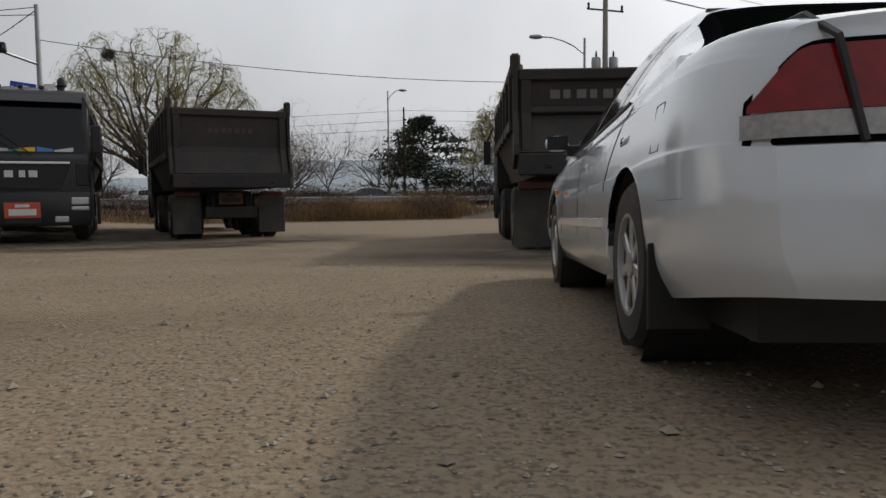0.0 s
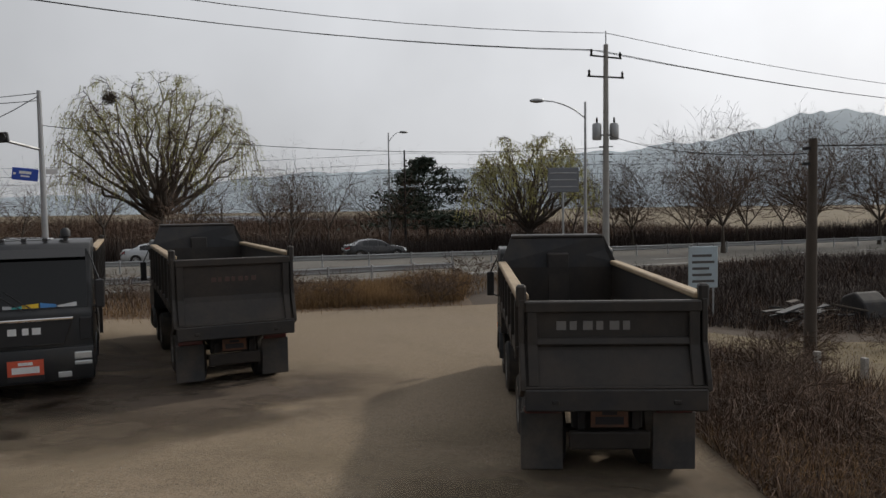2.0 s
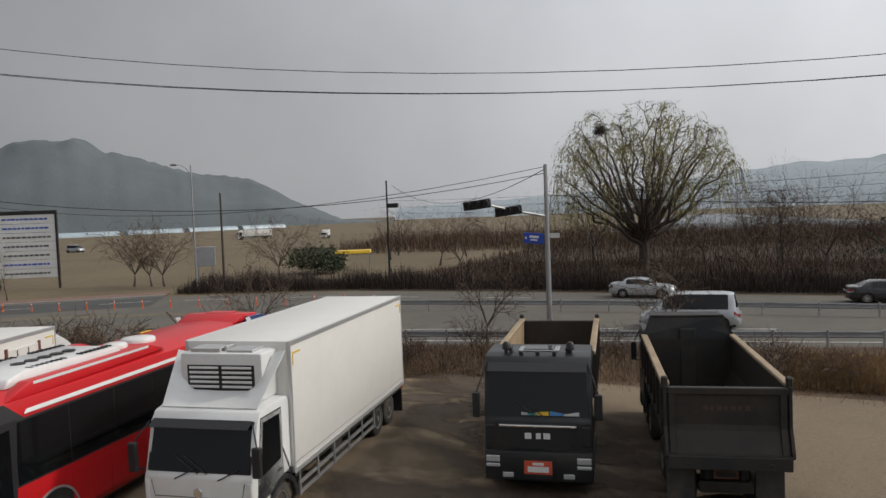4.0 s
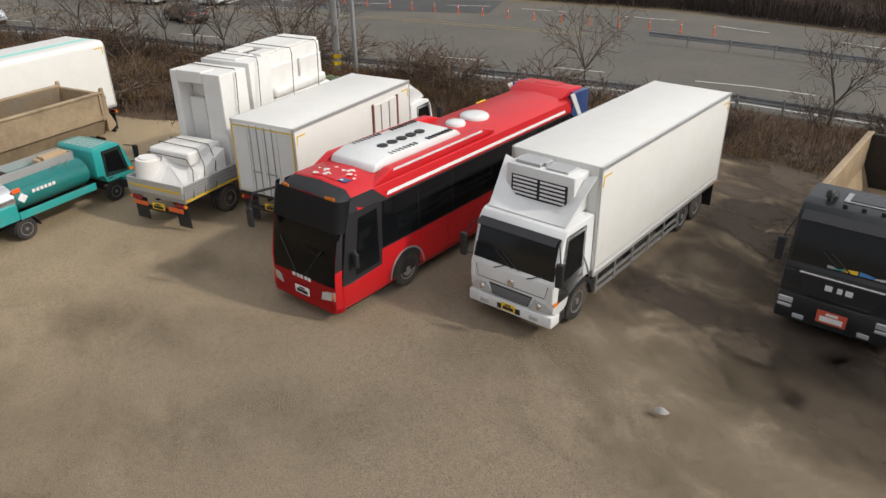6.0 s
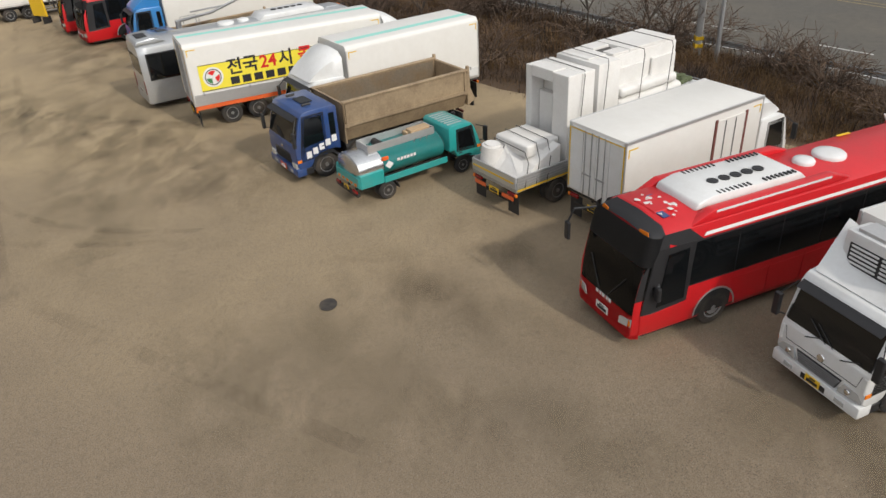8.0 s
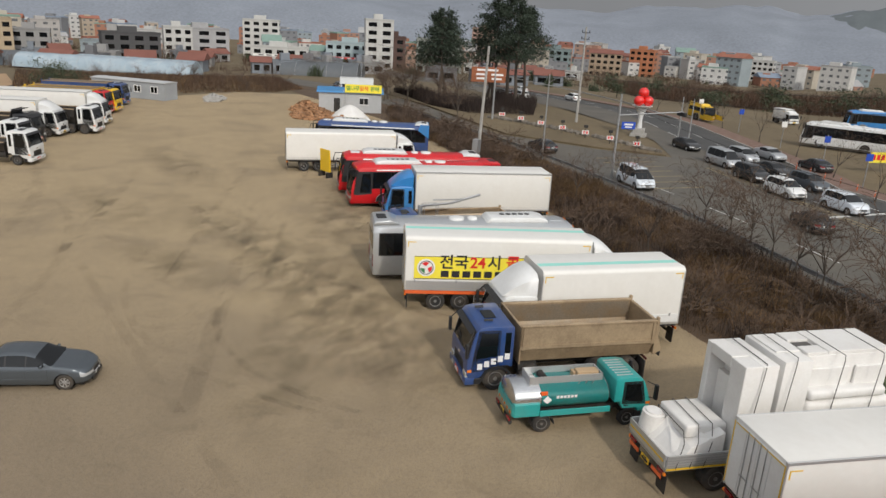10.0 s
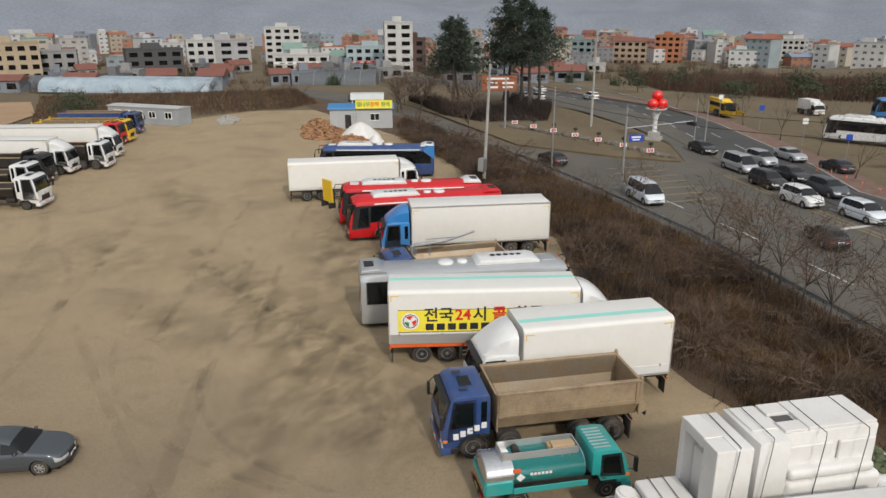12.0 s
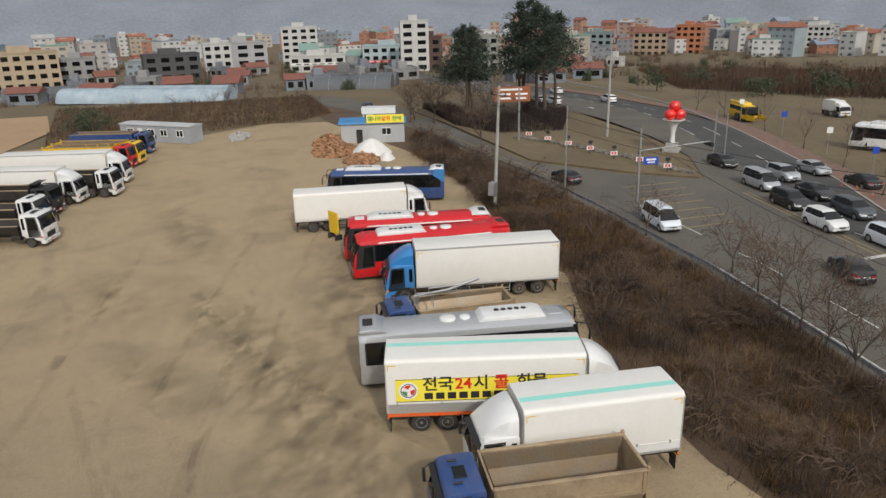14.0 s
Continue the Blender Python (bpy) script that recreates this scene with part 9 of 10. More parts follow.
e.matrix_basis = pose(7.9, 54.5, 0, 0, 0, 6)
part("post", tubes(((0, 0.1, -0.1), (0, 0.1, 6.5), 0.08), seg=10), "steel", e)
pn = part("panel", box(-1.15, 1.15, -0.03, 0.03, 4.6, 6.4, 0.04), mat("grey_sign_back", (0.2, 0.21, 0.23), 0.5, 0.3, var=0.08), e)
for z in (5.0, 5.5, 6.0):
    part("stiffener", box(-1.0, 1.0, -0.07, -0.03, z - 0.04, z + 0.04, 0.01), "steel", pn)
for x, y in ((8.62, 19.20), (9.46, 18.60)):
    bl = tagged(new("bollard"), "short pale concrete post in the dry grass", "bollard", "bollards")
    bl.matrix_basis = pose(x, y, float(gz(x, y)), 0, 0, 15)
    part("shaft", box(-0.07, 0.07, -0.07, 0.07, -0.1, 0.5, 0.02, 2), "concrete", bl)
e = tagged(new("debris_heap"), "dark heap of planks and scrap at the plots", "debris")
e.matrix_basis = pose(12.07, 26.27, -0.5, 0, 0, 20)
rd = random.Random(66)
for k in range(16):
    pk = part("plank", box(-rd.uniform(0.5, 1.2), rd.uniform(0.5, 1.2), -0.09, 0.09, -0.025, 0.025, 0.005), "board_dark" if k % 3 else "bark", e)
    pk.matrix_basis = pose(rd.uniform(-1.6, 1.6), rd.uniform(-0.7, 0.7), 0.12 + 0.035 * k, rd.uniform(-10, 10), rd.uniform(-14, 14), rd.uniform(0, 180))
part("tarpaulin", prism([(-0.7, 0.0), (0.7, 0.0), (0.4, 0.75), (-0.1, 0.95), (-0.5, 0.6)], 1.7, 2.9, 0.1, 2), "chassis", e)
# tall tufts at the end of the verge
TA, TB = [(-6.61, 29.11), (-3.28, 29.90), (-0.01, 30.87)], [(-7.54, 33.26), (-3.42, 34.89), (0.51, 36.28)]
blades("tall_grass", strip_points(TA, TB, 14000, rng), 1.05, 0.008, 0.7, "grass", "tall dry grass tufts at the verge's end", "grass", 51)


# ---- buildings ----
WIN = {}


def window_mesh(kind):
    if kind not in WIN:
        o = part("pane_pattern", box(-0.5, 0.5, -0.05, 0.05, -0.5, 0.5), "glass")
        f = part("frame_pattern", boxes((-0.56, 0.56, -0.03, 0.03, 0.5, 0.58), (-0.56, 0.56, -0.03, 0.03, -0.58, -0.5), (-0.56, -0.5, -0.03, 0.03, -0.5, 0.5), (0.5, 0.56, -0.03, 0.03, -0.5, 0.5), (-0.03, 0.03, -0.07, 0.03, -0.5, 0.5)), "ink_white")
        WIN[kind] = (o.data, f.data)
        bpy.data.objects.remove(o)
        bpy.data.objects.remove(f)
    return WIN[kind]


WALL = {}
M["hedge_green"] = mat("green_print", (0.05, 0.2, 0.07), 0.5)
# Distant panes are paler than glass: haze mixed into the colour.
M["far_glass_haze"] = mat("haze_tinted_window", (0.1, 0.105, 0.115), 0.5, var=0.2)


def wall_mat(col):
    if col not in WALL:
        WALL[col] = mat("rendered_wall", col, 0.85, var=0.06, scale=0.6, dirt=tuple(c * 0.6 for c in col), dirt_amt=0.35, dscale=0.25)
    return WALL[col]


def building(x, y, w, d, floors, rot, col, label, fh=3.1, cols=4, framed=False, roof_col=None, sign=None, group="town buildings", sides=(0, 1), name="building", pitched=False, far=False):
    """A house: walls, roof with parapet, panes on the sides that look to the lot."""
    e = tagged(new(name), label, "building", group)
    e.matrix_basis = pose(x, y, float(land(x, y)), 0, 0, rot)
    h = floors * fh
    col = tuple(c * 0.8 for c in col)
    wl = part("wall", box(-w / 2, w / 2, -d / 2, d / 2, -0.3, h), wall_mat(col), e)
    if pitched:
        part("roof", prism([(-d / 2 - 0.5, h), (d / 2 + 0.5, h), (0, h + d * 0.24)], -w / 2 - 0.5, w / 2 + 0.5), wall_mat(roof_col or (0.2, 0.08, 0.06)), e)
    else:
        rf = part("roof", boxes((-w / 2 - 0.1, w / 2 + 0.1, -d / 2 - 0.1, -d / 2 + 0.15, h, h + 0.7), (-w / 2 - 0.1, w / 2 + 0.1, d / 2 - 0.15, d / 2 + 0.1, h, h + 0.7), (-w / 2 - 0.1, -w / 2 + 0.15, -d / 2 + 0.15, d / 2 - 0.15, h, h + 0.7), (w / 2 - 0.15, w / 2 + 0.1, -d / 2 + 0.15, d / 2 - 0.15, h, h + 0.7), (-w / 2 + 0.15, w / 2 - 0.15, -d / 2 + 0.15, d / 2 - 0.15, h, h + 0.05)), wall_mat(roof_col or tuple(c * 0.85 for c in col)), e)
        if not far:
            part("stair_head", box(-w * 0.2, w * 0.12, -d * 0.2, d * 0.2, h + 0.05, h + 2.6), wall_mat(col), rf)
    if far:
        bm = bmesh.new()
        for f in range(floors):
            for c in range(cols):
                u = -w / 2 + w * (c + 0.5) / cols
                add_box(bm, u - w / cols * 0.22, u + w / cols * (0.1 + 0.16 * ((c + f) % 2)), -d / 2 - 0.05, -d / 2 + 0.05, f * fh + fh * 0.38, f * fh + fh * 0.76)
        tagged(part("glazing", bm, "far_glass_haze", wl), kind="stuff")
        if w > 9:
            part("roof_hut", box(-w * 0.3, w * 0.05, -d * 0.2, d * 0.25, h + 0.05, h + 2.2), wall_mat(col), wl)
        return e
    pm, fm = window_mesh("plain")
    for side in sides:
        ww = w if side == 0 else d
        n = max(2, int(cols * ww / w)) if side else cols
        for f in range(floors):
            for c in range(n):
                u = -ww / 2 + ww * (c + 0.5) / n
                z = f * fh + fh * 0.55
                m = pose(u, -d / 2 - 0.0, z) if side == 0 else pose(w / 2, u, z, 0, 0, 90) if side == 1 else pose(-w / 2, u, z, 0, 0, -90)
                m = m @ Matrix.Diagonal((ww / n * 0.58, 1, fh * 0.5, 1))
                p = reuse("window", pm, wl, m)
                if framed:
                    reuse("window_frame", fm, p, Matrix.Identity(4))
    if sign:
        s = part("sign_board", box(-w / 2 + 0.3, w / 2 - 0.3, -d / 2 - 0.25, -d / 2 - 0.08, fh * 0.95, fh * 0.95 + 0.9), sign, wl)
        part("sign_bar", boxes(*[(-w * 0.38 + k * w * 0.14, -w * 0.38 + k * w * 0.14 + w * 0.09, -d / 2 - 0.28, -d / 2 - 0.25, fh * 0.95 + 0.25, fh * 0.95 + 0.65) for k in range(6)]), "ink" if sign in ("sign_yellow", "plate_wht") else "ink_white", s)
    return e


FACE = -66.0       # turn of a front that looks towards the lot
CREAM, WHITE, GREY, BRICK, TAN, PINK = (0.5, 0.4, 0.28), (0.62, 0.62, 0.6), (0.36, 0.36, 0.36), (0.36, 0.14, 0.08), (0.42, 0.32, 0.23), (0.5, 0.33, 0.27)


def spot(px_az, dist):
    """A place by its bearing from the lot, degrees anticlockwise from +y, and distance."""
    return -4 - math.sin(radians(px_az)) * dist, 4 + math.cos(radians(px_az)) * dist


KNOWN = [
    # bearing, distance, width, depth, floors, colour, columns, sign, label
    (125.0, 320, 23, 10, 2, WHITE, 5, "plate_wht", "white two-storey shop building with sign band"),
    (119.7, 325, 22, 9, 3, (0.45, 0.55, 0.58), 6, "ink_red", "pale shop building with blue and red sign bands"),
    (144.8, 300, 22, 12, 4, CREAM, 6, None, "cream apartment building with dark windows"),
    (141.6, 315, 13, 10, 3, GREY, 3, None, "plain grey rendered house with flat roof"),
    (130.6, 330, 20, 12, 4, (0.45, 0.45, 0.46), 3, None, "grey block building with a blank side"),
    (132.3, 325, 11, 10, 4, WHITE, 3, None, "white apartment house in the town"),
    (126.3, 395, 18, 12, 6, WHITE, 4, None, "tall white apartment house in the town"),
    (117.7, 300, 11, 9, 6, WHITE, 2, None, "white tower with a stair turret"),
    (116.4, 300, 8, 8, 4, (0.12, 0.07, 0.06), 2, None, "dark brown clad building in the town"),
    (113.0, 300, 18, 10, 4, (0.35, 0.37, 0.34), 5, None, "grey green office building in the town"),
    (104.0, 320, 18, 10, 4, (0.25, 0.32, 0.33), 4, None, "blue grey office building in the town"),
    (100.3, 340, 22, 11, 4, TAN, 5, None, "apartment house with red roof tiles"),
    (97.6, 360, 18, 12, 5, (0.5, 0.2, 0.1), 4, None, "orange brick apartment house in the town"),
    (93.2, 400, 28, 12, 4, TAN, 6, None, "long tan apartment house in the town"),
    (89.6, 410, 24, 12, 4, WHITE, 6, None, "pale stepped apartment house"),
    (135.5, 300, 20, 9, 3, (0.1, 0.1, 0.105), 4, None, "dark shed building in the town"),
    (109.5, 420, 22, 14, 7, PINK, 5, None, "pink apartment block in the town"),
]
for az_, di, w, d, fl, col, nc, sg_, lab in KNOWN:
    bx, by = spot(az_, di)
    if az_ < 110:                      # the blocks right of the grove stand further off
        bx, by, w, d = *spot(az_, di * 1.25), w * 0.8, d * 0.8
    building(bx, by, w, d, fl, az_ + 8 - 4 * (w % 5), col, lab, cols=nc, sign=sg_, framed=di < 270, pitched="red roof" in lab)
rb = random.Random(33)
# Far wall tones, lightened a little to paint in distance haze.
SHADES = [(0.6, 0.6, 0.59), (0.66, 0.65, 0.63), (0.5, 0.48, 0.46), (0.42, 0.2, 0.13), (0.46, 0.26, 0.19), (0.5, 0.33, 0.26), (0.5, 0.42, 0.33), (0.55, 0.5, 0.42), (0.4, 0.41, 0.42), (0.34, 0.4, 0.43), (0.26, 0.27, 0.29), (0.68, 0.68, 0.67)]
ROOFS = [None, None, (0.2, 0.3, 0.26), (0.3, 0.12, 0.08), (0.22, 0.27, 0.34), (0.35, 0.35, 0.35)]
for k in range(235):
    az_ = rb.uniform(83, 147)
    di = 330 + 330 * rb.random() ** 0.8
    if 83 < az_ < 97 and di < 390:
        continue
    bx, by = spot(az_, di)
    w = rb.uniform(6, 15)
    building(bx, by, w, rb.uniform(7, 12), rb.choice((1, 2, 2, 3, 3, 4, 5)), az_ + rb.uniform(-35, 35), rb.choice(SHADES), "house in the hazy town with small windows", cols=max(2, int(w / 3.4)), sides=(0,), fh=2.9, far=True, roof_col=rb.choice(ROOFS), pitched=rb.random() < 0.22)
for k in range(60):
    az_ = rb.uniform(100, 147)
    bx, by = spot(az_, rb.uniform(205, 330))
    if rb.random() < 0.5:
        bare = copy_thing(t, pose(bx, by, float(land(bx, by)), 0, 0, rb.uniform(0, 360)))
        bare.scale = (rb.uniform(0.6, 1.0),) * 3
    else:
        building(bx, by, rb.uniform(5, 10), rb.uniform(5, 8), 1, az_ + rb.uniform(-30, 30), rb.choice([GREY, (0.2, 0.2, 0.21), WHITE, (0.25, 0.28, 0.32)]), "low shed on the edge of the town", cols=2, pitched=rb.random() < 0.5, sides=(0,), name="shed", group="town sheds")


# bare scrub and trees between the houses and the fields
rt = np.random.default_rng(77)
clumps = []
for k in range(260):
    az_ = rt.uniform(88, 147)
    di = rt.uniform(205, 470)
    cx, cy = spot(az_, di)
    clumps.append(np.array([cx, cy]) + rt.normal(size=(90, 2)) * rt.uniform(0.5, 1.8))
blades("town_scrub", np.concatenate(clumps), 4.4, 0.035, 0.55, "brush", "bare brown trees and scrub between the houses", "scrub", 91)
clumps = []
for k in range(60):
    cx, cy = spot(rt.uniform(88, 147), rt.uniform(205, 420))
    clumps.append(np.array([cx, cy]) + rt.normal(size=(120, 2)) * rt.uniform(0.5, 1.1))
blades("town_evergreens", np.concatenate(clumps), 3.6, 0.09, 0.35, "evergreen", "small dark evergreens between the houses", "evergreens", 92)


# ---- the wood seller's hut ----
def face_text(parent, body, x, y, z, size, material, name="lettering"):
    """Raised lettering on a front that looks along -y."""
    cu = bpy.data.curves.new(name, "FONT")
    cu.body, cu.size, cu.extrude, cu.align_x, cu.align_y = body, size, 0.01, "CENTER", "CENTER"
    cu.offset = size * 0.02
    tmp = bpy.data.objects.new(name, cu)
    me = bpy.data.meshes.new_from_object(tmp)
    bpy.data.objects.remove(tmp)
    me.materials.append(M[material])
    ob = new(name, me)
    ob.parent = parent
    ob.matrix_basis = pose(x, y, z, 90, 0, 0)
    return ob


def hut():
    e = tagged(new("hut"), "small grey hut with blue roof and yellow sign board", "building")
    e.matrix_basis = pose(-98.7, -51.3, 0, 0, 0, 118.8)
    part("wall", box(-4.6, 4.6, -2.2, 2.2, -0.1, 2.8), wall_mat((0.42, 0.43, 0.44)), e)
    rf = part("roof", prism([(-2.5, 2.8), (2.5, 2.8), (2.3, 3.05), (0, 3.45), (-2.3, 3.05)], -4.9, 4.9), mat("blue_sheet_roof", (0.05, 0.2, 0.42), 0.5, var=0.1, bump=0.2), e)
    sb = part("sign_board", box(-0.8, 4.6, -2.6, -2.45, 2.9, 4.1, 0.02), "sign_yellow", rf, "yellow sign board with green and red lettering")
    for tx, x, m_ in (("땔나무", 0.35, "green"), ("장작", 2.0, "ink_red"), ("판매", 3.6, "green")):
        face_text(sb, tx, x, -2.605, 3.5, 0.72, m_)
    part("water_tank", boxes((-1.6, 3.4, -0.2, 1.8, 3.9, 4.8), (-1.4, -1.3, 0, 0.1, 3.3, 3.9), (3.1, 3.2, 0, 0.1, 3.3, 3.9), (-1.4, -1.3, 1.5, 1.6, 3.0, 3.9), (3.1, 3.2, 1.5, 1.6, 3.0, 3.9)), "white", rf)
    w = part("window", box(1.4, 2.6, -2.24, -2.19, 1.2, 2.1), "glass", e)
    part("window_frame", boxes((1.3, 2.7, -2.26, -2.2, 1.1, 1.2), (1.3, 2.7, -2.26, -2.2, 2.1, 2.2), (1.97, 2.03, -2.27, -2.23, 1.2, 2.1)), "ink_white", w)
    part("door", box(-2.4, -1.5, -2.24, -2.19, 0, 2.0), "chassis", e)
    part("ladder", tubes(((-1.2, -2.7, 0), (-1.0, -2.4, 3.2), 0.03), ((-0.7, -2.7, 0), (-0.5, -2.4, 3.2), 0.03), *[((-1.2 + 0.03 * k, -2.68 + 0.04 * k, 0.3 + 0.4 * k), (-0.7 + 0.03 * k, -2.68 + 0.04 * k, 0.3 + 0.4 * k), 0.02) for k in range(7)], seg=5), "alu", e)


hut()


def heap(name, x, y, rx, ry, h, material, label, n=0, seed=1, category="heap"):
    r = random.Random(seed)
    bm = bmesh.new()
    if n:
        for _ in range(n):
            a, q = r.uniform(0, 2 * math.pi), r.random() ** 0.5
            z = h * (1 - q) * r.uniform(0.6, 1.0)
            m = Matrix.Translation((math.cos(a) * rx * q, math.sin(a) * ry * q, z + 0.08)) @ Euler((r.uniform(-0.5, 0.5), r.uniform(-0.5, 0.5), r.uniform(0, 3.14))).to_matrix().to_4x4()
            s = r.uniform(0.6, 1.5)
            add_box(bm, -0.35 * s, 0.35 * s, -0.13, 0.13, -0.12, 0.12, 0.0, 1, m)
        ob = tagged(part(name, bm, material), label, category, kind="stuff")
    else:
        g = []
        for j in range(7):
            q = j / 6
            g.append([bm.verts.new((math.cos(a) * rx * q * (1 + 0.1 * math.sin(5 * a)), math.sin(a) * ry * q * (1 + 0.1 * math.cos(4 * a)), h * (1 - q ** 1.6) + 0.12 * math.sin(9 * a + j) * q * (1 - q) * h)) for a in [2 * math.pi * k / 20 for k in range(20)]] if j else [bm.verts.new((0, 0, h))])
        for k in range(20):
            bm.faces.new((g[0][0], g[1][k], g[1][(k + 1) % 20]))
        for a, b in zip(g[1:], g[2:]):
            for k in range(20):
                bm.faces.new((a[k], b[k], b[(k + 1) % 20], a[(k + 1) % 20]))
        ob = tagged(part(name, bm, material, smooth=60), label, category)
    ob.matrix_basis = pose(x, y, 0, 0, 0, 30)
    return ob


heap("tarpaulin", -90.3, -46.6, 3.4, 2.6, 2.0, "foam", "white tarpaulin over a heap of firewood", category="tarpaulin")
heap("firewood", -89.4, -52.0, 4.5, 3.0, 1.5, "wood", "heap of split firewood beside the hut", 420, 3, "firewood")
heap("firewood", -85.6, -45.2, 3.6, 2.2, 1.0, "wood", "heap of split firewood by the tarpaulin", 260, 4, "firewood")
heap("firewood", -94.0, -56.0, 3.6, 2.4, 1.6, "wood", "heap of split firewood beyond the hut", 240, 6, "firewood")
heap("stone_heap", -93.5, -72.6, 3.2, 1.6, 0.9, "concrete", "heap of pale broken stones at the lot's edge", 160, 5, "stones")
heap("white_heap", -87.6, -42.6, 1.6, 1.0, 1.0, "foam", "white sacks heaped by the firewood", category="sacks")


def prefab():
    e = tagged(new("site_office"), "long grey prefabricated site office", "building")
    e.matrix_basis = pose(-87.9, -83.0, 0, 0, 0, 95)
    w = part("wall", box(-6.6, 6.6, -1.5, 1.5, 0, 2.5), wall_mat((0.34, 0.36, 0.38)), e)
    part("roof", prism([(-1.65, 2.5), (1.65, 2.5), (1.65, 2.6), (0, 2.75), (-1.65, 2.6)], -6.7, 6.7), wall_mat((0.45, 0.46, 0.47)), e)
    for x in (-4.6, -0.6, 1.8, 4.8):
        p = part("window", box(x - 0.55, x + 0.55, -1.53, -1.49, 1.05, 1.9), "glass", w)
        part("window_frame", boxes((x - 0.65, x + 0.65, -1.55, -1.5, 0.95, 1.05), (x - 0.65, x + 0.65, -1.55, -1.5, 1.9, 2.0), (x - 0.65, x - 0.55, -1.55, -1.5, 1.05, 1.9), (x + 0.55, x + 0.65, -1.55, -1.5, 1.05, 1.9), (x - 0.04, x + 0.04, -1.56, -1.51, 1.05, 1.9)), "ink_white", p)
    part("door", box(-3.2, -2.3, -1.53, -1.49, 0.05, 2.05), "white", w)


prefab()


def greenhouse(x0, y0, x1, y1, r, label, material):
    L = math.hypot(x1 - x0, y1 - y0)
    e = tagged(new("greenhouse"), label, "greenhouse", "greenhouses")
    e.matrix_basis = pose((x0 + x1) / 2, (y0 + y1) / 2, float(land((x0 + x1) / 2, (y0 + y1) / 2)), 0, 0, math.degrees(math.atan2(y1 - y0, x1 - x0)))
    bm = bmesh.new()
    n = int(L / 2)
    rows = [[bm.verts.new((-L / 2 + L * i / n, -r * math.cos(a), r * 0.85 * math.sin(a) * (1 + 0.012 * math.sin(i * 2.1)))) for a in [math.pi * k / 12 for k in range(13)]] for i in range(n + 1)]
    for a, b in zip(rows, rows[1:]):
        for k in range(12):
            bm.faces.new((a[k], b[k], b[k + 1], a[k + 1]))
    bm.faces.new(rows[0])
    bm.faces.new(list(reversed(rows[-1])))
    bmesh.ops.recalc_face_normals(bm, faces=bm.faces[:])
    part("cover", bm, material, e, smooth=50)
    for i in range(0, n + 1, 2):
        part("hoop", polyline([(-L / 2 + L * i / n, -(r + 0.03) * math.cos(a), (r + 0.03) * 0.85 * math.sin(a)) for a in [math.pi * k / 8 for k in range(9)]], 0.04, 4), "steel", e)


M["film"] = mat("greenhouse_film", (0.3, 0.38, 0.44), 0.25, var=0.12, scale=1.5, bump=0.2, bscale=2, dirt=(0.5, 0.55, 0.58), dirt_amt=0.5, dscale=0.4)
M["film_dark"] = mat("dark_shade_film", (0.1, 0.11, 0.12), 0.5, var=0.15, bump=0.2, bscale=3)
greenhouse(-133, -164, -146, -121, 4.0, "long tunnel greenhouse with bluish film", "film")
greenhouse(-141, -168, -154, -128, 4.0, "tunnel greenhouse with bluish film behind another", "film")
greenhouse(-135, -190, -146, -172, 4.5, "dark covered tunnel shed", "film_dark")
greenhouse(-178, -118, -186, -98, 4.5, "dark covered tunnel shed by the road", "film_dark")
greenhouse(-186, -121, -194, -101, 4.5, "dark covered tunnel shed by the road", "film_dark")


# ---- red fruit sculpture ----
def sculpture():
    e = tagged(new("fruit_sculpture"), "red fruit sculpture on a white forked pedestal", "sculpture")
    e.matrix_basis = pose(-103.6, -9.0, 0.15) @ Matrix.Diagonal((0.8, 0.8, 0.86, 1))
    part("plinth", boxes((-1.3, 1.3, -1.3, 1.3, 0, 0.5), (-0.9, 0.9, -0.9, 0.9, 0.5, 1.3), bev=0.05), "concrete", e)
    part("pedestal", lathe([(0.45, 1.3), (0.35, 2.6), (0.5, 3.6), (0.95, 4.4), (1.05, 4.5)], 14, "Z"), "white", e, smooth=40)
    part("dish", lathe([(0.6, 4.4), (1.7, 4.75), (1.75, 4.85), (1.5, 4.85)], 20, "Z"), "white", e, smooth=40)
    rd = mat("glossy_red", (0.7, 0.015, 0.01), 0.2, coat=0.8)
    for x, y, z in ((-0.8, -0.5, 5.6), (0.8, -0.5, 5.6), (0, 0.9, 5.6), (0, 0, 6.8)):
        bm = bmesh.new()
        bmesh.ops.create_uvsphere(bm, u_segments=20, v_segments=12, radius=0.9, matrix=Matrix.Translation((x, y, z)) @ Matrix.Diagonal((1, 1, 0.92, 1)))
        f = part("fruit", bm, rd, e, smooth=60)
        part("stalk", tubes(((x, y, z + 0.75), (x + 0.1, y, z + 1.05), 0.05), seg=6), "bark", f)


sculpture()
for k in range(7):
    f = k / 6
    sgn = tagged(new("chevron_sign"), "small white and red chevron sign on the island", "road sign", "chevron signs")
    sgn.matrix_basis = pose(-106 + 14.5 * f, -29.5 + 22 * f, 0.16, 0, 0, 120)
    part("sign_plate", box(-0.45, 0.45, -0.03, 0.03, 0.5, 1.0), "plate_wht", sgn)
    part("chevron", boxes((-0.3, -0.1, -0.045, -0.03, 0.58, 0.92), (0.1, 0.3, -0.045, -0.03, 0.58, 0.92)), "ink_red", sgn)
    part("lamp_box", box(-0.25, 0.25, -0.12, 0.12, 1.35, 1.7, 0.03), "chassis", sgn)
    part("post", box(-0.04, 0.04, -0.03, 0.03, 0, 1.4), "chassis", sgn)
rk = random.Random(8)
st = bmesh.new()
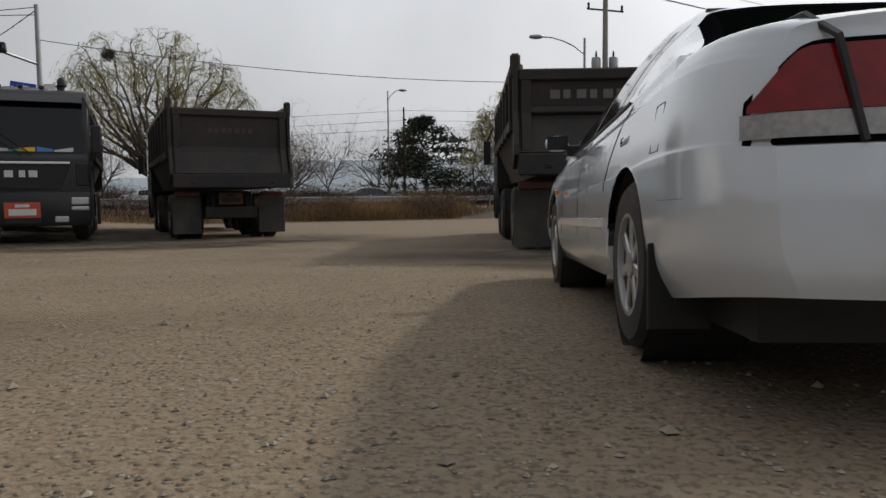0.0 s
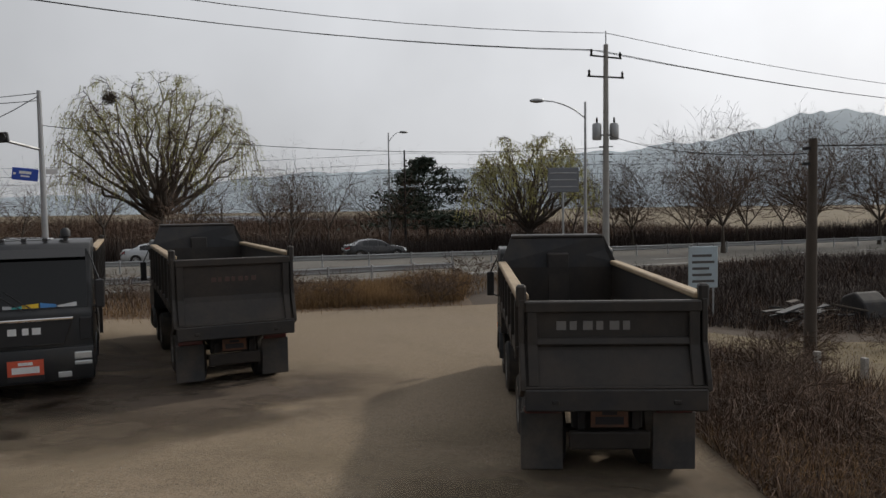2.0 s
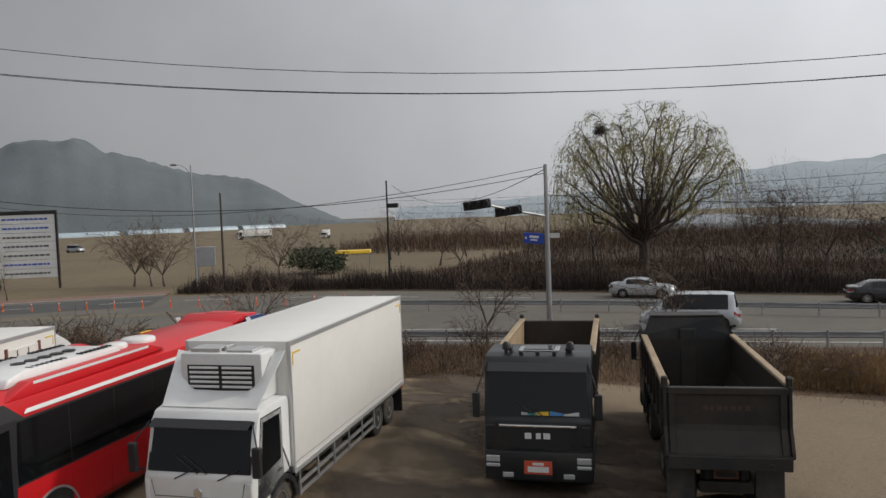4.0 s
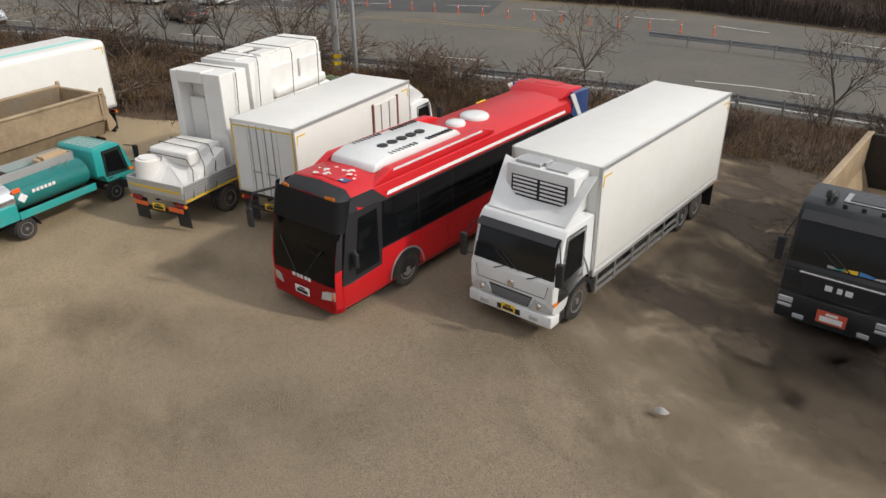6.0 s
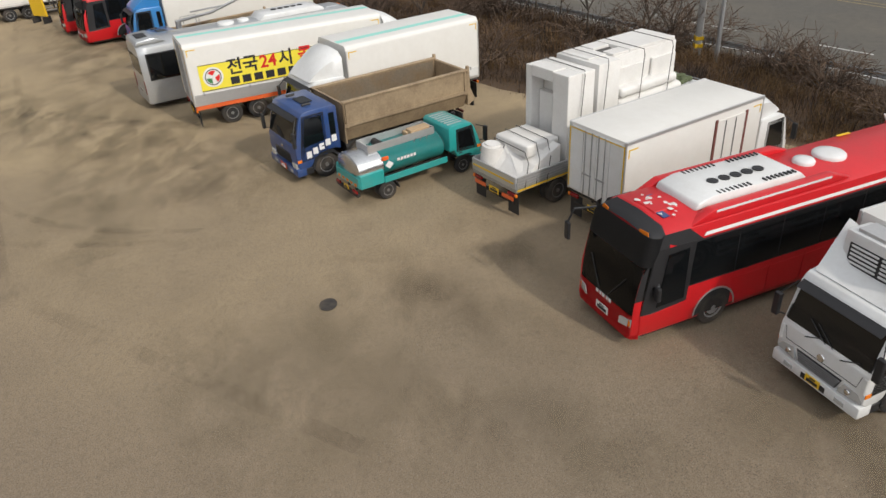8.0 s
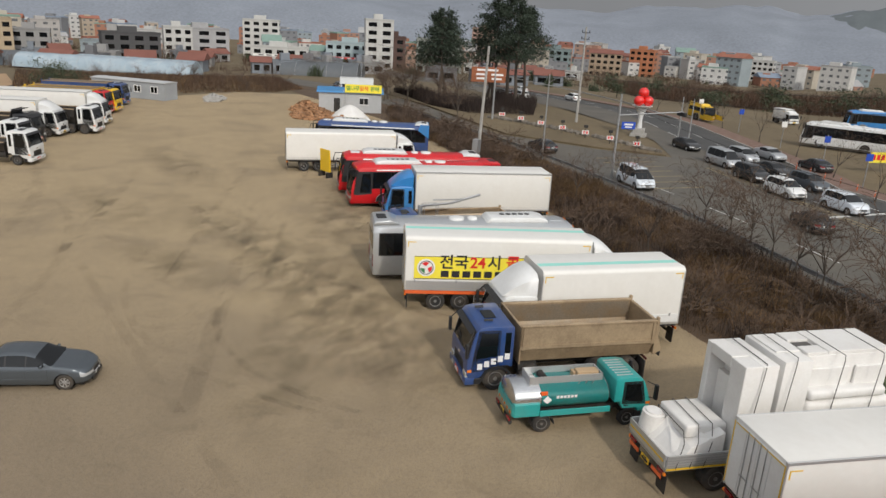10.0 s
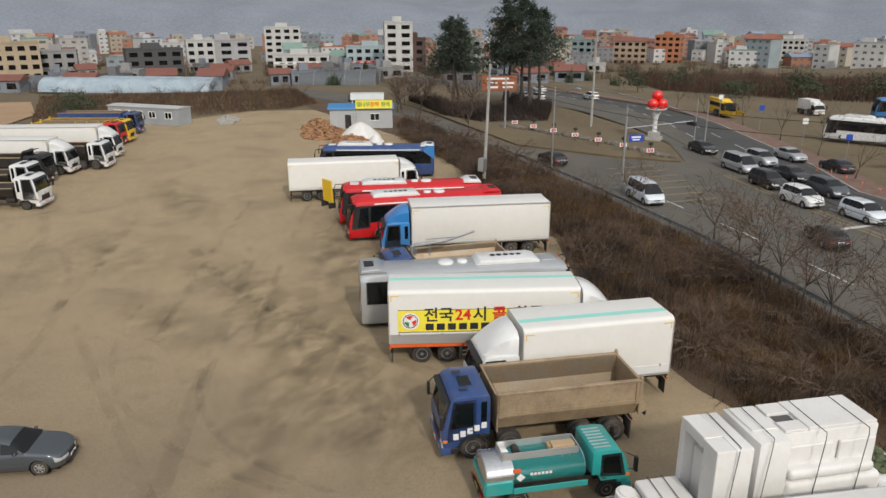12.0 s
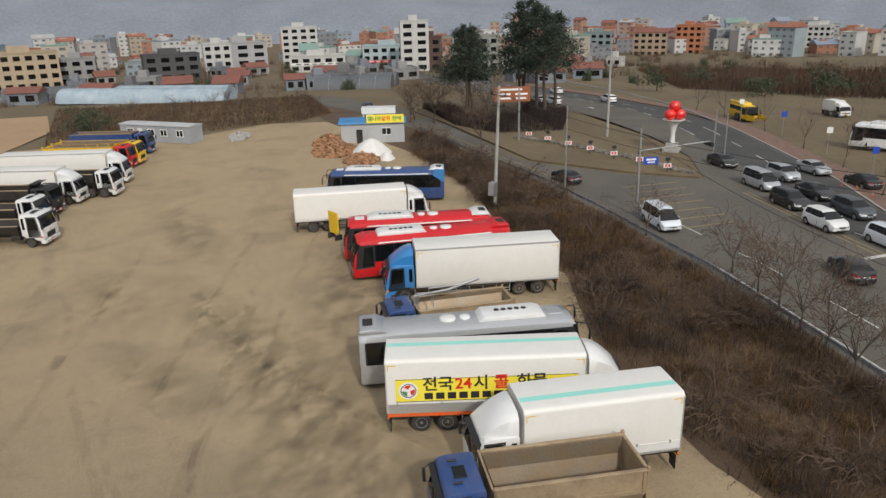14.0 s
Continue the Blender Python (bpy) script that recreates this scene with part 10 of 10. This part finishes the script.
for k in range(150):
    f = rk.random()
    m = Matrix.Translation((-91.5 - 1.5 * math.sin(f * 3) + (-15 * (1 - f)) + rk.gauss(0, 0.3), -22 + 0 * f + 17 * f - 9 * (1 - f) + rk.gauss(0, 0.3), 0.25)) @ Euler((rk.random(), rk.random(), rk.random() * 3)).to_matrix().to_4x4()
    bmesh.ops.create_icosphere(st, subdivisions=1, radius=rk.uniform(0.2, 0.45), matrix=m)
tagged(part("edging_stones", st, mat("boulder_stone", (0.15, 0.132, 0.11), 0.9, var=0.3, island=0.3)), "grey boulders edging the traffic island", "stones", kind="stuff")

# ---- coaches and vehicles beyond the road ----
bus("coach", (-112.14, 22.91), (-115.07, 11.94), "white coach with dark windows on the field", "white", "white")
bus("coach", (-147.06, 32.71), (-144.78, 20.22), "blue coach with dark windows on the field", "sky_blue", "sky_blue")
bus("minibus", (-138.64, -4.52), (-132.98, -1.29), "yellow school minibus on the field", "yellow", "yellow", w=2.0, top=2.5, window_top=2.1, ac="yellow")
box_truck("box_truck", (-147.88, 9.57), (-144.16, 12.34), "small white box lorry on the field", w=2.0, zb=0.9, zt=2.6, cab_top=2.0, cab_depth=1.5, axles=(0.25,))
for k, (x, y, c) in enumerate(((-149.38, -39.50, "white"), (-152.76, -43.86, "silver"), (-156.92, -30.26, "white"), (-175.00, -47.00, "white"), (-129.95, -71.61, "black_car"), (-112.35, -60.38, "white"))):
    car("car", x, y, -0.75, -0.66, ("suv", "sedan")[k % 2], c, "distant car on the road")
# footway signs and banners
for k, (x, y) in enumerate(((-96.06, 13.33), (-107.77, 9.09), (-119.52, 3.56), (-131.14, -2.94), (-84.54, 16.25))):
    b_ = tagged(new("road_sign"), "small blue sign on a thin grey post", "road sign", "footway signs")
    b_.matrix_basis = pose(x, y, 0.12, 0, 0, 110)
    part("post", tubes(((0, 0, 0), (0, 0, 3.6), 0.05), seg=8), "steel", b_)
    part("sign_plate", box(-0.36, 0.36, -0.08, -0.05, 2.7, 3.45, 0.02), bpy.data.materials["sign_blue"] if k % 2 == 0 else M["plate_wht"], b_)
for k, (x, y, m_) in enumerate(((-96.2, 19.6, "sign_yellow"), (-92.6, 24.6, "plate_wht"))):
    b_ = tagged(new("banner"), "cloth banner with lettering bars between posts", "banner", "banners")
    b_.matrix_basis = pose(x, y, 0, 0, 0, 125)
    cl_ = part("cloth", box(-2.1, 2.1, -0.02, 0.02, 1.2, 2.4), m_, b_)
    part("lettering_bar", boxes(*[(-1.85 + i * 0.62, -1.4 + i * 0.62, -0.035, -0.02, 1.5, 2.1) for i in range(6)]), "ink_red", cl_)
    part("post", tubes(((-2.2, 0, 0), (-2.2, 0, 2.8), 0.05), ((2.2, 0, 0), (2.2, 0, 2.8), 0.05), seg=8), "steel", b_)
# lane posts
post_src = None
for k in range(26):
    f = k / 25
    px = float(np.interp(f, [0, 0.5, 1], [-38, -62, -92]))
    py = float(np.interp(f, [0, 0.5, 1], [41.5, 26.3, 10.4]))
    if post_src is None:
        post_src = tagged(new("lane_post"), "orange flexible lane post on the road", "lane post", "lane posts")
        post_src.matrix_basis = pose(px, py, 0)
        part("tube", lathe([(0.12, 0), (0.12, 0.04), (0.045, 0.06), (0.04, 0.72)], 10, "Z"), "orange", post_src)
        part("reflector_band", lathe([(0.044, 0.5), (0.044, 0.58)], 10, "Z"), "ink_white", post_src)
    else:
        copy_thing(post_src, pose(px, py, 0))


# ---- notice boards across the junction ----
def notice_board(x, y, rot, w, z0, z1, label, seed):
    e = tagged(new("notice_board"), label, "notice board", "notice boards")
    e.matrix_basis = pose(x, y, 0, 0, 0, rot)
    part("frame", boxes((-w / 2 - 0.2, -w / 2, -0.15, 0.15, 0, z1 + 0.4), (w / 2, w / 2 + 0.2, -0.15, 0.15, 0, z1 + 0.4), (-w / 2, w / 2, -0.15, 0.15, z1, z1 + 0.4)), "chassis", e)
    r = random.Random(seed)
    n = 7
    hh = (z1 - z0) / n
    for k in range(n):
        p = part("notice_panel", box(-w / 2 + 0.06, w / 2 - 0.06, -0.08, 0.0, z0 + hh * k + 0.03, z0 + hh * (k + 1) - 0.03), ("plate_wht", "ink_white")[k % 2], e)
        bm = bmesh.new()
        x0 = -w / 2 + 0.6
        while x0 < w / 2 - 0.7:
            d = r.uniform(0.25, 0.5)
            add_box(bm, x0, x0 + d, -0.095, -0.08, z0 + hh * k + hh * 0.4, z0 + hh * k + hh * 0.6)
            x0 += d + 0.1
        part("lettering_bar", bm, ("strap", "strap", bpy.data.materials["sign_blue"])[r.randint(0, 2)], p)


notice_board(-83.2, 36.3, 46, 5.9, 1.2, 8.0, "tall notice board with rows of lettering bars", 1)
notice_board(-87.9, 31.5, 46, 5.9, 1.4, 7.2, "faded notice board with rows of lettering bars", 2)
# field things
ib = tagged(new("information_box"), "grey information box on two legs at the field's edge", "sign box")
ib.matrix_basis = pose(-64.9, 45.6, 0, 0, 0, 50)
part("case", box(-1.0, 1.0, -0.2, 0.2, 2.0, 4.0, 0.04), "steel", ib)
for x in (-0.7, 0.7):
    part("leg", tubes(((x, 0, 0), (x, 0, 2.0), 0.07), seg=8), "steel", ib)
box_truck("box_truck", (-204.0, 169.0), (-208.5, 158.0), "white box lorry standing in the field", w=2.5, zt=3.4, axles=(0.2,))
box_truck("box_truck", (-172.5, 166.0), (-170.0, 162.0), "small white lorry standing far off in the field", w=2.0, zb=0.9, zt=2.7, cab_top=2.0, cab_depth=1.5, axles=(0.25,))
car("car", -188.2, 92.4, 0.9, 0.3, "van", "silver", "silver van standing in the field")
cn = tagged(new("canopy"), "low yellow canopy by the field", "canopy")
cn.matrix_basis = pose(-65.1, 67.4, 0, 0, 0, 40)
part("cover", prism([(-1.4, 1.9), (1.4, 1.9), (1.2, 2.3), (-1.2, 2.3)], -2.2, 2.2, 0.05), "yellow", cn)
part("leg", tubes(((-2, -1.2, 0), (-2, -1.2, 1.9), 0.04), ((2, -1.2, 0), (2, -1.2, 1.9), 0.04), ((-2, 1.2, 0), (-2, 1.2, 1.9), 0.04), ((2, 1.2, 0), (2, 1.2, 1.9), 0.04), seg=6), "steel", cn)
for k in range(4):
    greenhouse(-445, 205 + 45 * k, -442, 243 + 45 * k, 3.5, "pale tunnel greenhouse far across the fields", "film")

# ---- lot details ----
mh = tagged(part("rubber_mat", lathe([(0.42, 0.0), (0.42, 0.02), (0.3, 0.03)], 22, "Z"), "rubber"), "dark round rubber mat lying on the gravel", "mat")
mh.matrix_basis = pose(-17.68, -2.4, 0.004) @ Matrix.Diagonal((0.75, 0.62, 1, 1))
gr = np.random.default_rng(12)
n = 14000
gx = np.where(gr.random(n) < 0.8, gr.uniform(-7, 5, n), gr.uniform(-30, 2, n))
gy = np.where(gx > -7, 1.0 + 13 * gr.random(n) ** 2, gr.uniform(-14, 14, n))
gs = gr.uniform(0.004, 0.012, n) * np.where(gr.random(n) < 0.03, 2.4, 1.0)
octa = np.array([(1, 0, 0), (0, 1, 0), (-1, 0, 0), (0, -1, 0), (0, 0, 0.7), (0, 0, -0.3)])
ga = gr.uniform(0, 6.28, n)
ca, sa = np.cos(ga)[:, None], np.sin(ga)[:, None]
ox, oy = octa[None, :, 0] * gr.uniform(0.7, 1.4, (n, 1)), octa[None, :, 1] * gr.uniform(0.7, 1.2, (n, 1))
gv = np.stack([gx[:, None] + gs[:, None] * (ox * ca - oy * sa), gy[:, None] + gs[:, None] * (ox * sa + oy * ca), gs[:, None] * (octa[None, :, 2] + 0.2) + gz(gx, gy)[:, None]], 2).reshape(-1, 3)
gf = (np.array([(0, 1, 4), (1, 2, 4), (2, 3, 4), (3, 0, 4)])[None] + 6 * np.arange(n)[:, None, None]).reshape(-1, 3)
M["stone"] = mat("loose_stone", (0.26, 0.225, 0.18), 0.9, var=0.2, island=0.5)
tagged(raw("gravel", gv.tolist(), gf.tolist(), "stone"), "loose small stones on the lot", "gravel", kind="stuff")
ws = heap("stone", -8.95, 10.5, 0.16, 0.1, 0.1, "concrete", "pale stone lying on the gravel", category="stone")


# ---- advertising panel and side lettering ----
def wall_text(parent, body, x, y, z, size, material, name="lettering", flip=1, ext=0.004):
    """Raised lettering on a vehicle's side, read from outside; flip 1 is the right-hand side."""
    cu = bpy.data.curves.new(name, "FONT")
    cu.body, cu.size, cu.extrude, cu.align_x, cu.align_y = body, size, ext, "CENTER", "CENTER"
    cu.offset = size * 0.022
    tmp = bpy.data.objects.new(name, cu)
    me = bpy.data.meshes.new_from_object(tmp)
    bpy.data.objects.remove(tmp)
    me.materials.append(M[material])
    ob = new(name, me)
    ob.parent = parent
    ob.matrix_basis = Matrix.Translation((x, y, z)) @ Matrix.Rotation(radians(90 * flip), 4, "Z") @ Matrix.Rotation(radians(90), 4, "X")
    return ob


e, yr, yb = KPANEL
side = 1.25 + 0.012
pn = part("advertising_panel", box(side, side + 0.012, yr + 0.45, yb - 0.35, 1.75, 2.95, 0.0), "sign_yellow", e, "yellow advertising panel with black lettering")
lo = part("panel_logo", lathe([(0.46, side + 0.012), (0.46, side + 0.018), (0.4, side + 0.02)], 24), "plate_wht", pn)
lo.location = (0, yr + 1.05, 2.35)
part("logo_ring", lathe([(0.37, side + 0.018), (0.37, side + 0.024), (0.33, side + 0.024), (0.33, side + 0.018)], 28, "X", (False, False)), "ink", lo)
for a0, m_ in ((100, "ink_red"), (220, "hedge_green"), (340, "ink_red")):
    part("logo_segment", slab([(side + 0.027, 0.0 + 0.3 * math.cos(radians(a0 + q)), 0.3 * math.sin(radians(a0 + q))) for q in (-38, -20, 0, 20, 38)] + [(side + 0.027, 0.08 * math.cos(radians(a0)), 0.08 * math.sin(radians(a0)))], 0.004), m_, lo)
part("panel_border", boxes((side + 0.012, side + 0.016, yr + 0.45, yb - 0.35, 1.75, 1.78), (side + 0.012, side + 0.016, yr + 0.45, yb - 0.35, 2.92, 2.95)), "ink", pn)
LETTERS = [("전국", 2.45, "ink"), ("24", 3.65, "ink_red"), ("시", 4.5, "ink"), ("콜", 5.45, "ink_red"), ("화물", 6.9, "ink")]
for tx, u, m_ in LETTERS:
    wall_text(pn, tx, side + 0.014, yr + u, 2.62, 0.8, m_)
for k in range(10):
    part("phone_bar", box(side + 0.012, side + 0.018, yr + 1.8 + k * 0.55, yr + 2.2 + k * 0.55, 1.86, 2.2), "ink", pn)
e, yf = BLUE_DUMP
wall = part("maker_mark", boxes(*[(1.264, 1.272, yf - 1.75 + k * 0.28, yf - 1.54 + k * 0.28, 1.42 - k * 0.1, 1.68 - k * 0.1) for k in range(5)]), "ink_white", e)
part("maker_mark", boxes(*[(-1.272, -1.264, yf - 1.75 + k * 0.28, yf - 1.54 + k * 0.28, 1.42 - k * 0.1, 1.68 - k * 0.1) for k in range(5)]), "ink_white", e)
